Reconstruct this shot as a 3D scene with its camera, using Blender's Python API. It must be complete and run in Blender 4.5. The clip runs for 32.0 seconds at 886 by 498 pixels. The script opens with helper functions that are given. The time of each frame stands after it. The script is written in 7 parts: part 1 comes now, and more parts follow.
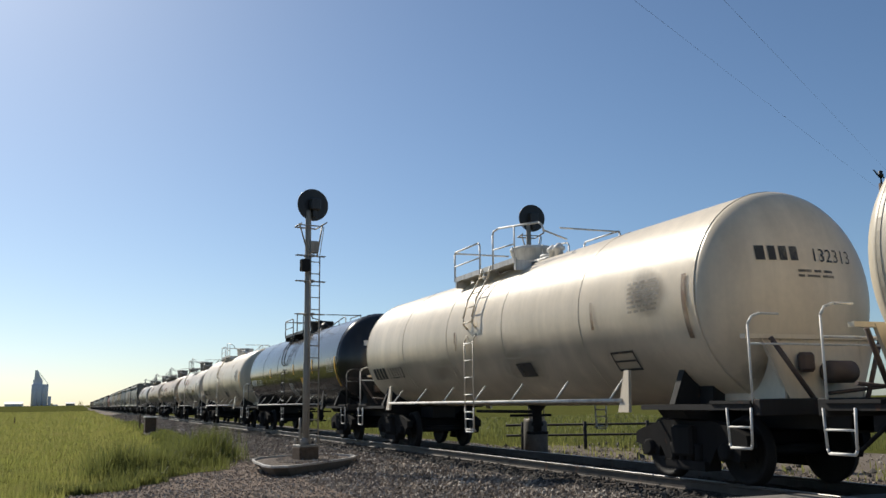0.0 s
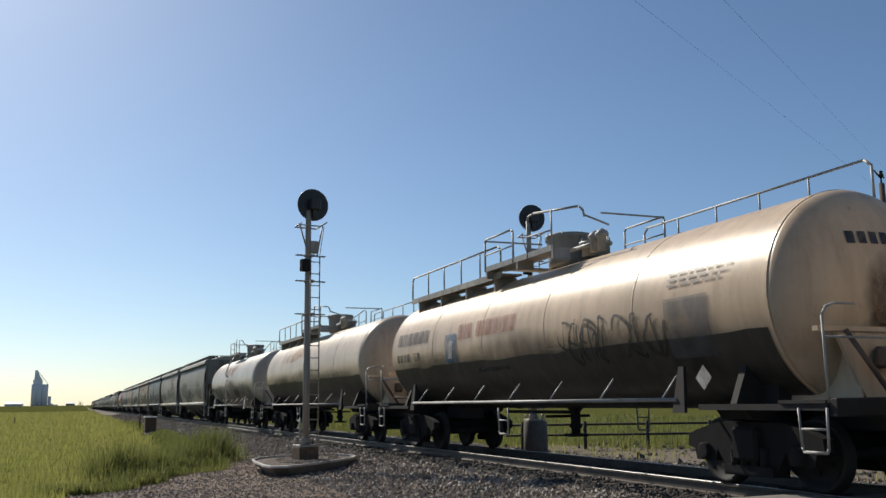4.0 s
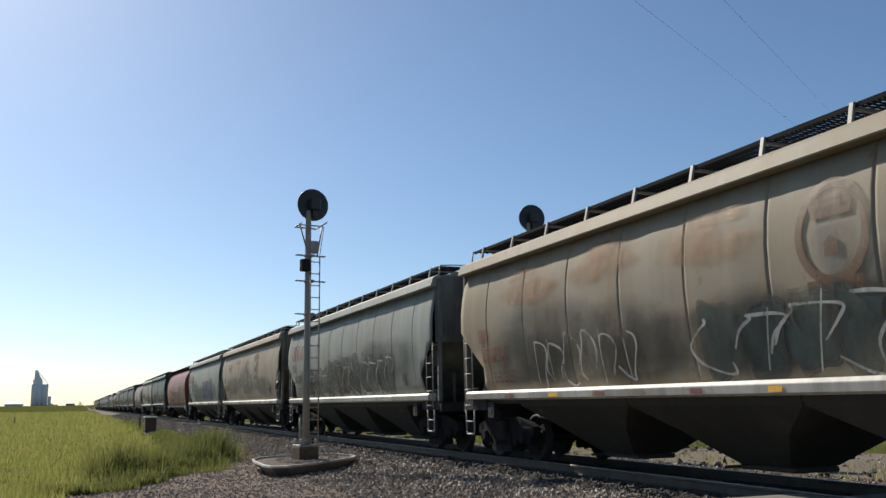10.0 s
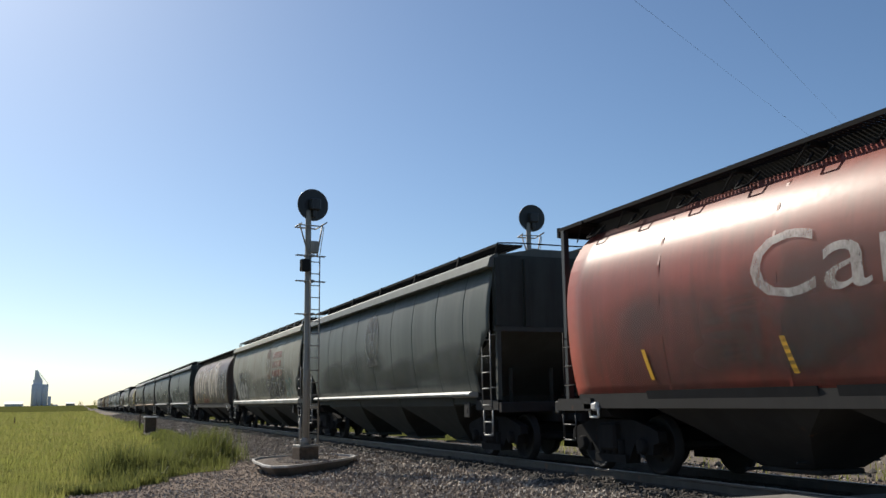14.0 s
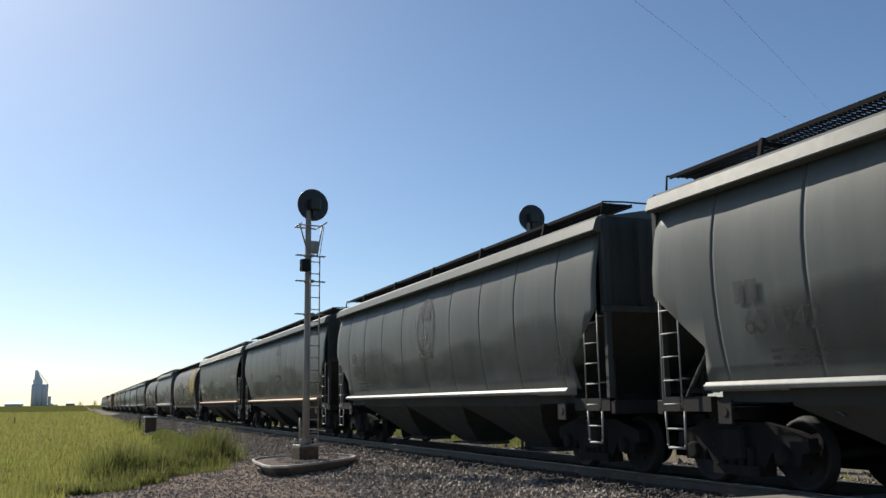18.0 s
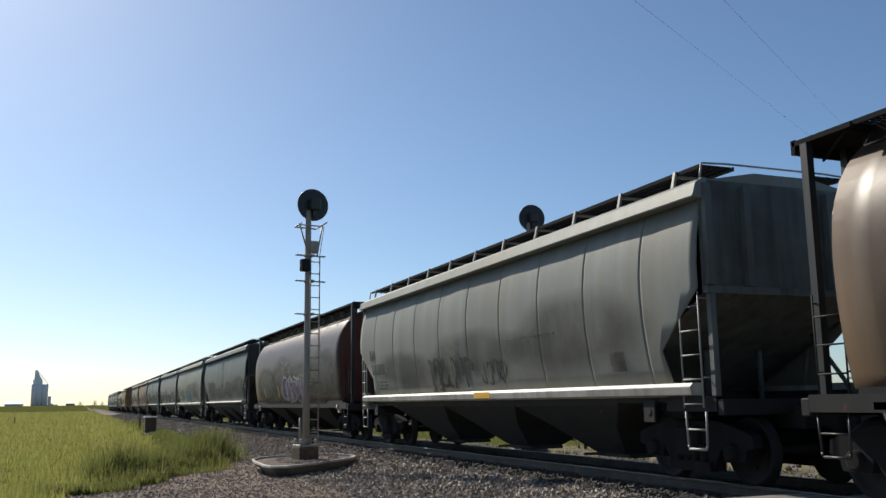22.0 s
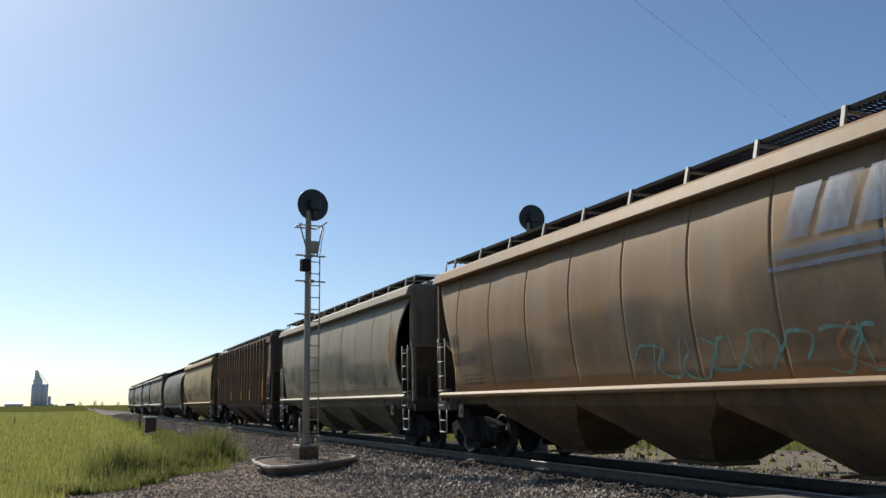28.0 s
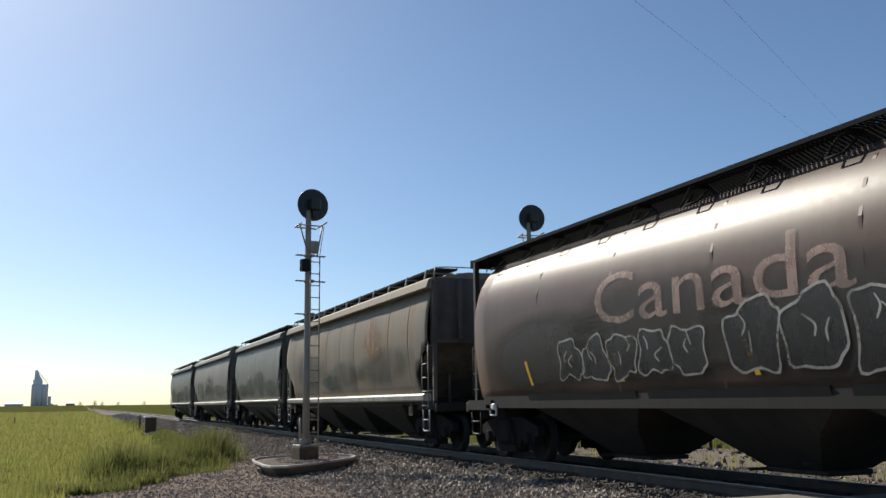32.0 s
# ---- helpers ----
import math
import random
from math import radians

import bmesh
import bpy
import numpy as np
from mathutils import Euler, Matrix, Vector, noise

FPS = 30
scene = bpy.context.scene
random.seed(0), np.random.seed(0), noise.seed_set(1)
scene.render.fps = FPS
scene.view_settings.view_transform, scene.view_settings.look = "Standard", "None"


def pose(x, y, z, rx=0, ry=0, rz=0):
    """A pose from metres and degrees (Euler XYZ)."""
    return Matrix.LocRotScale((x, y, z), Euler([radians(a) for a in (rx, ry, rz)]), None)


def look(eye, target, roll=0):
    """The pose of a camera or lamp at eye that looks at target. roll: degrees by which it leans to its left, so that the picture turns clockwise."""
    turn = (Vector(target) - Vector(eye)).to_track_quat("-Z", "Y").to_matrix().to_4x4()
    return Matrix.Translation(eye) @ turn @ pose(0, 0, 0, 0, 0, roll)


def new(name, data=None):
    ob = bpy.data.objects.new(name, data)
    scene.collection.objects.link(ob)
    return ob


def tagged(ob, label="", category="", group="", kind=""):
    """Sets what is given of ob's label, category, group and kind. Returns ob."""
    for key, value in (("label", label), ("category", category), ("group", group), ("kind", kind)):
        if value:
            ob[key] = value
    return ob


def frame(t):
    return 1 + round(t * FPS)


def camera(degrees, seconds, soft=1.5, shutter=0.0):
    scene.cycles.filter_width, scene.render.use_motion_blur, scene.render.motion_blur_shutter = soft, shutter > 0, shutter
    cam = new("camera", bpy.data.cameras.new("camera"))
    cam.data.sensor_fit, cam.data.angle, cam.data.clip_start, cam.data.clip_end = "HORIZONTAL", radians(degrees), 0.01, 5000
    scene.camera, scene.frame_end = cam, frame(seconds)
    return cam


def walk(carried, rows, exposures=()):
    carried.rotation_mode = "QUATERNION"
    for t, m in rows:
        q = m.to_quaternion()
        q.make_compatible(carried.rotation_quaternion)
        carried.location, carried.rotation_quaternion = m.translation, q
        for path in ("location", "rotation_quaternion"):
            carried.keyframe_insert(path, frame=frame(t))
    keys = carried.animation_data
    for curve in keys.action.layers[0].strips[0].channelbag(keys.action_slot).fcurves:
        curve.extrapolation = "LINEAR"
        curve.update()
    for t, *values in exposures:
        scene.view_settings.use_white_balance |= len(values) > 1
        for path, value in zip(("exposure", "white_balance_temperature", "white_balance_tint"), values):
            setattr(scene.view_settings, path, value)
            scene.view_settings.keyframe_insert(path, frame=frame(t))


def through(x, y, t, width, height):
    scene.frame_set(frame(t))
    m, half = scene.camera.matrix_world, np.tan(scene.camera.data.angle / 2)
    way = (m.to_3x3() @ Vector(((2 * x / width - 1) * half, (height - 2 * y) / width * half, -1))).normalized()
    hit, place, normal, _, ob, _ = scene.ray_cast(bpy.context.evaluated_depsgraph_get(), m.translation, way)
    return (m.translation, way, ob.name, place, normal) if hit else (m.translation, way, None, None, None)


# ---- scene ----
from math import cos, pi, sin, tan

EYE = 1.164            # eye height over the top of the rail
TX = 9.289             # track centre line, which runs along y
SPEED = 18.94          # metres a second, towards -y
CLIP = 32.0

cam = camera(52.16, CLIP, soft=1.5)
_yaw, _pitch = radians(-21.784), radians(9.623)
AIM = Vector((-sin(_yaw) * cos(_pitch), cos(_yaw) * cos(_pitch), sin(_pitch)))
STAND = look((0, 0, EYE), Vector((0, 0, EYE)) + AIM * 20, -0.7316)
walk(cam, [(0, STAND), (CLIP, STAND)], exposures=[(0, 0.14), (4.5, 0.14), (7.0, 0.3), (CLIP, 0.3)])

# ---- light ----
SUN_AZ, SUN_EL = radians(-15), radians(37)   # azimuth from +y, negative towards -x
world = bpy.data.worlds.new("sky")
scene.world = world
world.use_nodes = True
_nt = world.node_tree
_sky = _nt.nodes.new("ShaderNodeTexSky")
_sky.sky_type = "NISHITA"
_sky.sun_disc = False
_sky.sun_elevation, _sky.sun_rotation = SUN_EL, SUN_AZ
_sky.altitude, _sky.air_density, _sky.dust_density, _sky.ozone_density = 152, 0.84, 0.68, 5.0
_bg = _nt.nodes["Background"]
_bg.inputs["Strength"].default_value = 0.0895
_tint = _nt.nodes.new("ShaderNodeMix")
_tint.data_type, _tint.blend_type = "RGBA", "MULTIPLY"
_tint.inputs["Factor"].default_value = 1.0
_tint.inputs["B"].default_value = (0.975, 1.0, 0.955, 1)      # the film's cool white balance
_nt.links.new(_sky.outputs["Color"], _tint.inputs["A"])
_nt.links.new(_tint.outputs["Result"], _bg.inputs["Color"])
sun = new("sun", bpy.data.lights.new("sun", "SUN"))
sun.data.energy, sun.data.angle, sun.data.color = 5.0, radians(0.6), (1.0, 0.93, 0.81)
_to = Vector((sin(SUN_AZ) * cos(SUN_EL), cos(SUN_AZ) * cos(SUN_EL), sin(SUN_EL)))
sun.matrix_world = look(_to * 100, (0, 0, 0))

# ---- materials ----
def nodes_of(name):
    m = bpy.data.materials.new(name)
    m.use_nodes = True
    nt = m.node_tree
    return m, nt, nt.nodes["Principled BSDF"]


def node(nt, kind, **values):
    n = nt.nodes.new(kind)
    for key, value in values.items():
        n.inputs[key].default_value = value
    return n


def coords(nt, scale=(1, 1, 1), offset=(0, 0, 0), world_space=False):
    """Object (or world) coordinates, scaled and shifted."""
    m = nt.nodes.new("ShaderNodeMapping")
    m.inputs["Scale"].default_value, m.inputs["Location"].default_value = scale, offset
    if world_space:
        nt.links.new(nt.nodes.new("ShaderNodeNewGeometry").outputs["Position"], m.inputs["Vector"])
    else:
        nt.links.new(nt.nodes.new("ShaderNodeTexCoord").outputs["Object"], m.inputs["Vector"])
    return m.outputs["Vector"]


def noise_at(nt, vector, scale, detail=4, rough=0.55):
    n = node(nt, "ShaderNodeTexNoise", Scale=scale, Detail=detail, Roughness=rough)
    nt.links.new(vector, n.inputs["Vector"])
    return n.outputs["Fac"]


def ramp(nt, fac, stops):
    r = nt.nodes.new("ShaderNodeValToRGB")
    el = r.color_ramp.elements
    while len(el) < len(stops):
        el.new(0.5)
    for e, (p, c) in zip(el, stops):
        e.position, e.color = p, (*c, 1) if not isinstance(c, (int, float)) else (c, c, c, 1)
    nt.links.new(fac, r.inputs["Fac"])
    return r.outputs["Color"]


def mixed(nt, fac, a, b, blend="MIX"):
    m = nt.nodes.new("ShaderNodeMix")
    m.data_type, m.blend_type = "RGBA", blend
    for socket, value in ((m.inputs["Factor"], fac), (m.inputs["A"], a), (m.inputs["B"], b)):
        if isinstance(value, bpy.types.NodeSocket):
            nt.links.new(value, socket)
        elif isinstance(value, (int, float)):
            socket.default_value = value
        else:
            socket.default_value = (*value, 1)
    return m.outputs["Result"]


def bumped(nt, bsdf, height, strength=0.3, distance=0.01):
    b = node(nt, "ShaderNodeBump", Strength=strength, Distance=distance)
    nt.links.new(height, b.inputs["Height"])
    nt.links.new(b.outputs["Normal"], bsdf.inputs["Normal"])


MATS = {}


def paint(name, base, grime=(0.09, 0.08, 0.065), amount=0.45, rust=0.15, rough=0.5, seed=0.0, streak=0.5, rust_color=(0.2, 0.075, 0.03), metal=0.0, spec=0.4, relief=0.1):
    """Weathered paint on steel: blotches, streaks that run down, flecks of rust, fine relief."""
    if name in MATS:
        return MATS[name]
    m, nt, b = nodes_of(name)
    off = (seed * 3.7, seed * 11.3, seed * 5.1)
    v = coords(nt, (1, 1, 1), off)
    down = coords(nt, (2.5, 2.5, 0.22), off)
    big = noise_at(nt, v, 0.55, 5, 0.6)
    fine = noise_at(nt, v, 9, 6, 0.65)
    runs = noise_at(nt, down, 1.6, 5, 0.6)
    tone = mixed(nt, ramp(nt, fine, [(0.3, 0.0), (0.75, 1.0)]), tuple(c * 0.94 for c in base), tuple(min(1, c * 1.05) for c in base))
    faded = noise_at(nt, coords(nt, (2.2, 2.2, 0.13), (off[2], off[1], off[0])), 1.0, 4, 0.6)
    tone = mixed(nt, ramp(nt, faded, [(0.42, 0.0), (0.68, 0.35)]), tone, tuple(min(1, c * 1.35 + 0.02) for c in base))
    mask1 = ramp(nt, big, [(0.38, 0.0), (0.68, amount)])
    c1 = mixed(nt, mask1, tone, grime)
    mask2 = ramp(nt, runs, [(0.46, 0.0), (0.72, streak)])
    c2 = mixed(nt, mask2, c1, tuple(g * 1.15 for g in grime))
    spots = noise_at(nt, coords(nt, (1, 1, 0.6), (off[1], off[0], off[2])), 3.2, 8, 0.72)
    mask3 = ramp(nt, spots, [(0.66 - 0.12 * rust, 0.0), (0.74, min(1.0, rust * 2.2))])
    nt.links.new(mixed(nt, mask3, c2, rust_color), b.inputs["Base Color"])
    nt.links.new(ramp(nt, fine, [(0.2, max(0.05, rough - 0.03)), (0.8, min(1, rough + 0.06))]), b.inputs["Roughness"])
    b.inputs["Metallic"].default_value = metal
    b.inputs["Specular IOR Level"].default_value = spec
    bumped(nt, b, runs, relief, 0.008)
    MATS[name] = m
    return m


def rough_stuff(name, stops, scale, rough=0.95, bump=0.6, distance=0.03, second=0.5, tint=(0.5, 0.45, 0.4), world_space=True, spec=0.25):
    """Loose or coarse surfaces (gravel, soil, concrete, timber): grain and stains."""
    if name in MATS:
        return MATS[name]
    m, nt, b = nodes_of(name)
    v = coords(nt, world_space=world_space)
    grain = noise_at(nt, v, scale, 6, 0.7)
    large = noise_at(nt, v, scale * 0.045, 4, 0.6)
    col = mixed(nt, ramp(nt, large, [(0.35, 0.0), (0.7, second)]), ramp(nt, grain, stops), tint, "MULTIPLY")
    nt.links.new(col, b.inputs["Base Color"])
    b.inputs["Roughness"].default_value = rough
    b.inputs["Specular IOR Level"].default_value = spec
    bumped(nt, b, grain, bump, distance)
    MATS[name] = m
    return m


def stones_mat(name, stops, rough=0.9):
    """Loose stones: each its own tone."""
    m, nt, b = nodes_of(name)
    geo = nt.nodes.new("ShaderNodeNewGeometry")
    v = coords(nt, world_space=True)
    g = noise_at(nt, v, 60, 4, 0.6)
    col = mixed(nt, ramp(nt, g, [(0.3, 0.0), (0.8, 0.35)]), ramp(nt, geo.outputs["Random Per Island"], stops), (0.3, 0.27, 0.24))
    nt.links.new(col, b.inputs["Base Color"])
    b.inputs["Roughness"].default_value = rough
    b.inputs["Specular IOR Level"].default_value = 0.3
    return m


def blades_mat(name, stops, dry=(0.36, 0.325, 0.11), through=0.5):
    m, nt, b = nodes_of(name)
    geo = nt.nodes.new("ShaderNodeNewGeometry")
    v = coords(nt, world_space=True)
    patch = noise_at(nt, v, 0.35, 4, 0.6)
    small = noise_at(nt, coords(nt, world_space=True), 1.1, 3, 0.6)
    col = mixed(nt, ramp(nt, patch, [(0.42, 0.0), (0.66, 0.8)]), ramp(nt, geo.outputs["Random Per Island"], stops), dry)
    col = mixed(nt, ramp(nt, small, [(0.34, 0.7), (0.56, 0.0)]), col, (0.085, 0.11, 0.025))
    nt.links.new(col, b.inputs["Base Color"])
    b.inputs["Roughness"].default_value = 0.6
    b.inputs["Specular IOR Level"].default_value = 0.25
    t = nt.nodes.new("ShaderNodeBsdfTranslucent")
    nt.links.new(mixed(nt, 0.35, col, (0.5, 0.52, 0.16)), t.inputs["Color"])
    mx = nt.nodes.new("ShaderNodeMixShader")
    mx.inputs["Fac"].default_value = through
    nt.links.new(b.outputs["BSDF"], mx.inputs[1])
    nt.links.new(t.outputs["BSDF"], mx.inputs[2])
    nt.links.new(mx.outputs["Shader"], nt.nodes["Material Output"].inputs["Surface"])
    return m


BALLAST = rough_stuff("ballast", [(0.25, (0.06, 0.0468, 0.036)), (0.5, (0.132, 0.105, 0.084)), (0.8, (0.228, 0.192, 0.159))], 22, distance=0.05, bump=0.9)
FIELD = rough_stuff("field_soil", [(0.3, (0.06, 0.062, 0.02)), (0.55, (0.095, 0.1, 0.032)), (0.8, (0.14, 0.13, 0.05))], 3.0, distance=0.1, tint=(0.75, 0.75, 0.55), spec=0.0)
DIRT = rough_stuff("dirt_road", [(0.3, (0.107, 0.0848, 0.0625)), (0.6, (0.161, 0.13, 0.0981)), (0.85, (0.223, 0.192, 0.157))], 9, distance=0.02, tint=(0.7, 0.65, 0.6))
STONE = stones_mat("ballast_stone", [(0.0, (0.0749, 0.0547, 0.0386)), (0.4, (0.211, 0.164, 0.125)), (0.75, (0.348, 0.286, 0.227)), (1.0, (0.51, 0.461, 0.391))])
GRAVEL = stones_mat("brown_gravel_stone", [(0.0, (0.125, 0.0871, 0.0622)), (0.4, (0.274, 0.206, 0.152)), (0.75, (0.385, 0.311, 0.249)), (1.0, (0.528, 0.479, 0.416))])
GRASS = blades_mat("grass_blade", [(0.0, (0.1, 0.125, 0.022)), (0.4, (0.175, 0.19, 0.035)), (0.7, (0.24, 0.235, 0.05)), (0.9, (0.29, 0.26, 0.08)), (1.0, (0.36, 0.31, 0.14))], (0.25, 0.2, 0.085))
# Darker copy of the grass colours: shade beyond the track put into the blades.
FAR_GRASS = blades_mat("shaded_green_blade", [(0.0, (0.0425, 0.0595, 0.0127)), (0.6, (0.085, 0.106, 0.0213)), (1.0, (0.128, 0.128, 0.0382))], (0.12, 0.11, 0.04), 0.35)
WEED = blades_mat("weed_blade", [(0.0, (0.0225, 0.0413, 0.0105)), (0.6, (0.0488, 0.075, 0.0188)), (1.0, (0.09, 0.112, 0.0338))], (0.09, 0.1, 0.03), 0.35)
DARK_BED = rough_stuff("dark_ballast", [(0.3, (0.012, 0.011, 0.01)), (0.6, (0.035, 0.031, 0.028)), (0.85, (0.08, 0.07, 0.06))], 22, distance=0.05, bump=0.9)
DARK_STONE = stones_mat("dark_crushed_stone", [(0.0, (0.012, 0.011, 0.01)), (0.5, (0.035, 0.03, 0.026)), (1.0, (0.09, 0.08, 0.07))])
SOIL = rough_stuff("brown_soil", [(0.3, (0.096, 0.066, 0.048)), (0.6, (0.192, 0.138, 0.102)), (0.85, (0.3, 0.24, 0.192))], 14, distance=0.03)
CONCRETE = rough_stuff("concrete", [(0.3, (0.18, 0.168, 0.156)), (0.6, (0.252, 0.24, 0.222)), (0.85, (0.312, 0.3, 0.282))], 14, distance=0.01, bump=0.4, second=0.6)
OLD_CONCRETE = rough_stuff("old_dark_concrete", [(0.3, (0.09, 0.085, 0.08)), (0.6, (0.14, 0.135, 0.125)), (0.85, (0.2, 0.19, 0.18))], 14, distance=0.01, bump=0.4)
TIMBER = rough_stuff("creosoted_timber", [(0.3, (0.03, 0.024, 0.02)), (0.6, (0.075, 0.06, 0.05)), (0.85, (0.14, 0.12, 0.1))], 10, distance=0.015)
POLE_WOOD = rough_stuff("pole_wood", [(0.3, (0.08, 0.055, 0.04)), (0.6, (0.15, 0.11, 0.08)), (0.85, (0.23, 0.18, 0.14))], 12, distance=0.01)
ELEVATOR = rough_stuff("elevator_concrete", [(0.3, (0.84, 0.78, 0.78)), (0.7, (0.9, 0.84, 0.84))], 0.4, distance=0.05, bump=0.2, tint=(0.92, 0.9, 0.9))
RAIL = paint("rail_steel", (0.05, 0.038, 0.031), rough=0.6, rust=0.6)
RAIL_TOP = paint("rail_running_surface", (0.3, 0.29, 0.28), amount=0.15, rust=0.0, rough=0.45, metal=0.7, streak=0.1)
DARK = paint("running_gear_steel", (0.019, 0.019, 0.02), grime=(0.025, 0.023, 0.022), amount=0.6, rust=0.12, rough=0.9, spec=0.06)
UNDER = paint("underframe_steel", (0.026, 0.025, 0.025), grime=(0.028, 0.026, 0.024), amount=0.6, rust=0.25, rough=0.75, spec=0.2)
WHEEL = paint("wheel_steel", (0.018, 0.017, 0.017), grime=(0.022, 0.02, 0.019), amount=0.5, rust=0.08, rough=0.65, spec=0.2)
GALV = paint("galvanised_steel", (0.34, 0.31, 0.27), amount=0.3, rust=0.12, rough=0.55, metal=0.15)
BLACK = paint("black_enamel", (0.022, 0.022, 0.023), grime=(0.04, 0.04, 0.04), amount=0.3, rust=0.03, rough=0.45)
WHITE = paint("white_paint", (0.72, 0.71, 0.68), amount=0.3, rust=0.05, rough=0.5)
LENS = paint("dark_lens", (0.01, 0.01, 0.012), amount=0.1, rust=0.0, rough=0.15)


SOFT = {}


def film(name, color, cover=0.8, scale=2.5, rough=0.5, low=0.3, soft=False):
    """Thin paint or dirt on a surface, worn through in patches."""
    if name in MATS:
        return MATS[name]
    m, nt, b = nodes_of(name)
    v = coords(nt, (1, 1, 0.6))
    n = noise_at(nt, v, scale, 6, 0.7)
    f = noise_at(nt, v, scale * 8, 4, 0.6)
    nt.links.new(mixed(nt, f, tuple(c * 0.8 for c in color), tuple(min(1, c * 1.2) for c in color)), b.inputs["Base Color"])
    alpha = ramp(nt, n, [(0.32, cover * low), (0.58, cover)])
    if soft:
        edge = nt.nodes.new("ShaderNodeAttribute")
        edge.attribute_name = "soft"
        alpha = mixed(nt, 1.0, alpha, ramp(nt, edge.outputs["Fac"], [(0.0, 0.0), (0.4, 1.0)]), "MULTIPLY")
    else:
        SOFT[m.name] = film(name + "_faded", color, cover * 0.9, scale, rough, low, True)
    nt.links.new(alpha, b.inputs["Alpha"])
    b.inputs["Roughness"].default_value = rough
    MATS[name] = m
    return m
# ---- mesh helpers ----
MESHES = {}


def mesh_of(key, build):
    """The shared mesh of a key, built once by build(bm)."""
    if key not in MESHES:
        bm = bmesh.new()
        build(bm)
        me = bpy.data.meshes.new(key)
        bm.normal_update()
        bm.to_mesh(me)
        bm.free()
        me.materials.append(None)
        MESHES[key] = me
    return MESHES[key]


def part(name, key, build, material, parent=None, label="", m=None):
    """One mesh object under a thing or a part; alike parts share their mesh."""
    ob = new(name, mesh_of(key, build))
    ob.material_slots[0].link = "OBJECT"
    ob.material_slots[0].material = material
    if parent:
        ob.parent = parent
    if m is not None:
        ob.matrix_basis = m
    return tagged(ob, label)


def box(bm, x0, x1, y0, y1, z0, z1, bevel=0.0):
    v = [bm.verts.new((x, y, z)) for x in (x0, x1) for y in (y0, y1) for z in (z0, z1)]
    fs = [bm.faces.new([v[i] for i in q]) for q in ((0, 1, 3, 2), (4, 6, 7, 5), (0, 4, 5, 1), (2, 3, 7, 6), (0, 2, 6, 4), (1, 5, 7, 3))]
    if bevel:
        bmesh.ops.bevel(bm, geom=list({e for f in fs for e in f.edges}), offset=bevel, segments=1, affect="EDGES", clamp_overlap=True)


def rod(bm, a, b, r, n=6, r2=None):
    """A round bar from a to b."""
    a, b = Vector(a), Vector(b)
    w = (b - a).normalized()
    u = w.orthogonal().normalized()
    s = w.cross(u)
    rings = [[bm.verts.new(p + (u * cos(2 * pi * i / n) + s * sin(2 * pi * i / n)) * q) for i in range(n)] for p, q in ((a, r), (b, r if r2 is None else r2))]
    for i in range(n):
        bm.faces.new((rings[0][i], rings[0][(i + 1) % n], rings[1][(i + 1) % n], rings[1][i])).smooth = True
    bm.faces.new(rings[0][::-1]), bm.faces.new(rings[1])


def pipe(bm, points, r, n=6):
    for a, b in zip(points, points[1:]):
        rod(bm, a, b, r, n)


def lathe(bm, profile, axis="z", n=24, at=(0, 0, 0)):
    """A turned shape: (radius, height) rows round an axis; ends are closed."""
    def place(q, hgt, i):
        c, s = q * cos(2 * pi * i / n), q * sin(2 * pi * i / n)
        p = {"z": (c, s, hgt), "y": (s, hgt, c), "x": (hgt, c, s)}[axis]
        return Vector(p) + Vector(at)
    rings = [[bm.verts.new(place(q, hgt, i)) for i in range(n)] for q, hgt in profile]
    for a, b in zip(rings, rings[1:]):
        for i in range(n):
            bm.faces.new((a[i], a[(i + 1) % n], b[(i + 1) % n], b[i])).smooth = True
    bm.faces.new(rings[0][::-1]), bm.faces.new(rings[-1])


def prism(bm, outline, y0, y1, cuts=1, smooth=False):
    """An (x, z) outline drawn out along y."""
    rings = [[bm.verts.new((x, y0 + (y1 - y0) * k / cuts, z)) for x, z in outline] for k in range(cuts + 1)]
    n = len(outline)
    for a, b in zip(rings, rings[1:]):
        for i in range(n):
            bm.faces.new((a[i], a[(i + 1) % n], b[(i + 1) % n], b[i])).smooth = smooth
    bm.faces.new(rings[0][::-1]), bm.faces.new(rings[-1])


def plate(bm, pts, thick, along):
    """A flat plate of outline pts with thickness along a vector."""
    d = Vector(along).normalized() * thick
    a = [bm.verts.new(p) for p in pts]
    b = [bm.verts.new(Vector(p) + d) for p in pts]
    bm.faces.new(a[::-1]), bm.faces.new(b)
    for i in range(len(pts)):
        bm.faces.new((a[i], a[(i + 1) % len(pts)], b[(i + 1) % len(pts)], b[i]))


def ladder_bars(bm, x, y0, y1, z0, z1, step=0.33, r=0.014, axis="y"):
    """Two rails and their rungs in the plane x = const (axis y) or y = const (axis x)."""
    def p(c, z):
        return (x, c, z) if axis == "y" else (c, x, z)
    for c in (y0, y1):
        rod(bm, p(c, z0), p(c, z1), r * 1.25)
    z = z0 + 0.05
    while z < z1:
        rod(bm, p(y0, z), p(y1, z), r)
        z += step


def empty(name, label, category, group=""):
    return tagged(new(name), label, category, group)


# ---- lettering and painted pictures that lie on a side ----
def outline_mesh(text, size):
    cu = bpy.data.curves.new("letters", "FONT")
    cu.body, cu.size, cu.resolution_u = text, size, 3
    ob = bpy.data.objects.new("letters", cu)
    me = bpy.data.meshes.new_from_object(ob)
    bpy.data.objects.remove(ob)
    return me


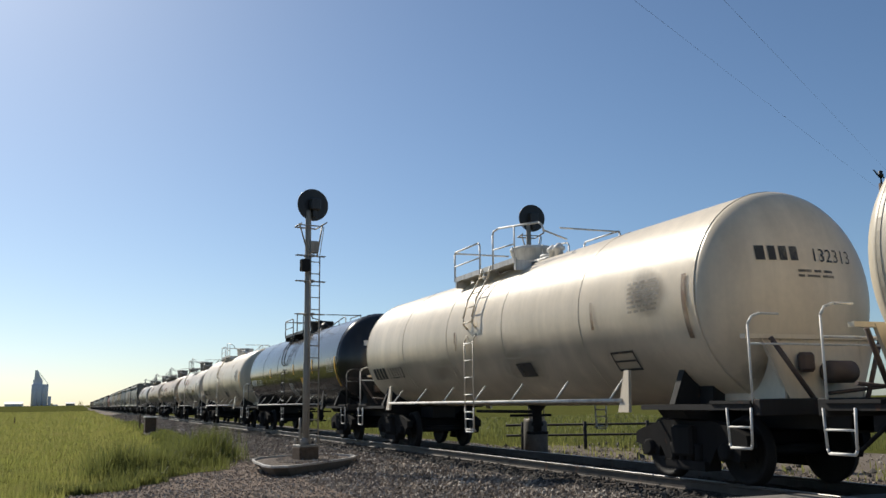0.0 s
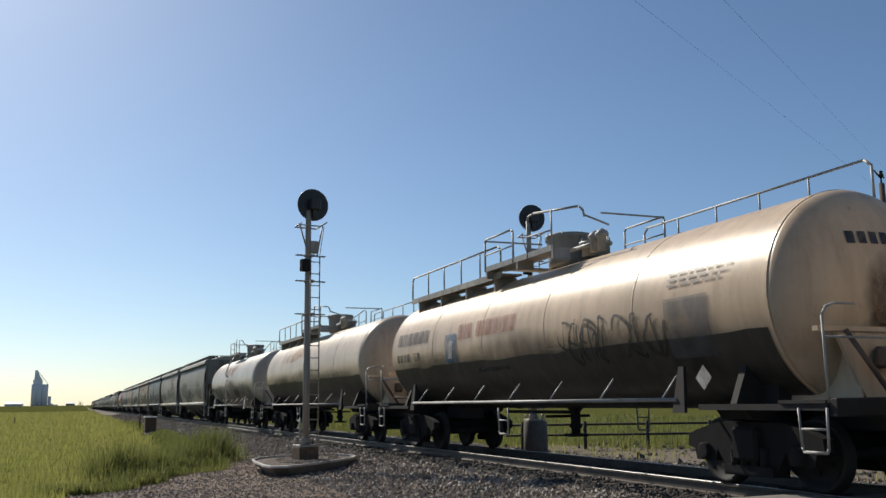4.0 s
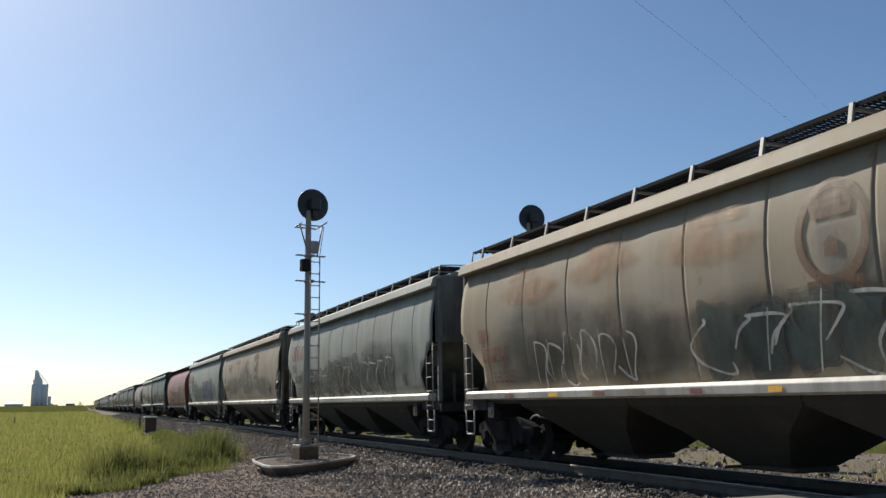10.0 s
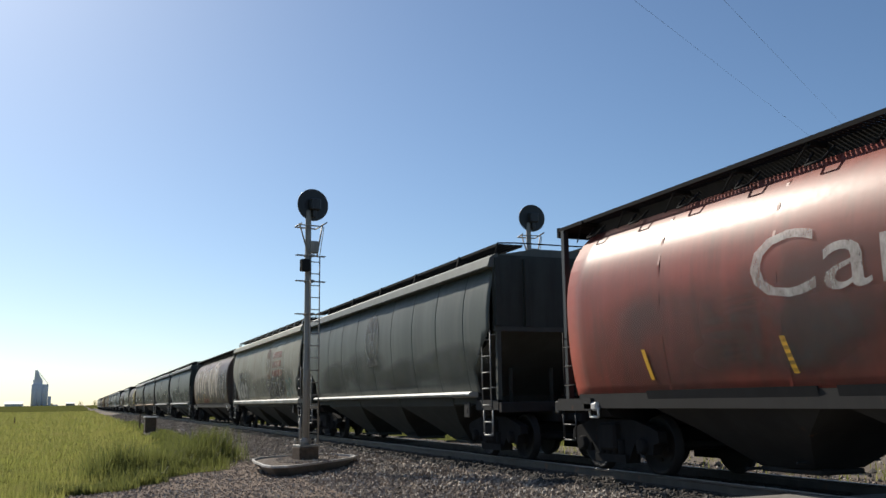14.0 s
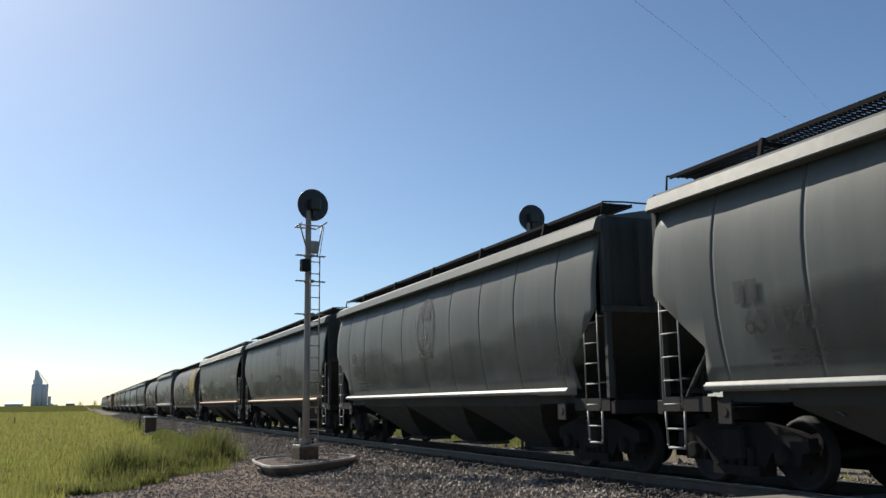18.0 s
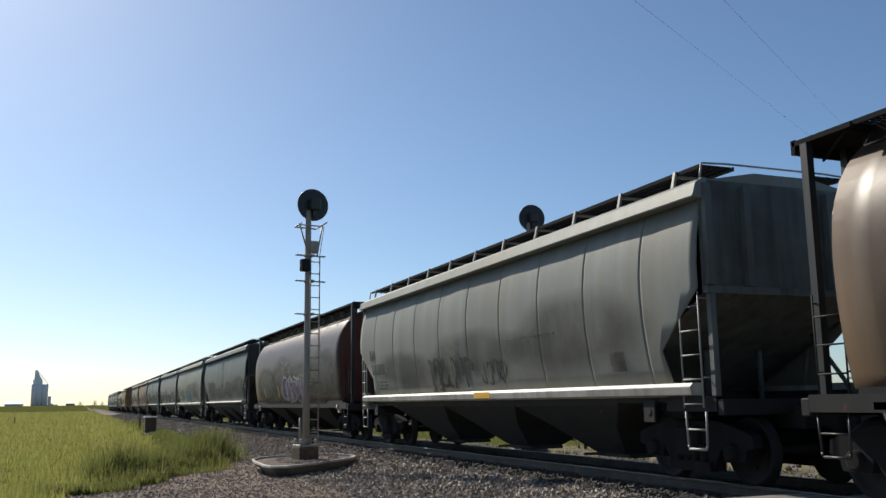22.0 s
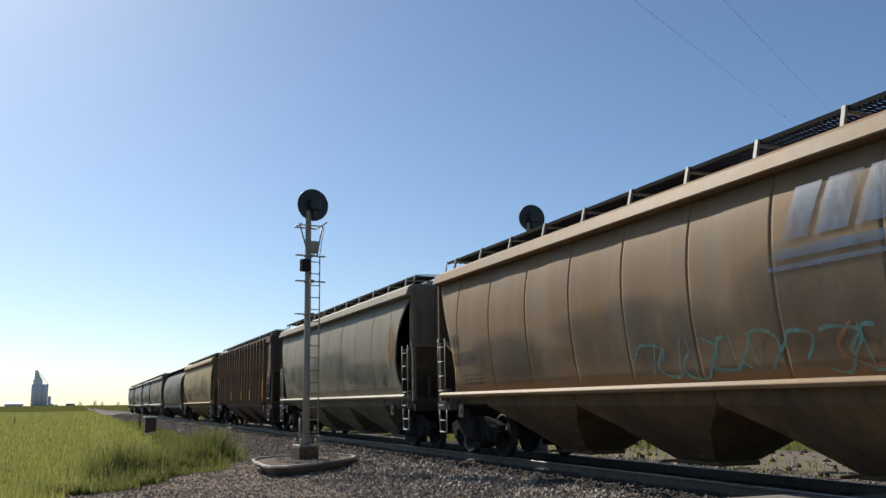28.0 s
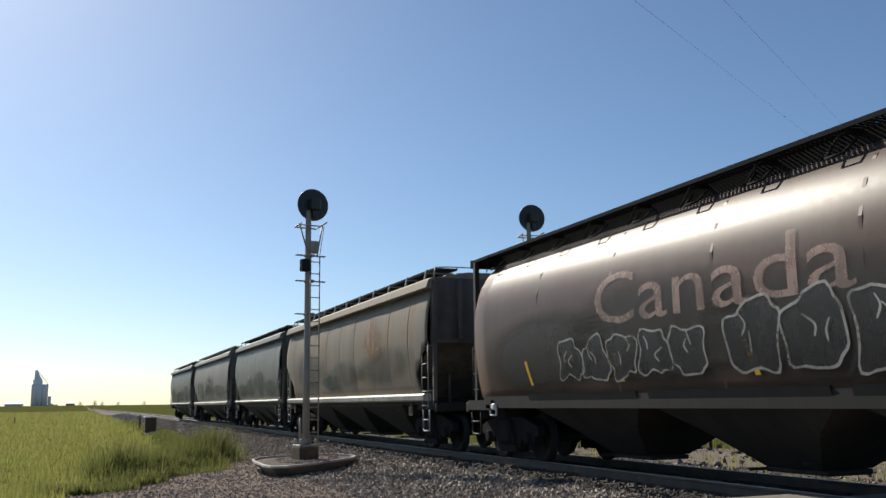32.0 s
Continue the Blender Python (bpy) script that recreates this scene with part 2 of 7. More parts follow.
def lay_on(name, source, material, parent, along, up, surface, label="", wide=1.0, lean=0.0, seed=None, lift=0.007):
    """Lays a flat drawing (u to the right as seen from the near side, v up) on the near side: along is the car's y of its left edge,
    up the height of its foot, surface(z) the half width there."""
    bm = bmesh.new()
    if isinstance(source, bpy.types.Mesh):
        bm.from_mesh(source)
    else:
        source(bm)
    for k in range(-6, 60):
        z = k * 0.09
        bmesh.ops.bisect_plane(bm, geom=bm.verts[:] + bm.edges[:] + bm.faces[:], plane_co=(0, z, 0), plane_no=(0, 1, 0))
    if seed is not None:
        reach = max(v.co.x for v in bm.verts)
        for k in range(1, int(reach / 0.35) + 1):
            bmesh.ops.bisect_plane(bm, geom=bm.verts[:] + bm.edges[:] + bm.faces[:], plane_co=(k * 0.35, 0, 0), plane_no=(1, 0, 0))
    for v in bm.verts:
        u, w = v.co.x * wide + lean * v.co.y, v.co.y
        z = up + w
        v.co = (-surface(z) - lift - (0 if seed is None else relief(along - u, z, seed)), along - u, z)
    bmesh.ops.reverse_faces(bm, faces=bm.faces[:])
    me = bpy.data.meshes.new(name)
    bm.to_mesh(me)
    bm.free()
    me.materials.append(material)
    ob = new(name, me)
    ob.parent = parent
    return tagged(ob, label)


def stroke(bm, points, width):
    """A smooth brush line through (u, v) points: one ribbon, thinner at its ends."""
    p = [Vector((u, v, 0)) for u, v in points]
    if len(p) > 2:
        p = [p[0] * 2 - p[1]] + p + [p[-1] * 2 - p[-2]]
        fine = []
        for a, b, c, d in zip(p, p[1:], p[2:], p[3:]):
            for i in range(4):
                t = i / 4
                fine.append(0.5 * (2 * b + (c - a) * t + (2 * a - 5 * b + 4 * c - d) * t * t + (3 * b - a - 3 * c + d) * t ** 3))
        p = fine + [p[-2]]
    n = len(p)
    pairs = []
    for i in range(n):
        d = (p[min(n - 1, i + 1)] - p[max(0, i - 1)]).normalized()
        q = width / 2 * (0.55 if i in (0, n - 1) else 0.85 + 0.25 * sin(i * 0.55))
        side = Vector((-d.y, d.x, 0)) * q
        pairs.append((bm.verts.new(p[i] - side), bm.verts.new(p[i] + side)))
    for (a, b), (c, d) in zip(pairs, pairs[1:]):
        bm.faces.new((a, c, d, b))


def block(bm, u0, v0, u1, v1):
    bm.faces.new([bm.verts.new((u, v, 0)) for u, v in ((u0, v0), (u1, v0), (u1, v1), (u0, v1))])


def bars(widths, height, gap):
    """Plain bars in the place of a line of letters."""
    def build(bm):
        u = 0
        for w in widths:
            if w > 0:
                block(bm, u, 0, u + w, height)
            u += abs(w) + gap
    return build


def scrawl(seed, length, height, width, letters=6, wild=0.5):
    """A sprayed tag: a chain of looping strokes."""
    def build(bm):
        rnd = random.Random(seed)
        step = length / letters
        for k in range(letters):
            u0 = k * step
            pts = []
            a0, turn = rnd.uniform(0, 6.28), rnd.choice((-1, 1)) * rnd.uniform(3.0, 5.5)
            ru, rv = step * rnd.uniform(0.42, 0.62), height * rnd.uniform(0.36, 0.5)
            for i in range(9):
                a = a0 + turn * i / 8
                pts.append((u0 + step / 2 + ru * cos(a) + wild * step * 0.25 * sin(3 * a), height / 2 + rv * sin(a) + wild * height * 0.1 * cos(2 * a + k)))
            stroke(bm, pts, width)
            if rnd.random() < 0.7:
                u1 = u0 + rnd.uniform(0.2, 0.8) * step
                stroke(bm, [(u1, rnd.uniform(0, 0.2) * height), (u1 + rnd.uniform(-0.3, 0.3) * step, rnd.uniform(0.8, 1.05) * height)], width)
    return build


def lobed(rnd, step, height, grow):
    """The outline of one fat sprayed letter, drawn out by grow."""
    n, pts = 34, []
    p1, p2, p3, lean = rnd.uniform(0, 6), rnd.uniform(0, 6), rnd.uniform(0, 6), rnd.uniform(-0.1, 0.25)
    notch, deep = rnd.uniform(0, 6.28), rnd.uniform(0.15, 0.4)
    for i in range(n):
        a = 2 * pi * i / n
        q = 1 + 0.12 * sin(3 * a + p1) + 0.09 * sin(5 * a + p2) + 0.04 * sin(8 * a + p3)
        q -= deep * max(0.0, cos(a - notch)) ** 14
        cu, cv = math.copysign(abs(cos(a)) ** 0.65, cos(a)), math.copysign(abs(sin(a)) ** 0.65, sin(a))
        v = (height * 0.46 * q + grow) * cv
        pts.append((step / 2 + (step * 0.47 * q + grow) * cu + lean * v, height / 2 + v))
    return pts


def bubble_letter(seed, step, height):
    """A fat sprayed letter: one filled, lobed patch."""
    def build(bm):
        ring = [bm.verts.new((u, v, 0)) for u, v in lobed(random.Random(seed), step, height, 0.0)]
        hub = bm.verts.new((step / 2, height / 2, 0))
        for i in range(len(ring)):
            bm.faces.new((hub, ring[i], ring[(i + 1) % len(ring)]))
    return build


def bubble_rim(seed, step, height, rim):
    """The sprayed outline of a fat letter, and an inner stroke or two."""
    def build(bm):
        inner, outer = ([bm.verts.new((u, v, 0)) for u, v in lobed(random.Random(seed), step, height, g)] for g in (-0.012, rim))
        n = len(inner)
        for i in range(n):
            bm.faces.new((inner[i], outer[i], outer[(i + 1) % n], inner[(i + 1) % n]))
        rnd = random.Random(seed + 5)
        for _ in range(2):
            u, v = step * rnd.uniform(0.3, 0.7), height * rnd.uniform(0.3, 0.6)
            stroke(bm, [(u, v), (u + step * rnd.uniform(-0.12, 0.12), v + height * 0.14), (u + step * rnd.uniform(-0.15, 0.15), v + height * 0.27)], max(0.03, rim * 0.8))
    return build


def ring_shape(radius, width, n=28):
    def build(bm):
        a = [bm.verts.new((radius * cos(2 * pi * i / n), radius * 1.12 * sin(2 * pi * i / n), 0)) for i in range(n)]
        b = [bm.verts.new(((radius - width) * cos(2 * pi * i / n), (radius - width) * 1.12 * sin(2 * pi * i / n), 0)) for i in range(n)]
        for i in range(n):
            bm.faces.new((a[i], a[(i + 1) % n], b[(i + 1) % n], b[i]))
    return build
# ---- running gear ----
def build_sideframe(bm):
    """A cast side frame: top chord, tension chord and pedestal jaws, spring nest in the middle."""
    out = [(-1.3, 0.52), (-1.28, 0.68), (-1.1, 0.74), (-0.6, 0.86), (0.6, 0.86), (1.1, 0.74), (1.28, 0.68), (1.3, 0.52), (1.16, 0.48), (1.12, 0.33), (0.7, 0.33), (0.66, 0.5), (0.45, 0.2), (-0.45, 0.2), (-0.66, 0.5), (-0.7, 0.33), (-1.12, 0.33), (-1.16, 0.48)]
    plate(bm, [(-0.08, y, z) for y, z in out], 0.16, (1, 0, 0))
    box(bm, -0.14, 0.14, -0.46, 0.46, 0.17, 0.3)
    for y in (-0.28, -0.09, 0.09, 0.28):
        lathe(bm, [(0.075, 0.3), (0.07, 0.36), (0.075, 0.42), (0.07, 0.48), (0.075, 0.54)], n=8, at=(-0.08, y, 0))


def build_bearing(bm):
    lathe(bm, [(0.11, -0.14), (0.12, -0.1), (0.12, 0.06), (0.09, 0.08)], "x", 12)


def build_wheelset(bm):
    for s in (-1, 1):
        prof = [(0.1, 0.66), (0.13, 0.68), (0.36, 0.70), (0.4, 0.67), (0.485, 0.67), (0.485, 0.70), (0.457, 0.715), (0.452, 0.80), (0.4, 0.80), (0.37, 0.76), (0.16, 0.74), (0.13, 0.80), (0.09, 0.80)]
        lathe(bm, [(q, s * x) for q, x in prof], "x", 28)
        for k in range(5):
            a = 2 * pi * k / 5
            rod(bm, (s * 0.765, 0.22 * cos(a), 0.22 * sin(a)), (s * 0.785, 0.22 * cos(a), 0.22 * sin(a)), 0.035, 6)
    rod(bm, (-1.0, 0, 0), (1.0, 0, 0), 0.085, 10)


def build_bolster(bm):
    box(bm, -1.2, 1.2, -0.24, 0.24, 0.36, 0.8, 0.04)
    box(bm, -0.75, 0.75, -0.7, 0.7, 0.5, 0.72, 0.03)
    lathe(bm, [(0.2, 0.7), (0.2, 0.8), (0.16, 0.82)], "z", 14)


def build_body_bolster(bm):
    """The cross member of the underframe over a truck, with its tapered ends."""
    plate(bm, [(-1.38, -0.3, 1.06), (1.38, -0.3, 1.06), (1.25, -0.3, 0.9), (0.6, -0.3, 0.83), (-0.6, -0.3, 0.83), (-1.25, -0.3, 0.9)], 0.6, (0, 1, 0))


def build_brake_beam(bm):
    box(bm, -0.85, 0.85, -0.05, 0.05, 0.36, 0.48, 0.02)
    for s in (-1, 1):
        box(bm, s * 0.72 - 0.05, s * 0.72 + 0.05, -0.02, 0.12, 0.28, 0.62, 0.02)


WHEELSETS = {-0.89: [], 0.89: []}


def add_trucks(car, offsets):
    for y in offsets:
        part("body_bolster", "body_bolster", build_body_bolster, DARK, car, m=pose(0, y, 0))
        truck = part("truck", "bolster", build_bolster, DARK, car, "dark cast steel truck", pose(0, y, 0))
        for s in (-1, 1):
            part("side_frame", "sideframe", build_sideframe, DARK, truck, m=pose(s * 1.0, 0, 0))
        for a in (-0.89, 0.89):
            w = part("wheelset", "wheelset", build_wheelset, WHEEL, truck, m=pose(0, a, 0.457))
            WHEELSETS[a].append(w)
            part("brake_beam", "brake_beam", build_brake_beam, DARK, truck, m=pose(0, a * 0.38, 0, 0, 0, 0 if a > 0 else 180))
            for s in (-1, 1):
                part("bearing", "bearing", build_bearing, DARK, truck, m=pose(s * 1.08, a, 0.457, 0, 0, 0 if s > 0 else 180))


def build_coupler(bm):
    box(bm, -0.09, 0.09, -0.75, 0.12, 0.78, 0.95, 0.02)
    box(bm, -0.17, 0.14, 0.1, 0.34, 0.72, 1.0, 0.05)
    box(bm, 0.1, 0.2, 0.2, 0.42, 0.74, 0.98, 0.04)
    pipe(bm, [(-0.35, -0.5, 0.85), (-0.4, -0.2, 0.6), (-0.3, 0.1, 0.45), (-0.15, 0.35, 0.48)], 0.028)


def add_couplers(car, half, material=None):
    for s in (-1, 1):
        part("coupler", "coupler", build_coupler, material or DARK, car, m=pose(0, s * (half - 0.3), 0, 0, 0, 0 if s > 0 else 180))


# ---- covered hopper with slab sides ----
H_END, H_SILL = 7.95, 7.7          # half lengths of the body and of the side sill


def slab(z):
    """Half width of the slab-sided body at a height."""
    return 1.6 - 0.17 * ((z - 2.85) / 1.08) ** 2 if z > 2.85 else 1.6 - 0.2 * ((2.85 - z) / 1.5) ** 2


SEAMS = [-6.6 + 1.65 * k for k in range(9)]


def relief(y, z, seed):
    """How far the thin side sheet swells out or in between its seams."""
    panel = max(0, min(10, int((y + 8.25) // 1.65)))
    bow = 0.002 + 0.011 * noise.noise(Vector((panel * 3.3, seed * 7.7, 0.5)))
    dent = 0.015 * noise.noise(Vector((y * 1.1, z * 0.3, seed * 9.1))) + 0.006 * noise.noise(Vector((y * 2.4, z * 0.4, seed * 4.7)))
    return dent + bow * sin(pi * ((y + 8.25) % 1.65) / 1.65) * (0.4 + 0.6 * sin(pi * (z - 1.3) / 2.7))


def build_side_sheet(seed, flip, curved=False, flat=False):
    def build(bm):
        rows = [1.36, 1.6, 1.85, 2.25, 2.65, 3.0, 3.35, 3.65, 3.93]

        def reach(z):
            if curved:
                return 6.95 + 1.0 * max(0.0, (z - 2.0) / 1.93) ** 1.7 + 0.25 * max(0.0, (1.9 - z) / 0.55)
            return 6.95 + 0.12 * (1.85 - z) / 0.5 if z <= 1.85 else min(H_END, 6.95 + (z - 1.85) / 0.8 * 1.0)
        flat_ys = [-H_END + 2 * H_END * k / 90 for k in range(91)]
        us = sorted([y for y in flat_ys if min(abs(y - s) for s in SEAMS) > 0.06] + [s + d for s in SEAMS for d in (-0.055, -0.02, -0.008, 0.008, 0.02, 0.055)])
        grid = []
        for z in rows:
            row = []
            for u in us:
                y = max(-reach(z), min(reach(z), u))
                groove = 0.018 if not flat and min(abs(y - s) for s in SEAMS) < 0.01 else 0.0
                row.append(bm.verts.new((((1.5 if flat else slab(z)) + (3.0 if flat else 1.0) * relief(y, z, seed) - groove) * flip, y, z)))
            grid.append(row)
        for a, b in zip(grid, grid[1:]):
            for i in range(len(us) - 1):
                q = (a[i], a[i + 1], b[i + 1], b[i])
                if (q[0].co - q[1].co).length < 1e-5 and (q[2].co - q[3].co).length < 1e-5:
                    continue
                f = bm.faces.new(q if flip > 0 else q[::-1])
                f.smooth = True
        bmesh.ops.remove_doubles(bm, verts=bm.verts[:], dist=1e-4)
        geo = bmesh.ops.solidify(bm, geom=bm.faces[:], thickness=0.02)
    return build


def build_eave(bm, flip):
    prism(bm, [(x * flip, z) for x, z in ((1.4, 3.895), (1.62, 3.9), (1.63, 3.92), (1.565, 4.11), (1.44, 4.185), (1.38, 4.185))][::flip], -H_END - 0.06, H_END + 0.06)


def build_ridged_eave(bm, flip):
    """An eave of three stepped folds."""
    prism(bm, [(x * flip, z) for x, z in ((1.4, 3.86), (1.63, 3.87), (1.61, 3.885), (1.555, 3.965), (1.52, 3.965), (1.575, 3.985), (1.575, 3.995), (1.51, 4.075), (1.475, 4.075), (1.53, 4.095), (1.53, 4.105), (1.45, 4.2), (1.38, 4.2))][::flip], -H_END - 0.06, H_END + 0.06)


def build_roof(bm):
    prism(bm, [(-1.42, 4.16), (-0.5, 4.33), (0.5, 4.33), (1.42, 4.16), (1.4, 4.1), (-1.4, 4.1)], -H_END, H_END, 12)
    for k in range(9):
        y = -6.6 + 1.65 * k
        prism(bm, [(-1.41, 4.17), (-0.5, 4.345), (0.5, 4.345), (1.41, 4.17)], y - 0.02, y + 0.02)


def build_hatch_trough(bm):
    box(bm, -0.3, 0.3, -7.0, 7.0, 4.33, 4.42, 0.01)
    for k in range(10):
        y = -6.3 + 1.4 * k
        box(bm, -0.34, 0.34, y - 0.6, y + 0.6, 4.42, 4.47, 0.02)
        rod(bm, (-0.42, y, 4.49), (0.42, y, 4.49), 0.02)


def build_walkway(half, x0, x1, z):
    """Open grating: edge angles and close cross bars."""
    def build(bm):
        for k in range(5):
            x = x0 + (x1 - x0) * k / 4
            edge = k in (0, 4)
            box(bm, x - 0.012, x + 0.012, -half, half, z - (0.045 if edge else 0.02), z + (0.012 if edge else 0))
        n = int(half * 2 / 0.075)
        for k in range(n):
            y = -half + k * 0.075
            box(bm, x0, x1, y - 0.014, y + 0.014, z - 0.016, z - 0.001)
    return build


def build_walk_bracket(bm):
    """From the eave up and in to the edge of the walkway."""
    plate(bm, [(-1.41, -0.03, 4.15), (-1.37, -0.03, 4.15), (-1.3, -0.03, 4.45), (-1.34, -0.03, 4.45)], 0.06, (0, 1, 0))
    box(bm, -1.3, -0.6, -0.03, 0.03, 4.36, 4.392)
    box(bm, -0.7, -0.66, -0.02, 0.02, 4.27, 4.37)


def build_end_grab(bm):
    pipe(bm, [(-1.36, -0.12, 4.14), (-1.32, -0.1, 4.44), (-0.9, -0.1, 4.46), (0.9, -0.1, 4.46), (1.32, -0.1, 4.44), (1.36, -0.12, 4.14)], 0.016)


def build_end_sheet(bm):
    box(bm, -1.5, 1.5, -0.015, 0.015, 2.6, 4.17)


def build_end_post(bm):
    box(bm, -0.055, 0.055, 0.016, 0.12, 2.69, 4.1)


def build_corner_post(bm):
    box(bm, -0.045, 0.045, 0.016, 0.1, 1.1, 2.575)


def build_end_beam(bm):
    box(bm, -1.5, 1.5, 0.016, 0.1, 2.58, 2.68)


def build_slope_sheet(bm):
    plate(bm, [(-1.46, 0, 2.62), (1.46, 0, 2.62), (1.3, -3.1, 0.95), (-1.3, -3.1, 0.95)], 0.02, (0, -0.47, 0.88))


def build_end_strut(bm):
    rod(bm, (0, -1.3, 1.08), (0, -1.3, 1.9), 0.045)


def build_end_brace_rod(bm):
    rod(bm, (-1.2, -0.05, 1.08), (-1.2, -0.9, 2.12), 0.035)


def build_platform(bm):
    """Centre sill stub, end sill and floor over the coupler."""
    box(bm, -1.36, 1.36, -0.9, 0.1, 1.06, 1.1)


def build_end_sill(bm):
    box(bm, -1.46, 1.46, 0.1, 0.24, 0.95, 1.16, 0.015)


def build_draft_sill(bm):
    box(bm, -0.32, 0.32, -3.3, 0.45, 0.76, 1.055)


def build_corner_sill(bm):
    box(bm, -0.05, 0.05, -1.0, 0.1, 1.0, 1.2)


def add_platform(car, m):
    deck = part("end_platform", "platform", build_platform, UNDER, car, m=m)
    part("end_sill", "end_sill", build_end_sill, UNDER, deck)
    part("draft_sill", "draft_sill", build_draft_sill, UNDER, deck)
    for x in (-1.42, 1.42):
        part("corner_sill", "corner_sill", build_corner_sill, UNDER, deck, m=pose(x, 0, 0))


def build_side_sill(flip, half, foot=1.28):
    def build(bm):
        prism(bm, [(x * flip, z) for x, z in ((1.395, foot - 0.02), (1.42, foot - 0.02), (1.43, foot), (1.58, foot), (1.6, foot + 0.012), (1.615, 1.325), (1.612, 1.338), (1.565, 1.385), (1.395, 1.385))][::flip], -half, half, 1)
    return build


def build_sill_web(flip, half):
    """The upright web of the sill, set back under its lip."""
    def build(bm):
        prism(bm, [(x * flip, z) for x, z in ((1.3, 1.12), (1.39, 1.12), (1.39, 1.28), (1.3, 1.28))][::flip], -half + 0.1, half - 0.1, 1)
    return build


def build_bay(half):
    """One discharge bay: it narrows to a long gate low over the track."""
    def build(bm):
        rings = []
        for x, y, z in ((1.44, half, 1.3), (1.38, half, 1.08), (0.98, half * 0.62, 0.72), (0.42, 0.5, 0.25)):
            rings.append([bm.verts.new(p) for p in ((-x, -y, z), (x, -y, z), (x, y, z), (-x, y, z))])
        for a, b in zip(rings, rings[1:]):
            for i in range(4):
                bm.faces.new((a[i], b[i], b[(i + 1) % 4], a[(i + 1) % 4]))
        bm.faces.new(rings[-1][::-1]), bm.faces.new(rings[0])
        box(bm, -0.38, 0.38, -0.56, 0.56, 0.17, 0.248, 0.02)
        rod(bm, (-0.6, 0.6, 0.2), (0.6, 0.6, 0.2), 0.025)
        rod(bm, (-0.7, -0.5, 0.34), (0.7, -0.5, 0.34), 0.02)
    return build


def add_ladder(car, key, z0, z1, material, m):
    """A ladder part with each rung under it."""
    lad = part("ladder", key, build_side_ladder(z0, z1), material, car, m=m)
    z = z0 + 0.05
    while z < z1:
        part("rung", "rung", lambda bm: rod(bm, (0, -0.21, 0), (0, 0.21, 0), 0.011), material, lad, m=pose(0, 0, z))
        z += 0.33
    return lad


def build_side_ladder(z0, z1):
    def build(bm):
        for y in (-0.21, 0.21):
            rod(bm, (0, y, z0), (0, y, z1), 0.013)
        for y in (-0.21, 0.21):
            rod(bm, (0, y, z0 + 0.4), (0.14, y, z0 + 0.4), 0.012)
            rod(bm, (0, y, z1 - 0.1), (0.14, y, z1 - 0.1), 0.012)
    return build


def build_stirrup(bm):
    pipe(bm, [(0, -0.22, 1.0), (0, -0.2, 0.55), (0, -0.18, 0.5), (0, 0.18, 0.5), (0, 0.2, 0.55), (0, 0.22, 1.0)], 0.018)
    rod(bm, (0, -0.2, 0.76), (0, 0.2, 0.76), 0.014)


def build_brake_wheel(bm):
    n = 18
    pts = [(0.28 * cos(2 * pi * i / n), 0, 0.28 * sin(2 * pi * i / n)) for i in range(n + 1)]
    pipe(bm, pts, 0.016, 5)
    for i in range(4):
        rod(bm, (0, 0, 0), pts[i * 4], 0.012, 4)
    box(bm, -0.12, 0.12, -0.22, -0.04, -0.14, 0.14, 0.02)


def build_rib(bm):
    """An outside post of hat section, narrower at its foot."""
    plate(bm, [(0.03, -0.06, 1.3), (0.03, 0.06, 1.3), (0.03, 0.06, 4.1), (0.03, -0.06, 4.1)], 0.02, (-1, 0, 0))
    plate(bm, [(0.0, -0.03, 1.3), (0.0, 0.03, 1.3), (0.0, 0.045, 4.1), (0.0, -0.045, 4.1)], 0.15, (-1, 0, 0))
    plate(bm, [(-0.06, -0.05, 1.24), (-0.06, 0.05, 1.24), (-0.15, 0.035, 1.42), (-0.15, -0.035, 1.42)], 0.02, (-1, 0, 0))


def build_end_plate(bm):
    box(bm, -0.04, 0.0, -0.14, 0.14, -0.16, 0.16, 0.01)
    lathe(bm, [(0.06, -0.05), (0.06, -0.03)], "x", 10)


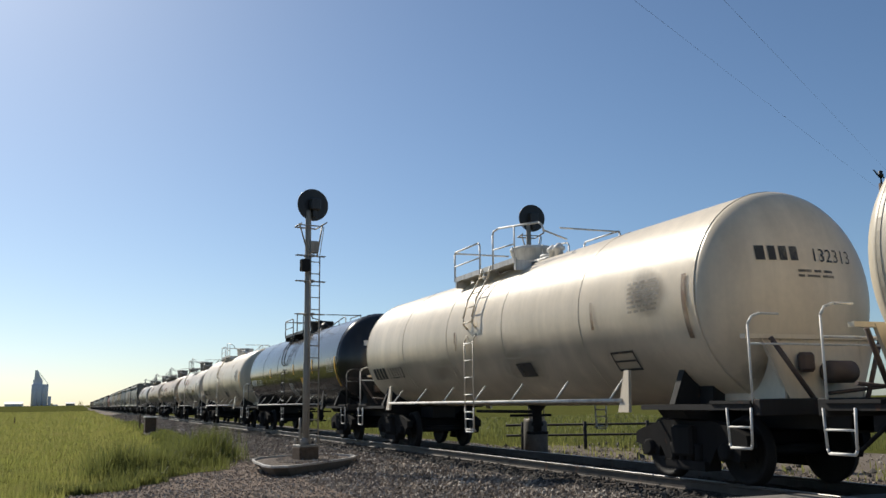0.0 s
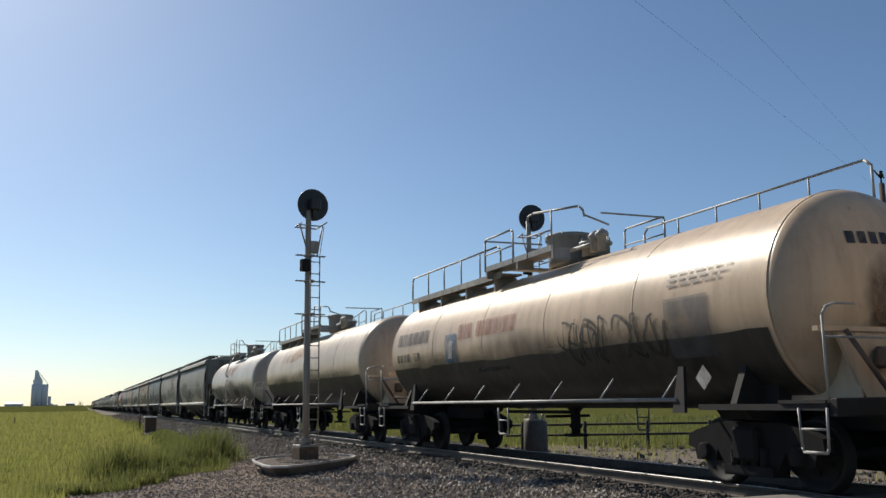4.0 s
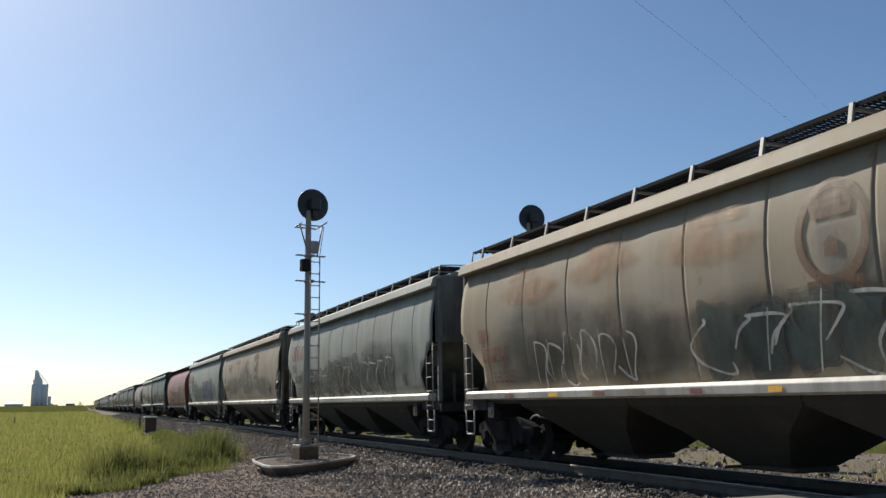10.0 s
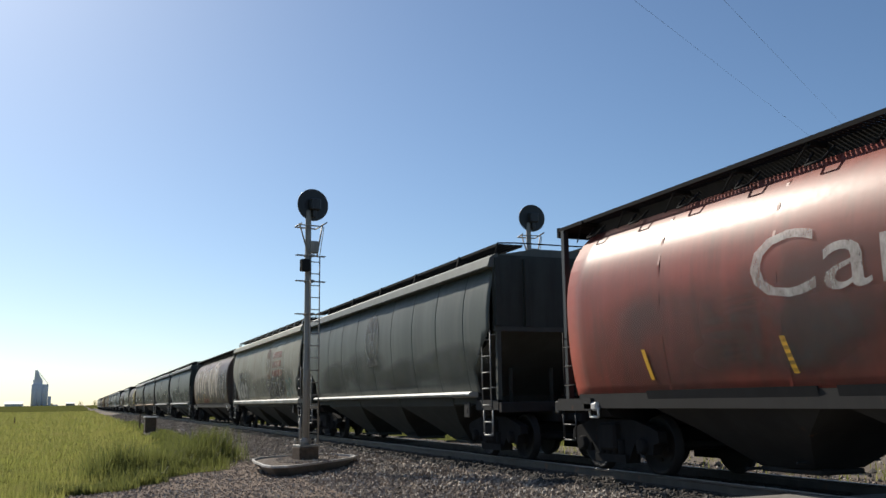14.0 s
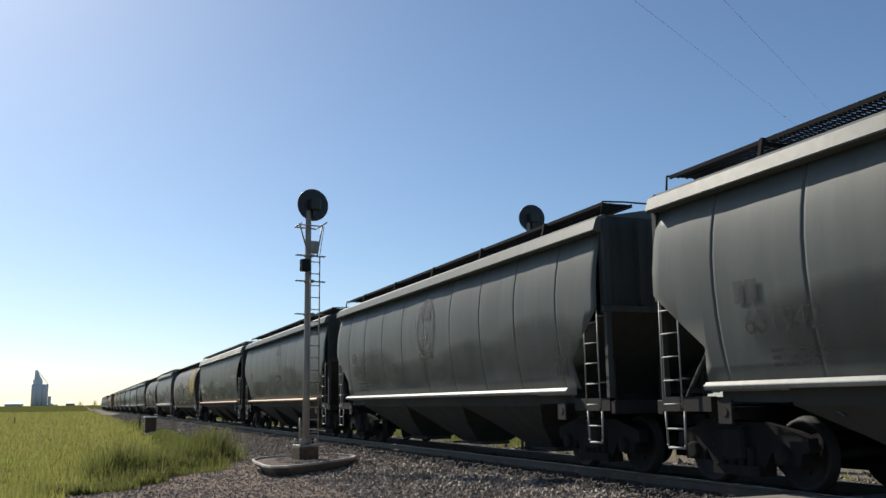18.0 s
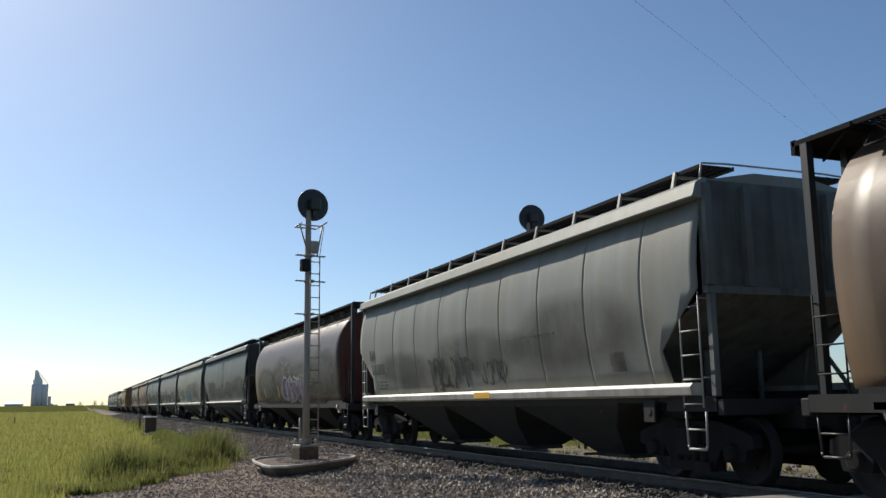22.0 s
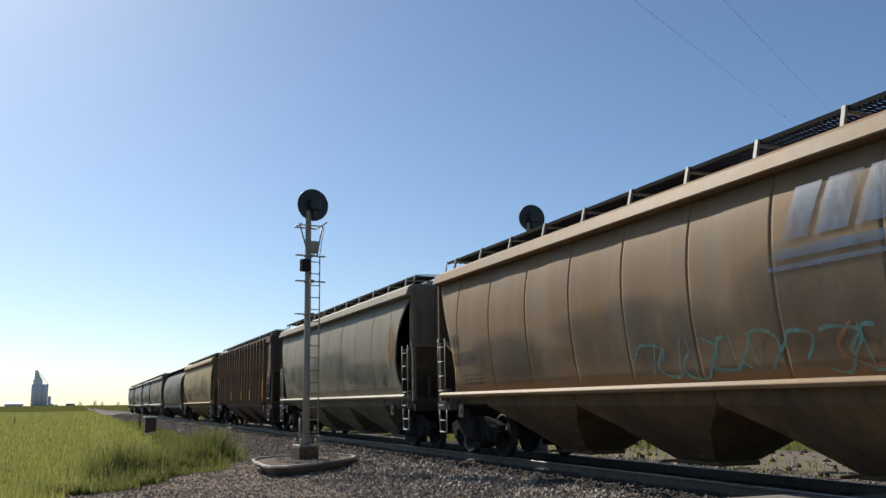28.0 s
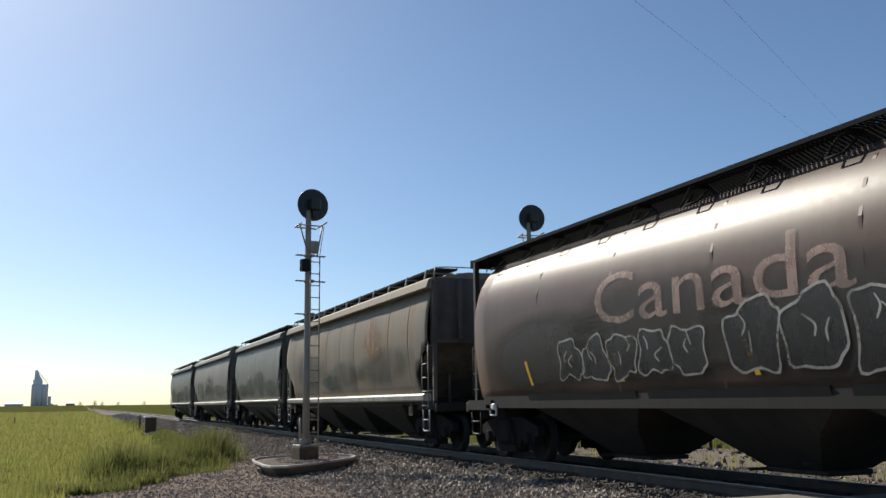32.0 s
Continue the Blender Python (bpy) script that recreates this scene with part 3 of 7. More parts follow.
def hopper(label, body, sill, trim, eave=None, seed=1, ribs=0, bays=3, dark_walk=True, brackets=True, sill_half=H_SILL, sill_foot=1.28, ends=None, ridged=False, bay=None, curved=False, top_end=None, group="covered hoppers"):
    """A slab-sided covered hopper, its middle over the origin, the rail's top at z = 0."""
    car = empty("covered_hopper", label, "freight car", group)
    eave = eave or body
    ends = ends or body
    for s in (-1, 1):
        part("side_sheet", f"side_{seed % 4}_{s}_{curved}_{ribs > 0}", build_side_sheet(seed % 4, s, curved, ribs > 0), body, car)
        if not ribs:
            part("top_chord", f"eave_{s}_{ridged}", lambda bm, q=s: (build_ridged_eave if ridged else build_eave)(bm, q), eave, car)
            part("side_sill", f"sill_{s}_{sill_half}_{sill_foot}", build_side_sill(s, sill_half, sill_foot), sill, car)
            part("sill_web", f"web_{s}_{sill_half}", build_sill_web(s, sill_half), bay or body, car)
        else:
            part("top_chord", f"chord_{s}", lambda bm, q=s: box(bm, min(q * 1.44, q * 1.56), max(q * 1.44, q * 1.56), -H_END, H_END, 3.9, 4.16, 0.01), body, car)
        part("walkway", f"walk_{s}", build_walkway(H_END - 0.15, 0.72, 1.3, 4.43) if s > 0 else build_walkway(H_END - 0.15, -1.3, -0.72, 4.43), DARK if dark_walk else GALV, car, "open steel grating walkway")
        e = pose(0, s * H_END, 0, 0, 0, 0 if s > 0 else 180)
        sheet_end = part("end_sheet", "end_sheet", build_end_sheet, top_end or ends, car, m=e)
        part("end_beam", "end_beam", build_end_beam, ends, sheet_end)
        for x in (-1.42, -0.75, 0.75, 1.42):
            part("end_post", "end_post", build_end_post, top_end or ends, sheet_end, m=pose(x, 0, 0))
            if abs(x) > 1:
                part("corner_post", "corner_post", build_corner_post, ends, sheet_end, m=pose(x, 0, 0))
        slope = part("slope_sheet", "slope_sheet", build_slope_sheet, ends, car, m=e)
        for x in (-0.5, 0.5):
            part("end_strut", "end_strut", build_end_strut, ends, slope, m=pose(x, 0, 0))
        part("brace_rod", "brace_rod", build_end_brace_rod, ends, slope)
        add_platform(car, e)
        part("end_grab_iron", "end_grab", build_end_grab, DARK if not brackets else trim, car, m=e)
        for q in (-1, 1):
            add_ladder(car, "ladder_low", 1.05, 2.62, trim, pose(s * 1.55, q * (H_END - 0.27), 0, 0, 0, 180 if s > 0 else 0))
            part("stirrup", "stirrup", build_stirrup, trim, car, m=pose(s * 1.52, q * (H_END - 0.27), 0))
            part("jacking_plate", "jack_plate", build_end_plate, UNDER, car, m=pose(s * 1.5, q * 6.6, 1.0, 0, 0, 180 if s > 0 else 0))
        for k in range(11) if brackets else (1, 3, 5, 7, 9):
            part("walkway_bracket", "walk_bracket", build_walk_bracket, trim if brackets else DARK, car, m=pose(0, -7.25 + 1.45 * k, 0, 0, 0, 0 if s < 0 else 180))
        for k in range(ribs):
            part("side_post", "rib", build_rib, body, car, m=pose(s * 1.5, -6.8 + 13.9 * k / (ribs - 1), 0, 0, 0, 0 if s < 0 else 180))
    part("roof", "roof", build_roof, body, car)
    part("hatch_trough", "hatches", build_hatch_trough, body, car)
    step = 11.1 / bays
    for k in range(bays):
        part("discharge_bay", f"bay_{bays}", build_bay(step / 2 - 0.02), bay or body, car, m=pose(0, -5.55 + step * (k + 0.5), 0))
    part("brake_wheel", "brake_wheel", build_brake_wheel, DARK, car, m=pose(0.5, H_END + 0.3, 2.4, 0, 0, 180))
    add_trucks(car, (-6.95, 6.95))
    add_couplers(car, 9.05)
    return car


# ---- cylindrical covered hopper ----
C_END = 7.45


def barrel(z):
    """Half width of the cylindrical body at a height."""
    if z > 2.62:
        return 1.56 * max(0.02, 1 - min(1.0, (z - 2.62) / 1.70) ** 2.5) ** 0.47
    return 1.56 * math.sqrt(1 - ((2.62 - z) / 3.1) ** 2)


def build_barrel(bm):
    zs = [1.25, 1.4, 1.6, 1.85, 2.1, 2.35, 2.6, 2.85, 3.1, 3.35, 3.55, 3.75, 3.88, 3.98, 4.07, 4.14, 4.2, 4.25, 4.29]
    ring = [(barrel(z), z) for z in zs] + [(0.0, 4.32)] + [(-barrel(z), z) for z in reversed(zs)]
    cuts = 30
    rows = []
    for k in range(cuts + 1):
        y = -C_END + 2 * C_END * k / cuts
        rows.append([bm.verts.new((x * (1 + 0.006 * noise.noise(Vector((y * 1.3, z, 2)))), y, z)) for x, z in ring])
    n = len(ring)
    for a, b in zip(rows, rows[1:]):
        for i in range(n - 1):
            bm.faces.new((a[i], b[i], b[i + 1], a[i + 1])).smooth = True
        bm.faces.new((a[n - 1], b[n - 1], b[0], a[0]))
    bm.faces.new(rows[0]), bm.faces.new(rows[-1][::-1])
    bmesh.ops.recalc_face_normals(bm, faces=bm.faces[:])


def build_hoop(bm):
    """A welded seam band up one flank of the barrel."""
    zs = [1.3, 1.6, 2.0, 2.6, 3.1, 3.5, 3.8, 4.05]
    for s in (-1,):
        for a, b in zip(zs, zs[1:]):
            plate(bm, [(s * (barrel(a) + 0.001), -0.025, a), (s * (barrel(a) + 0.001), 0.025, a), (s * (barrel(b) + 0.001), 0.025, b), (s * (barrel(b) + 0.001), -0.025, b)], 0.006, (s, 0, 0.2))


def build_c_sill(flip):
    def build(bm):
        prism(bm, [(x * flip, z) for x, z in ((1.2, 1.04), (1.4, 1.04), (1.41, 1.27), (1.2, 1.27))][::flip], -7.4, 7.4)
    return build


def build_c_deck(bm):
    """The roof walk of the cylindrical car: a grated deck on each side, with its edge angle."""
    for k in range(5):
        x = -1.24 + 0.15 * k
        box(bm, x - 0.012, x + 0.012, -8.1, 8.1, 4.33, 4.352)
    for k in range(216):
        y = -8.1 + 0.075 * k
        box(bm, -1.24, -0.6, y - 0.02, y + 0.02, 4.332, 4.346)
    box(bm, -1.28, -1.245, -8.1, 8.1, 4.31, 4.37)


def build_c_stringer(bm):
    """The upright angle that carries the deck on the barrel."""
    box(bm, -0.97, -0.94, -7.45, 7.45, 3.98, 4.326)


def build_c_arm(bm):
    """Raking arms under the deck."""
    box(bm, -1.24, -0.97, -0.025, 0.025, 4.27, 4.328)
    plate(bm, [(-1.24, -0.02, 4.29), (-1.24, 0.02, 4.29), (-0.99, 0.62, 4.1), (-0.99, 0.58, 4.1)], 0.03, (0, 0, 1))


def build_c_loop(bm):
    pipe(bm, [(-1.12, -0.17, 4.2), (-1.3, -0.13, 4.02), (-1.3, 0.13, 4.02), (-1.12, 0.17, 4.2)], 0.018, 5)


def build_c_end(bm):
    """End canopy: the deck that closes the roof walk over the end ladders."""
    box(bm, -1.3, 1.3, -0.15, 0.72, 4.3, 4.36)
    box(bm, -1.3, 1.3, 0.68, 0.74, 4.2, 4.38)


def build_c_post(bm):
    box(bm, -0.05, 0.05, 0.5, 0.6, 1.1, 4.3)


def build_c_slope(bm):
    plate(bm, [(-1.2, 0, 2.0), (1.2, 0, 2.0), (1.1, -2.5, 0.9), (-1.1, -2.5, 0.9)], 0.02, (0, -0.4, 0.9))


def build_c_bolster(bm):
    box(bm, -1.47, -1.36, -0.2, 0.2, 1.0, 1.14, 0.03)
    pipe(bm, [(-1.42, -0.2, 1.06), (-1.42, -0.2, 0.9), (-1.42, 0.05, 0.9), (-1.42, 0.1, 1.06)], 0.02)


RUSTY_TRIM = paint("rust_red_trim", (0.1, 0.065, 0.055), amount=0.4, rust=0.3, rough=0.6)


def barrel_hopper(label, body, end, seed=1, drop=0.0):
    car = empty("cylindrical_hopper", label, "freight car", "covered hoppers")
    part("barrel", "barrel", build_barrel, body, car)
    for s in (-1, 1):
        e = pose(0, s * C_END, 0, 0, 0, 0 if s > 0 else 180)
        canopy = part("end_canopy", "c_end", build_c_end, DARK, car, m=pose(0, 0, drop) @ e)
        for x in (-1.25, -0.62, 0.62, 1.25):
            part("end_post", "c_post", build_c_post, BLACK, canopy, m=pose(x, 0, 0))
        part("end_head", "c_head", lambda bm: prism(bm, [(barrel(z) * 0.985, z) for z in (1.3, 1.7, 2.2, 2.7, 3.2, 3.6, 3.9, 4.1, 4.2)] + [(-barrel(z) * 0.985, z) for z in (4.2, 4.1, 3.9, 3.6, 3.2, 2.7, 2.2, 1.7, 1.3)], 0.002, 0.03), end, car, m=e)
        part("slope_sheet", "c_slope", build_c_slope, end, car, m=e)
        add_platform(car, pose(0, s * (C_END + 0.5), 0, 0, 0, 0 if s > 0 else 180))
        part("side_sill", f"c_sill_{s}", build_c_sill(s), UNDER, car)
        for k in range(12):
            part("deck_arm", "c_arm", build_c_arm, DARK, car, m=pose(0, -7.4 + 14.8 * k / 11, drop, 0, 0, 0 if s < 0 else 180))
        for q in (-1, 1):
            add_ladder(car, "ladder_mid", 1.05, 2.35, UNDER, pose(s * 1.36, q * (C_END + 0.33), 0, 0, 0, 180 if s > 0 else 0))
            part("stirrup", "stirrup", build_stirrup, BLACK, car, m=pose(s * 1.4, q * (C_END + 0.33), 0))
            part("bolster_end", "c_bolster", build_c_bolster, WHITE, car, "white jacking pad", m=pose(0, q * 7.0, 0, 0, 0, 0 if s < 0 else 180))
        for k in range(12):
            part("deck_loop", "c_loop", build_c_loop, DARK, car, m=pose(0, -7.0 + 14.0 * k / 11, drop, 0, 0, 0 if s < 0 else 180))
        for k in range(5):
            part("seam_band", "hoop", build_hoop, body, car, m=pose(0, -4.8 + 2.4 * k, 0, 0, 0, 0 if s < 0 else 180))
        part("walk_stringer", "c_stringer", build_c_stringer, DARK, car, m=pose(0, 0, drop, 0, 0, 0 if s < 0 else 180))
        part("roof_walk", "c_deck", build_c_deck, DARK, car, m=pose(0, 0, drop, 0, 0, 0 if s < 0 else 180))
    for k in range(3):
        part("discharge_bay", "barrel_bay", build_bay(1.7), UNDER, car, m=pose(0, -3.7 + 3.7 * k, 0))
    part("brake_wheel", "brake_wheel", build_brake_wheel, DARK, car, m=pose(0.5, C_END + 0.8, 2.4, 0, 0, 180))
    add_trucks(car, (-6.95, 6.95))
    add_couplers(car, 9.05)
    return car


# ---- tank car ----
T_R, T_Z, T_HALF = 1.53, 2.6, 7.9      # radius, height of the middle line, half length over the heads
T_DOME = 0.62


def round_side(z, r=T_R, c=T_Z):
    return math.sqrt(max(0.01, r ** 2 - min(r, abs(z - c)) ** 2))


def build_shell(r, c):
    def build(bm):
        s = T_HALF - T_DOME
        n = 64
        rings = [[bm.verts.new((r * sin(2 * pi * i / n), y, c + r * cos(2 * pi * i / n))) for i in range(n)] for y in (-s, -s / 3, s / 3, s)]
        for a, b in zip(rings, rings[1:]):
            for i in range(n):
                bm.faces.new((a[i], a[(i + 1) % n], b[(i + 1) % n], b[i])).smooth = True
    return build


def build_head(r, c):
    def build(bm):
        prof = [(r * cos(a), T_DOME * sin(a)) for a in [pi / 2 * k / 12 for k in range(12)]] + [(0.04, T_DOME)]
        lathe(bm, prof, "y", 64, (0, 0, c))
    return build


def build_weld_band(r, c):
    """A thin raised weld round the shell."""
    def build(bm):
        n = 64
        rings = [[bm.verts.new((q * sin(2 * pi * i / n), y, c + q * cos(2 * pi * i / n))) for i in range(n)] for q, y in ((r - 0.002, -0.03), (r + 0.006, -0.022), (r + 0.006, 0.022), (r - 0.002, 0.03))]
        for a, b in zip(rings, rings[1:]):
            for i in range(n):
                bm.faces.new((a[i], a[(i + 1) % n], b[(i + 1) % n], b[i]))
    return build


def build_shell_lower(r, c):
    """The tarred or stained lower part, a skin on the shell."""
    def build(bm):
        n, s = 24, T_HALF - T_DOME - 0.06
        a0, a1 = radians(180 + 17), radians(360 - 17)
        rows = []
        for k in range(41):
            y = -s + 2 * s * k / 40
            d = 0.04 * noise.noise(Vector((y * 0.9, 5, 0))) + 0.02 * noise.noise(Vector((y * 4, 5, 0)))
            rows.append([bm.verts.new(((r + 0.013) * cos(a0 + d + (a1 - a0 - 2 * d) * i / n), y, c + (r + 0.013) * sin(a0 + d + (a1 - a0 - 2 * d) * i / n))) for i in range(n + 1)])
        for a, b in zip(rows, rows[1:]):
            for i in range(n):
                bm.faces.new((a[i], b[i], b[i + 1], a[i + 1])).smooth = True
        bmesh.ops.recalc_face_normals(bm, faces=bm.faces[:])
    return build


def build_bonnet(bm):
    """The valve bonnet: a drum a little wider at its rim, with a hinged flat lid."""
    lathe(bm, [(0.43, 3.85), (0.44, 4.05), (0.47, 4.46), (0.5, 4.47), (0.5, 4.53), (0.46, 4.55), (0.08, 4.57)], "z", 28)
    for k in range(8):
        a = 2 * pi * k / 8
        rod(bm, (0.495 * cos(a), 0.495 * sin(a), 4.42), (0.495 * cos(a), 0.495 * sin(a), 4.55), 0.018)


def build_manway(bm):
    """The hatch beside the bonnet, its bolts and pipe stubs."""
    lathe(bm, [(0.28, 3.95), (0.28, 4.18), (0.33, 4.19), (0.33, 4.24), (0.1, 4.28)], "z", 18, (0.05, -0.95, 0))
    rod(bm, (-0.3, -0.6, 4.12), (-0.3, -1.6, 4.12), 0.045, 8)
    for y in (-1.5, -1.75):
        lathe(bm, [(0.09, 3.95), (0.09, 4.2), (0.13, 4.22), (0.13, 4.27), (0.03, 4.36)], "z", 10, (-0.3, y, 0))
    for k in range(6):
        a = 2 * pi * k / 6
        rod(bm, (0.05 + 0.3 * cos(a), -0.95 + 0.3 * sin(a), 4.15), (0.05 + 0.3 * cos(a), -0.95 + 0.3 * sin(a), 4.3), 0.02, 5)


def build_top_platform(bm):
    """Grated stands on both sides of the bonnet, on brackets."""
    for s in (-1, 1):
        box(bm, min(s * 0.62, s * 1.12), max(s * 0.62, s * 1.12), -1.35, 1.75, 4.0, 4.03)
        box(bm, min(s * 1.1, s * 1.13), max(s * 1.1, s * 1.13), -1.35, 1.75, 3.97, 4.08)
        for y in (-1.3, 0.2, 1.7):
            box(bm, min(s * 0.75, s * 1.12), max(s * 0.75, s * 1.12), y - 0.03, y + 0.03, 3.82, 4.0)
    box(bm, -0.62, 0.62, 1.3, 1.75, 4.02, 4.05)


def build_rail_frame(bm):
    """The square rail on the far side of the ladder's gap."""
    x = -1.12
    pipe(bm, [(x, 1.75, 3.98), (x, 1.75, 4.62), (x, 1.7, 4.68), (x, 0.42, 4.68), (x, 0.36, 4.62), (x, 0.36, 3.98)], 0.022)
    rod(bm, (x, 1.75, 4.34), (x, 0.36, 4.34), 0.017)
    pipe(bm, [(x, 1.75, 4.66), (-0.3, 1.75, 4.66), (0.3, 1.75, 4.66)], 0.02)


def build_rail_loop(bm):
    """The long rail that runs from the ladder's gap and drops back to the shell."""
    x = -1.12
    pipe(bm, [(x, -0.3, 3.98), (x, -0.3, 4.72), (x, -0.36, 4.8), (x, -0.6, 4.82), (x + 0.02, -2.3, 4.62), (x + 0.06, -2.36, 4.55), (x + 0.1, -2.36, 4.42)], 0.022)
    rod(bm, (x + 0.1, -2.36, 4.45), (x + 0.6, -2.36, 4.3), 0.018)
    rod(bm, (x, -0.3, 4.4), (x, -1.3, 4.36), 0.017)
    rod(bm, (x, -1.3, 4.0), (x, -1.3, 4.74), 0.018)


def build_low_ladder_rail(bm):
    """One rail of the ladder that hangs from the shell down past the side rail."""
    pipe(bm, [(-1.5, 0, 2.62), (-1.6, 0, 2.45), (-1.6, 0, 0.62), (-1.57, 0, 0.56)], 0.014)


def build_cradle(bm):
    """The tapering plate that carries the tank's head over the draft sill, and its two braces."""
    plate(bm, [(-1.0, 0.02, 1.98), (1.0, 0.02, 1.98), (0.62, 0.06, 1.15), (-0.62, 0.06, 1.15)], 0.05, (0, -1, 0))
    box(bm, -1.3, 1.3, -0.02, 0.07, 1.94, 2.0)


def build_cradle_side(bm):
    plate(bm, [(0, -0.1, 1.12), (0, 0.05, 1.12), (0, 0.03, 1.95), (0, -0.75, 1.55), (0, -1.2, 1.12)], 0.03, (1, 0, 0))


def build_long_walk(bm):
    """A walkway along the whole top, with its stand."""
    for s in (-1, 1):
        a, b = (1.3, 6.9) if s < 0 else (-6.9, -1.3)
        box(bm, min(s * 0.45, s * 0.95), max(s * 0.45, s * 0.95), a, b, 3.86, 3.9)
        box(bm, min(s * 0.94, s * 0.98), max(s * 0.94, s * 0.98), a, b, 3.8, 3.93)
        for k in range(4):
            y = a + 0.4 + 1.6 * k
            box(bm, min(s * 0.4, s * 0.93), max(s * 0.4, s * 0.93), y - 0.03, y + 0.03, 3.55, 3.858)


def build_long_rail(bm):
    """The near side's rail along the roof walk."""
    x, a, b = -0.96, 1.3, 6.9
    pipe(bm, [(x, a, 3.9), (x, a, 4.4), (x, a + 0.12, 4.5), (x, b - 0.12, 4.5), (x, b, 4.4), (x, b, 3.9)], 0.022)
    for k in range(4):
        y = a + 1.1 + 1.1 * k
        rod(bm, (x, y, 3.9), (x, y, 4.5), 0.018)


def build_tank_ladder(bm):
    """One rail of the ladder that climbs the shell's side to the platform."""
    pipe(bm, [(x, 0, z) for x, z in ((-1.5, 2.7), (-1.6, 2.8), (-1.61, 2.95), (-1.5, 3.35), (-1.22, 3.8), (-1.15, 4.05))], 0.02)


def build_side_rail(bm):
    """The long safety rail at sill height, on struts."""
    rod(bm, (-1.5, -5.45, 1.16), (-1.5, 5.45, 1.16), 0.03, 8)
    for k in range(7):
        y = -5.1 + 10.2 * k / 6
        rod(bm, (-1.5, y, 1.16), (-1.22, y, 1.5), 0.018)


def build_saddle(bm):
    """Bolster saddle under the shell."""
    plate(bm, [(-1.35, -1.5, 1.1), (-1.1, -1.5, 1.7), (-0.9, -1.5, 1.4), (0.9, -1.5, 1.4), (1.1, -1.5, 1.7), (1.35, -1.5, 1.1), (0.6, -1.5, 0.8), (-0.6, -1.5, 0.8)], 0.12, (0, 1, 0))
    box(bm, -0.9, 0.9, -1.6, -1.1, 1.0, 1.35)


def build_end_step(bm):
    box(bm, -1.5, 1.5, -0.45, 0.3, 1.1, 1.14)


def build_step_rail(bm):
    box(bm, -0.06, 0.06, -2.0, 0.3, 1.02, 1.095)


def build_saddle_arm(bm):
    """The bright upright that ties sill and shell beside the truck."""
    plate(bm, [(-1.52, -0.14, 0.98), (-1.52, 0.14, 0.98), (-1.44, 0.06, 1.62), (-1.44, -0.06, 1.62)], 0.05, (1, 0, 0))


def build_end_rail(bm):
    """End handrail: a post at each corner, bent in over the head, and a bar across."""
    for s in (-1, 1):
        pipe(bm, [(s * 1.45, 0.3, 1.1), (s * 1.45, 0.3, 2.1), (s * 1.38, 0.3, 2.2), (s * 1.25, 0.3, 2.24), (s * 0.95, 0.3, 2.24)], 0.017)
    rod(bm, (-1.45, 0.31, 1.85), (1.45, 0.31, 1.85), 0.015)


def build_end_brace(bm):
    """Raking struts, brake cylinder and pipe before the tank's head."""
    for s in (-1, 1):
        rod(bm, (s * 0.95, 0.14, 1.95), (s * 0.45, 0.3, 1.14), 0.035, 6)
    lathe(bm, [(0.1, -0.2), (0.15, -0.18), (0.15, 0.2), (0.06, 0.24)], "x", 14, (-0.1, 0.22, 1.5))
    box(bm, 0.26, 0.5, 0.07, 0.2, 1.5, 1.76, 0.04)
    rod(bm, (-1.1, 0.2, 1.32), (0.1, 0.2, 1.22), 0.025)


def build_valve(bm):
    lathe(bm, [(0.09, 0.5), (0.09, 0.62), (0.13, 0.64), (0.13, 0.7), (0.1, 0.72), (0.1, 0.95), (0.25, 1.12)], "z", 14)
    box(bm, -0.2, 0.2, -0.16, 0.16, 0.46, 0.52, 0.02)
    rod(bm, (-0.5, 0.3, 0.86), (0.5, 0.3, 0.86), 0.03)
    rod(bm, (-0.45, -0.8, 0.95), (-0.45, 2.2, 0.95), 0.035)


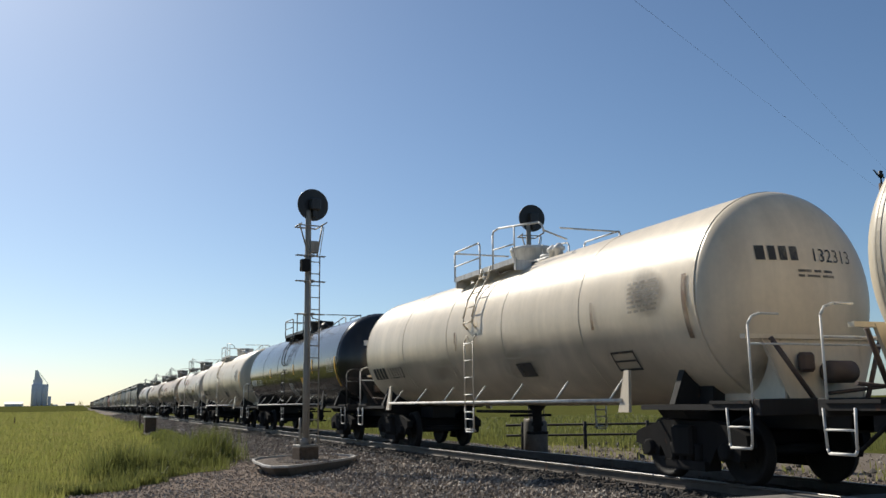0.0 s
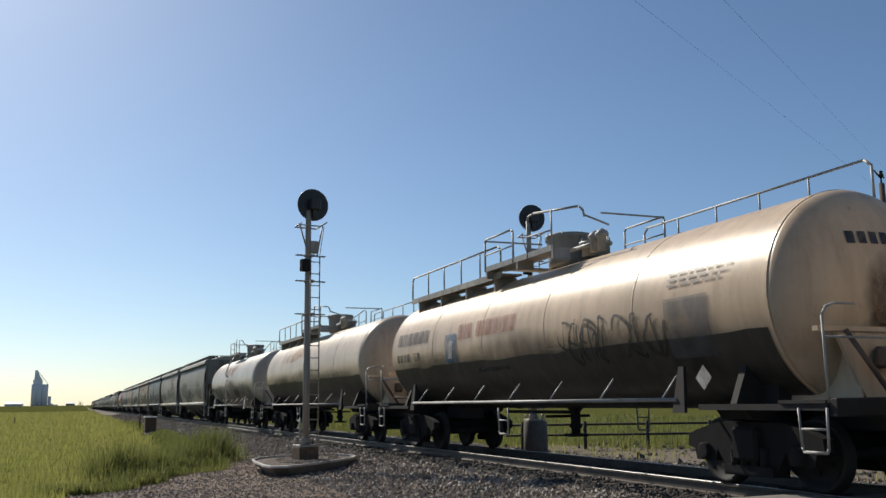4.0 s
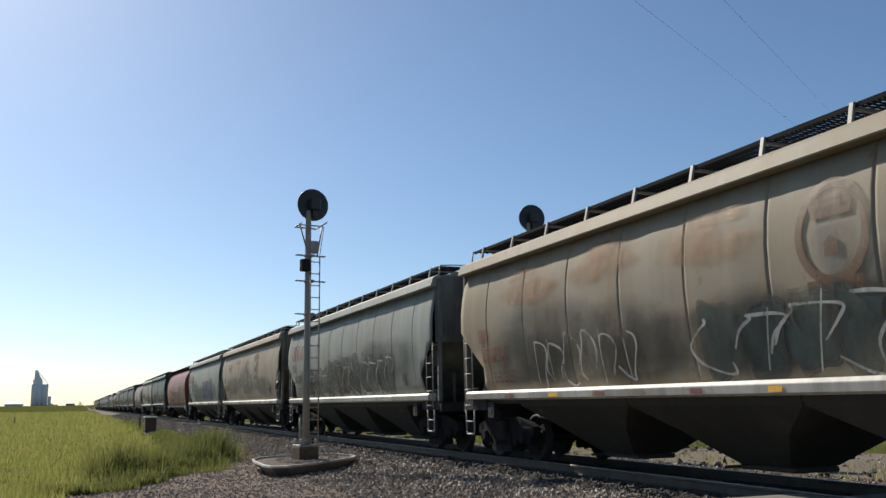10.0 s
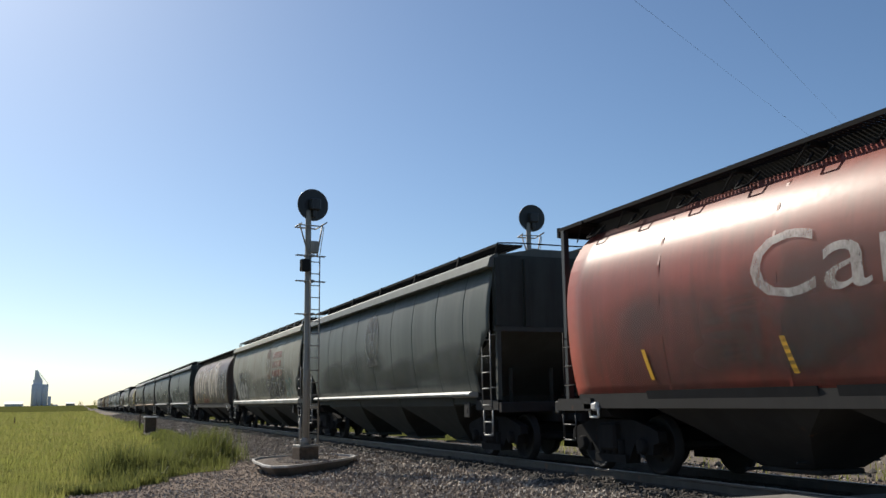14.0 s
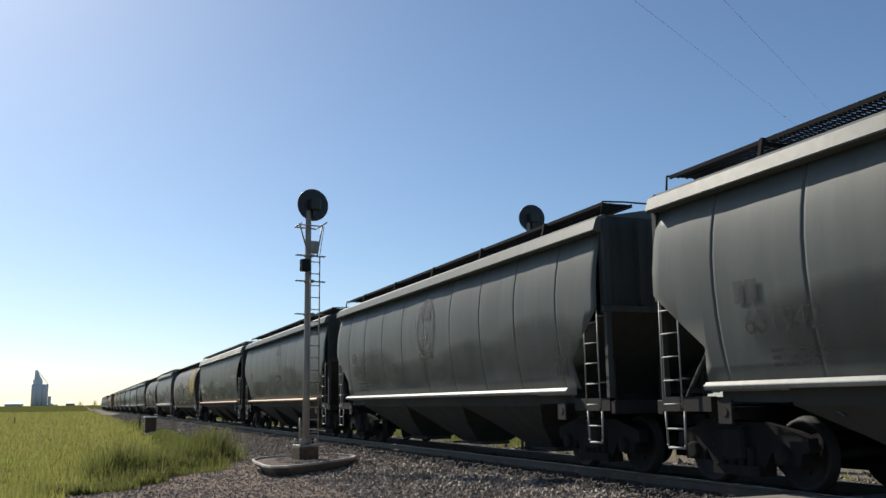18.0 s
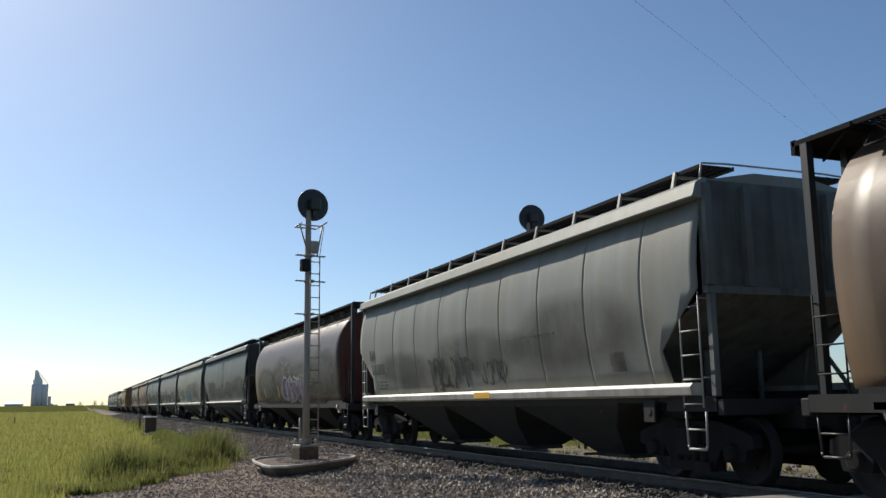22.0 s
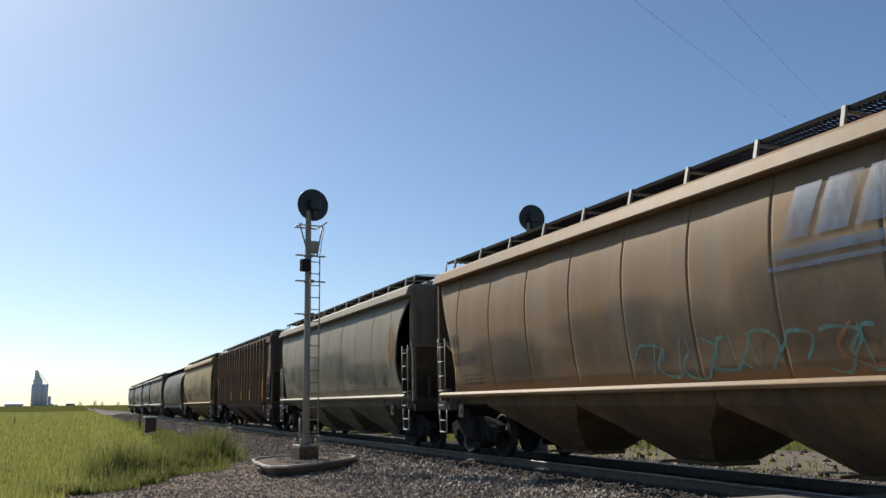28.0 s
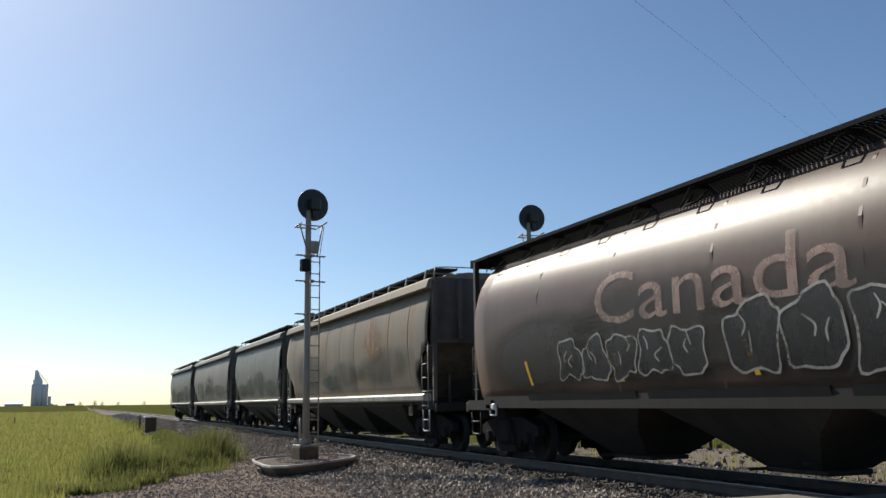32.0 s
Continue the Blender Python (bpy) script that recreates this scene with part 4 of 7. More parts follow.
def tank_car(label, shell, trim, lower=None, long_walk=False, bonnet=None, rail=None, r=T_R, c=T_Z):
    car = empty("tank_car", label, "tank car", "tank cars")
    part("shell", f"shell_{r}", build_shell(r, c), shell, car)
    for y in (-T_HALF + T_DOME, -4.3, -1.4, 1.4, 4.3, T_HALF - T_DOME):
        part("weld_band", f"weld_{r}", build_weld_band(r, c), shell, car, m=pose(0, y, 0))
    if lower:
        part("lower_coating", f"shell_lower_{r}", build_shell_lower(r, c), lower, car, "black lower coating")
    for s in (-1, 1):
        e = pose(0, s * (T_HALF - T_DOME), 0, 0, 0, 0 if s > 0 else 180)
        part("head", f"t_head_{r}", build_head(r, c), shell, car, m=e)
        e = pose(0, s * T_HALF, 0, 0, 0, 0 if s > 0 else 180)
        sooty = UNDER
        step = part("end_step", "end_step", build_end_step, sooty, car, m=e)
        part("end_sill", "end_sill", build_end_sill, sooty, step, m=pose(0, 0.2, 0))
        part("draft_sill", "draft_sill", build_draft_sill, UNDER, step, m=pose(0, 0.6, 0))
        for x in (-1.42, 1.42):
            part("step_rail", "step_rail", build_step_rail, UNDER, step, m=pose(x, 0, 0))
        part("saddle", "saddle", build_saddle, UNDER, car, m=e)
        part("end_handrail", "end_rail", build_end_rail, trim, car, m=e)
        part("end_brace", "end_brace", build_end_brace, RUSTY_TRIM, car, "rust-brown end struts and brake gear", m=e)
        cradle = part("head_cradle", "cradle", build_cradle, UNDER if rail else shell, car, "stained plate under the tank's head", m=e)
        for x in (-0.7, 0.66):
            part("cradle_side", "cradle_side", build_cradle_side, UNDER if rail else shell, cradle, m=pose(x, 0, 0))
        t = pose(0, 0, 0, 0, 0, 0 if s < 0 else 180)
        part("side_rail", "side_rail", build_side_rail, rail or trim, car, m=t)
        part("stirrup", "stirrup", build_stirrup, rail or trim, car, m=pose(s * 1.6, 0, 0.05))
        for q in (-1, 1):
            part("saddle_arm", "saddle_arm", build_saddle_arm, UNDER if long_walk or rail else shell, car, m=pose(0, s * q * 5.5, 0, 0, 0, 0 if s < 0 else 180))
            part("stirrup", "stirrup", build_stirrup, rail or trim, car, m=pose(s * 1.5, q * (T_HALF + 0.1), 0.05))
        if long_walk:
            continue
        lad = part("ladder", "tank_ladder", build_tank_ladder, shell, car, m=t @ pose(0, -0.22, 0))
        part("ladder_rail", "tank_ladder", build_tank_ladder, shell, lad, m=pose(0, 0.44, 0))
        low = part("ladder", "low_ladder", build_low_ladder_rail, shell, car, m=t @ pose(0, -0.22, 0))
        part("ladder_rail", "low_ladder", build_low_ladder_rail, shell, low, m=pose(0, 0.44, 0))
        for k in range(6):
            part("rung", "t_rung", lambda bm: rod(bm, (0, -0.22, 0), (0, 0.22, 0), 0.014), rail or trim, low, m=pose(-1.6, 0.22, 0.6 + 0.36 * k))
        for k in range(5, 9):
            z = 1.2 + 0.33 * k
            x = -1.62 if z < 2.9 else -1.62 + (z - 2.9) * (0.27 if z < 3.35 else 0.42)
            part("rung", "t_rung", lambda bm: rod(bm, (0, -0.22, 0), (0, 0.22, 0), 0.011), shell, lad, m=pose(x, 0.22, z))
    part("bonnet", "bonnet", build_bonnet, bonnet or trim, car)
    part("top_platform", "top_platform", build_top_platform, trim, car)
    part("manway", "manway", build_manway, trim, car)
    frame_m = trim if bonnet is None and rail else rail or trim
    for q in (0, 180):
        part("platform_rail", "rail_frame", build_rail_frame, frame_m, car, m=pose(0, 0, 0, 0, 0, q))
        part("platform_rail", "rail_loop", build_rail_loop, frame_m, car, m=pose(0, 0, 0, 0, 0, q))
    if long_walk:
        part("walkway", "long_walk", build_long_walk, GALV, car)
        for q in (0, 180):
            part("walkway_rail", "long_rail", build_long_rail, rail or trim, car, m=pose(0, 0, 0, 0, 0, q))
    part("outlet_valve", "valve", build_valve, DARK, car)
    part("brake_wheel", "brake_wheel", build_brake_wheel, DARK, car, m=pose(0.6, T_HALF + 0.45, 1.7, 0, 0, 180))
    add_trucks(car, (-6.4, 6.4))
    add_couplers(car, 9.15, UNDER)
    return car

# ---- ground ----
def grass_edge(y):
    """How far the meadow reaches towards the track at y."""
    if y < 24:
        return 3.3 - (24 - y) * 0.5 + 0.25 * sin(y * 1.7) + 0.16 * sin(y * 4.1 + 1)
    return 3.3 + min(1.2, (y - 24) * 0.05) + 0.2 * sin(y * 0.9) + 0.12 * sin(y * 2.3)


def ground_z(x, y):
    d = abs(x - TX)
    if d < 1.55:
        z = -0.2
    elif d < 3.4:
        z = -0.2 - (d - 1.55) / 1.85 * 0.22
    else:
        z = -0.42
    if x < TX and d > 3.4:
        over = grass_edge(max(0.0, y)) - x
        if over > 0:
            z -= min(0.12, over * 0.05)
    if x > TX + 8:
        z -= min(0.35, (x - TX - 8) * 0.03)
    away = math.hypot(x, y)
    if away > 250 and d > 4:
        z += min(4.5, (away - 250) * 0.0042)
    return z + 0.025 * noise.noise(Vector((x * 0.9, y * 0.9, 1))) * (1 if d > 1.6 else 0.2)


def sheet(name, xs, ys, material, lift=0.0, label="", inside=None):
    bm = bmesh.new()
    grid = [[bm.verts.new((x, y, ground_z(x, y) + lift)) for x in xs] for y in ys]
    for a, b in zip(grid, grid[1:]):
        for i in range(len(xs) - 1):
            if inside and not inside((xs[i] + xs[i + 1]) / 2, (a[0].co.y + b[0].co.y) / 2):
                continue
            bm.faces.new((a[i], a[i + 1], b[i + 1], b[i])).smooth = True
    bmesh.ops.delete(bm, geom=[v for v in bm.verts if not v.link_faces], context="VERTS")
    me = bpy.data.meshes.new(name)
    bm.to_mesh(me)
    bm.free()
    me.materials.append(material)
    return tagged(new(name, me), label, kind="structure")


def spread(a, b, n, power=1.0):
    return [a + (b - a) * (k / n) ** power for k in range(n + 1)]


_xs = sorted(set([round(x, 2) for x in spread(-4, 24, 112)] + [-4000, -1500, -600, -250, -100, -50, -25, -12, -8, -6, 28, 34, 45, 70, 120, 250, 600, 1500, 4000]))
_ys = sorted(set([round(y, 2) for y in spread(4, 60, 150)] + [-60, -30, -15, -6, 0] + [round(60 + k * 4) for k in range(1, 40)] + [260, 330, 450, 700, 1100, 1800, 2800, 4500]))
sheet("ground", _xs, _ys, FIELD, label="green prairie meadow running flat to the horizon")
_bx = [TX + d for d in (-8.6, -7.6, -6.6, -6.0, -5.4, -4.8, -4.2, -3.8, -3.4, -3.0, -2.5, -2.0, -1.55, -0.9, 0, 0.9, 1.55, 2.0, 2.5, 3.0, 3.4, 4.0, 5.0)]
sheet("track_bed", _bx, [y for y in _ys if y < 1900], BALLAST, 0.012, "grey crushed stone railway ballast and gravel shoulder",
      inside=lambda x, y: x > TX - 3.4 or x > grass_edge(max(0.0, y)) - 0.2)
sheet("gravel_apron", spread(-3.0, TX - 3.7, 36), [y for y in _ys if 4 < y < 60], SOIL, 0.02, "brown packed soil and gravel beside the ballast", inside=lambda x, y: grass_edge(y) - 0.4 < x < TX - 3.9 + 0.35 * sin(y * 1.1) + 0.2 * sin(y * 2.9))
sheet("dark_track_strip", [TX + d for d in (-1.85, -1.55, -1.2, -0.6, 0, 0.6, 1.2, 1.45)], [y for y in _ys if y < 1900], DARK_BED, 0.018, "oil-darkened ballast under the rails")
_rx = [TX + d for d in spread(5.0, 14, 20)]
sheet("dirt_yard", _rx, [y for y in _ys if -30 < y < 32], DIRT, 0.014, "tan packed dirt road beside the track", inside=lambda x, y: y < 29 - (x - TX - 5) * 0.6 + 1.2 * sin(x * 1.3))


# ---- rails and ties ----
def rail_profile(x):
    half = [(0.068, -0.172), (0.068, -0.16), (0.01, -0.145), (0.01, -0.045), (0.036, -0.036), (0.036, -0.006)]
    return [(x + a, z) for a, z in half] + [(x - a, z) for a, z in reversed(half)]


for s in (-1, 1):
    rail = part("rail", f"rail_{s}", lambda bm: prism(bm, rail_profile(TX + s * 0.753), -40, 1800, 4), RAIL, label="rusty steel rail with a polished running surface")
    tagged(rail, kind="structure")
    part("running_surface", f"rail_top_{s}", lambda bm: prism(bm, [(TX + s * 0.753 + a, z) for a, z in ((-0.034, -0.006), (0.034, -0.006), (0.03, 0.0), (-0.03, 0.0))], -40, 1800, 4), RAIL_TOP, rail)


def build_tie(bm):
    box(bm, -1.3, 1.3, -0.115, 0.115, -0.34, -0.165, 0.012)


sleepers = tagged(new("track_ties"), "dark creosoted timber railway ties", kind="structure")
for k in range(150):
    t = part("tie", "tie", build_tie, TIMBER, sleepers, m=pose(TX + random.uniform(-0.03, 0.03), 4.5 + 0.5 * k, 0, 0, 0, random.uniform(-1, 1)))


def far_ties(bm):
    for k in range(250):
        y = 79.5 + 0.5 * k
        box(bm, TX - 1.3, TX + 1.3, y - 0.115, y + 0.115, -0.3, -0.165)


tagged(part("far_tie_row", "far_ties", far_ties, TIMBER, sleepers), kind="stuff")


# ---- loose stones ----
def stone_field(name, count, region, size, lift, material, seed, label):
    """Many small angular stones in one mesh."""
    rng = np.random.default_rng(seed)
    base = np.array([(1, 0, 0), (-1, 0, 0), (0, 1, 0), (0, -1, 0), (0, 0, 1), (0, 0, -1)], float)
    tri = np.array([(0, 2, 4), (2, 1, 4), (1, 3, 4), (3, 0, 4), (2, 0, 5), (1, 2, 5), (3, 1, 5), (0, 3, 5)])
    p = region(rng, count)
    n = len(p)
    r = size[0] + (size[1] - size[0]) * rng.random(n) ** 2.2
    shape = base[None] * (r[:, None, None] * (0.65 + 0.7 * rng.random((n, 6, 1)))) + rng.normal(0, 0.22, (n, 6, 3)) * r[:, None, None]
    a = rng.random(n) * 6.28
    rot = np.stack([np.stack([np.cos(a), -np.sin(a), 0 * a], -1), np.stack([np.sin(a), np.cos(a), 0 * a], -1), np.stack([0 * a, 0 * a, 1 + 0 * a], -1)], 1)
    tilt = rng.normal(0, 0.5, n)
    rt = np.stack([np.stack([1 + 0 * a, 0 * a, 0 * a], -1), np.stack([0 * a, np.cos(tilt), -np.sin(tilt)], -1), np.stack([0 * a, np.sin(tilt), np.cos(tilt)], -1)], 1)
    v = np.einsum("nij,nkj->nki", rot @ rt, shape)
    z = np.array([ground_z(x, y) for x, y in p]) + r * 0.35 + lift
    v += np.stack([p[:, 0], p[:, 1], z], -1)[:, None]
    me = bpy.data.meshes.new(name)
    me.from_pydata(v.reshape(-1, 3).tolist(), [], (tri[None] + 6 * np.arange(n)[:, None, None]).reshape(-1, 3).tolist())
    me.materials.append(material)
    return tagged(new(name, me), label, "stones", kind="stuff")


def shoulder(rng, n):
    y = 9 + 50 * rng.random(n) ** 1.9
    x = TX - 1.72 - 3.1 * rng.random(n)
    return np.stack([x, y], -1)


def apron(rng, n):
    y = 13 + 40 * rng.random(n) ** 2.0
    x = TX - 3.6 - 6.0 * rng.random(n)
    keep = np.array([a > grass_edge(b) - 0.3 for a, b in zip(x, y)])
    return np.stack([x, y], -1)[keep]


def between(rng, n):
    return np.stack([TX - 1.85 + 3.25 * rng.random(n), 9 + 40 * rng.random(n) ** 1.5], -1)


def beyond(rng, n):
    return np.stack([TX + 1.3 + 3.5 * rng.random(n), 9 + 50 * rng.random(n) ** 1.4], -1)


stone_field("ballast_stones", 60000, shoulder, (0.014, 0.046), 0.012, STONE, 3, "loose grey and brown crushed ballast stones")
stone_field("gravel", 60000, apron, (0.006, 0.026), 0.018, GRAVEL, 4, "small gravel scattered on the brown shoulder")
def along_line(rng, n):
    y = 50 + 130 * rng.random(n)
    x = TX - 1.2 - 4.4 * rng.random(n)
    return np.stack([x, y], -1)


stone_field("far_ballast_stones", 16000, along_line, (0.04, 0.09), 0.0, STONE, 7, "grey crushed stones farther along the track shoulder")
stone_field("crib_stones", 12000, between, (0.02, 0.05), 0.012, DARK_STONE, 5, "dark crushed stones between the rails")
stone_field("far_shoulder_stones", 7000, beyond, (0.02, 0.05), 0.012, STONE, 6, "crushed stones on the far ballast shoulder")


def on_yard(rng, n):
    y = 6 + 24 * rng.random(n)
    return np.stack([TX + 4.5 + 9 * rng.random(n) ** 1.3, y], -1)


stone_field("yard_rubble", 1400, on_yard, (0.012, 0.05), 0.01, STONE, 9, "tan rubble scattered on the dirt beside the track")
stone_field("yard_dark_rubble", 250, on_yard, (0.03, 0.12), 0.01, DARK_STONE, 10, "dark broken rubble scattered on the dirt beside the track")


def in_tub(rng, n):
    a, q = rng.random(n) * 6.28, rng.random(n) ** 0.5
    return np.stack([5.33 + 0.95 * q * np.cos(a), 22.4 + 1.5 * q * np.sin(a) + 0.9 * q * np.cos(a)], -1)


stone_field("tub_gravel", 1100, in_tub, (0.01, 0.03), 0.255, GRAVEL, 8, "brown gravel filling the foundation tub")


# ---- meadow ----
def blade_field(name, count, region, height, material, seed, label, width=0.006):
    """Grass: bent, tapering blades, two faces each."""
    rng = np.random.default_rng(seed)
    p = region(rng, count)
    n = len(p)
    far = np.clip(p[:, 1] / 25, 1, 14)
    tuft = np.array([noise.noise(Vector((x * 0.5, y * 0.5, 3))) for x, y in p])
    hgt = (height[0] + (height[1] - height[0]) * rng.random(n) ** 1.6) * np.clip(1 + 0.9 * tuft, 0.3, 2)
    a = rng.random(n) * 6.28
    lean = hgt * rng.normal(0.25, 0.2, n)
    w = width * far * (0.7 + 0.8 * rng.random(n))
    z0 = np.array([ground_z(x, y) for x, y in p])
    dx, dy = np.cos(a), np.sin(a)
    root = np.stack([p[:, 0], p[:, 1], z0], -1)
    side = np.stack([-dy * w, dx * w, 0 * w], -1)
    mid = root + np.stack([dx * lean * 0.3, dy * lean * 0.3, hgt * 0.55], -1)
    tip = root + np.stack([dx * lean, dy * lean, hgt], -1)
    v = np.stack([root - side, root + side, mid + side * 0.8, mid - side * 0.8, tip], 1)
    base = 5 * np.arange(n)[:, None]
    quads, tris = (base + np.array([0, 1, 2, 3])).tolist(), (base + np.array([3, 2, 4])).tolist()
    me = bpy.data.meshes.new(name)
    me.from_pydata(v.reshape(-1, 3).tolist(), [], quads + tris)
    me.materials.append(material)
    return tagged(new(name, me), label, "grass", kind="stuff")


def meadow(rng, n):
    y = 15 + 300 * rng.random(n) ** 2.6
    x = 5.0 - (8 + y * 0.25) * rng.random(n) ** 0.95
    keep = np.array([a < grass_edge(b) + 0.1 and not by_box(a, b) for a, b in zip(x, y)])
    return np.stack([x, y], -1)[keep]


def by_box(x, y):
    """Bare ground before the trackside box."""
    return 3.7 < x - (y - 58.8) * 0.07 < 4.6 and 53 < y < 59.2


def fringe(rng, n):
    y = 18 + 70 * rng.random(n) ** 1.5
    x = np.array([grass_edge(b) for b in y]) + 0.25 - 1.1 * rng.random(n) ** 0.8
    keep = np.array([not by_box(a, b) for a, b in zip(x, y)])
    return np.stack([x, y], -1)[keep]


def far_meadow(rng, n):
    return np.stack([TX + 6 + 45 * rng.random(n), 24 + 70 * rng.random(n)], -1)


blade_field("meadow_grass", 330000, meadow, (0.06, 0.27), GRASS, 11, "tall yellow-green prairie grass", 0.0045)
blade_field("verge_grass", 30000, fringe, (0.12, 0.34), WEED, 12, "thick dark green grass at the gravel's edge", 0.007)


def clump(rng, n):
    """Bushy tufts where the meadow meets the gravel."""
    c = np.array([(2.4, 23.9), (3.1, 25.4), (3.6, 27.2), (1.7, 22.5), (3.6, 29.4), (2.8, 24.8), (2.2, 25.0), (3.2, 28.0), (1.0, 21.6), (3.5, 31.0)])
    k = rng.integers(0, len(c), n)
    return c[k] + rng.normal(0, 0.24, (n, 2)) * (0.8 + 0.4 * (k % 3))[:, None]


blade_field("verge_tufts", 13000, clump, (0.3, 0.7), WEED, 14, "dark green bushy tufts at the gravel's edge", 0.008)
def far_verge(rng, n):
    """Tall weeds along the edge of the ballast, farther off."""
    y = 62 + 130 * rng.random(n) ** 1.3
    return np.stack([3.9 - 4.5 * rng.random(n) ** 1.8 - (y - 62) * 0.01, y], -1)


blade_field("far_verge_weeds", 5000, far_verge, (0.2, 0.5), GRASS, 16, "tall olive weeds beside the track farther off", 0.006)
blade_field("yard_weeds", 1300, lambda rng, n: np.stack([TX + 4.0 + 3.5 * rng.random(n), 8 + 22 * rng.random(n) ** 0.8], -1)[np.arange(n) % 3 > 0], (0.08, 0.3), GRASS, 15, "sparse weeds beside the far track shoulder", 0.01)
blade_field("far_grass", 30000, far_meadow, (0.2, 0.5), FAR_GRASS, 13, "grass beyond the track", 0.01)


# ---- signal masts ----
def soft_corners(pts, rounds=2):
    for _ in range(rounds):
        pts = [q for a, b in zip(pts, pts[1:] + pts[:1]) for q in ((a[0] * 0.82 + b[0] * 0.18, a[1] * 0.82 + b[1] * 0.18), (a[0] * 0.18 + b[0] * 0.82, a[1] * 0.18 + b[1] * 0.82))]
    return pts


PAD = soft_corners([(-1.5, -3.1), (1.6, 0.3), (0.85, 2.4), (-1.3, 1.1)])


def build_pad(bm):
    """A shallow tub of concrete, its sides raked in, with a thin rim."""
    rings = [[bm.verts.new((x * q, y * q, z)) for x, y in PAD] for q, z in ((0.68, -0.4), (0.94, -0.1), (0.985, -0.05), (0.96, -0.05))]
    n = len(PAD)
    for a, b in zip(rings, rings[1:]):
        for i in range(n):
            bm.faces.new((a[i], a[(i + 1) % n], b[(i + 1) % n], b[i]))
    bm.faces.new(rings[-1])


def build_pad_rim(bm):
    """The tub's thin raised lip."""
    n = len(PAD)
    rings = [[bm.verts.new((x * q, y * q, z)) for x, y in PAD] for q, z in ((0.986, -0.048), (1.0, -0.04), (1.0, 0.0), (0.99, 0.008), (0.965, 0.008), (0.962, -0.048))]
    for a, b in zip(rings, rings[1:] + rings[:1]):
        for i in range(n):
            bm.faces.new((a[i], a[(i + 1) % n], b[(i + 1) % n], b[i]))


PALE_RIM = rough_stuff("pale_rim_concrete", [(0.3, (0.45, 0.432, 0.405)), (0.6, (0.558, 0.54, 0.513)), (0.85, (0.648, 0.63, 0.603))], 14, distance=0.01, bump=0.3)


def build_pad_fill(bm):
    """Gravel heaped a little in the middle of the tub."""
    n = len(PAD)
    rings = [[bm.verts.new((x * q, y * q, z + 0.008 * noise.noise(Vector((x * q * 5, y * q * 5, 2))))) for x, y in PAD] for q, z in ((0.955, -0.04), (0.85, -0.025), (0.6, -0.01), (0.3, 0.0))]
    hub = bm.verts.new((0, 0, 0.005))
    for a, b in zip(rings, rings[1:]):
        for i in range(n):
            bm.faces.new((a[i], a[(i + 1) % n], b[(i + 1) % n], b[i])).smooth = True
    for i in range(n):
        bm.faces.new((rings[-1][i], rings[-1][(i + 1) % n], hub)).smooth = True


def build_mast(bm):
    lathe(bm, [(0.085, 0.1), (0.085, 2.0), (0.075, 2.05), (0.075, 5.84), (0.06, 5.89)], "z", 14)


def build_mast_foot(bm):
    box(bm, -0.24, 0.24, -0.24, 0.24, 0.0, 0.06, 0.01)
    lathe(bm, [(0.13, 0.05), (0.13, 0.14), (0.1, 0.17), (0.1, 0.22)], "z", 12)
    for x in (-0.19, 0.19):
        for y in (-0.19, 0.19):
            rod(bm, (x, y, 0.0), (x, y, 0.2), 0.025)


def build_disc(bm):
    lathe(bm, [(0.405, -0.02), (0.415, -0.01), (0.415, 0.02), (0.1, 0.03)], "y", 36)


def build_lamp_case(bm):
    box(bm, -0.13, 0.13, -0.24, -0.02, -0.16, 0.13, 0.025)
    box(bm, -0.05, 0.05, -0.16, -0.06, -0.34, -0.15, 0.01)


def build_visor(bm):
    lathe(bm, [(0.13, 0.02), (0.14, 0.3), (0.13, 0.3), (0.12, 0.03)], "y", 18)


def build_mast_ladder(bm):
    ladder_bars(bm, 0, -0.12, 0.12, 0.0, 4.7, 0.3, 0.013, "x")


def build_mast_cage(bm):
    """The work platform's hoop under the head, and its raking stays."""
    pipe(bm, [(-0.22, 0.1, 5.78), (-0.26, 0.45, 5.74), (0.32, 0.5, 5.74), (0.44, 0.05, 5.84)], 0.02)
    for x in (-0.22, 0.4):
        rod(bm, (x, 0.25, 5.8), (0.06 + x * 0.35, 0.1, 4.95), 0.02)
        rod(bm, (x * 1.06, 0.2, 5.75), (0.1 + x * 0.45, 0.1, 5.0), 0.009)
    rod(bm, (-0.3, 0.0, 5.72), (0.3, 0.0, 5.72), 0.016)


def build_step_iron(bm):
    box(bm, -0.36, 0.42, -0.05, 0.05, -0.012, 0.012)
    box(bm, -0.11, 0.11, -0.11, 0.11, -0.03, 0.03, 0.01)


def build_case(bm):
    box(bm, -0.11, 0.11, -0.1, 0.1, 0, 0.3, 0.015)
    box(bm, -0.02, 0.02, 0.1, 0.14, 0.1, 0.2)


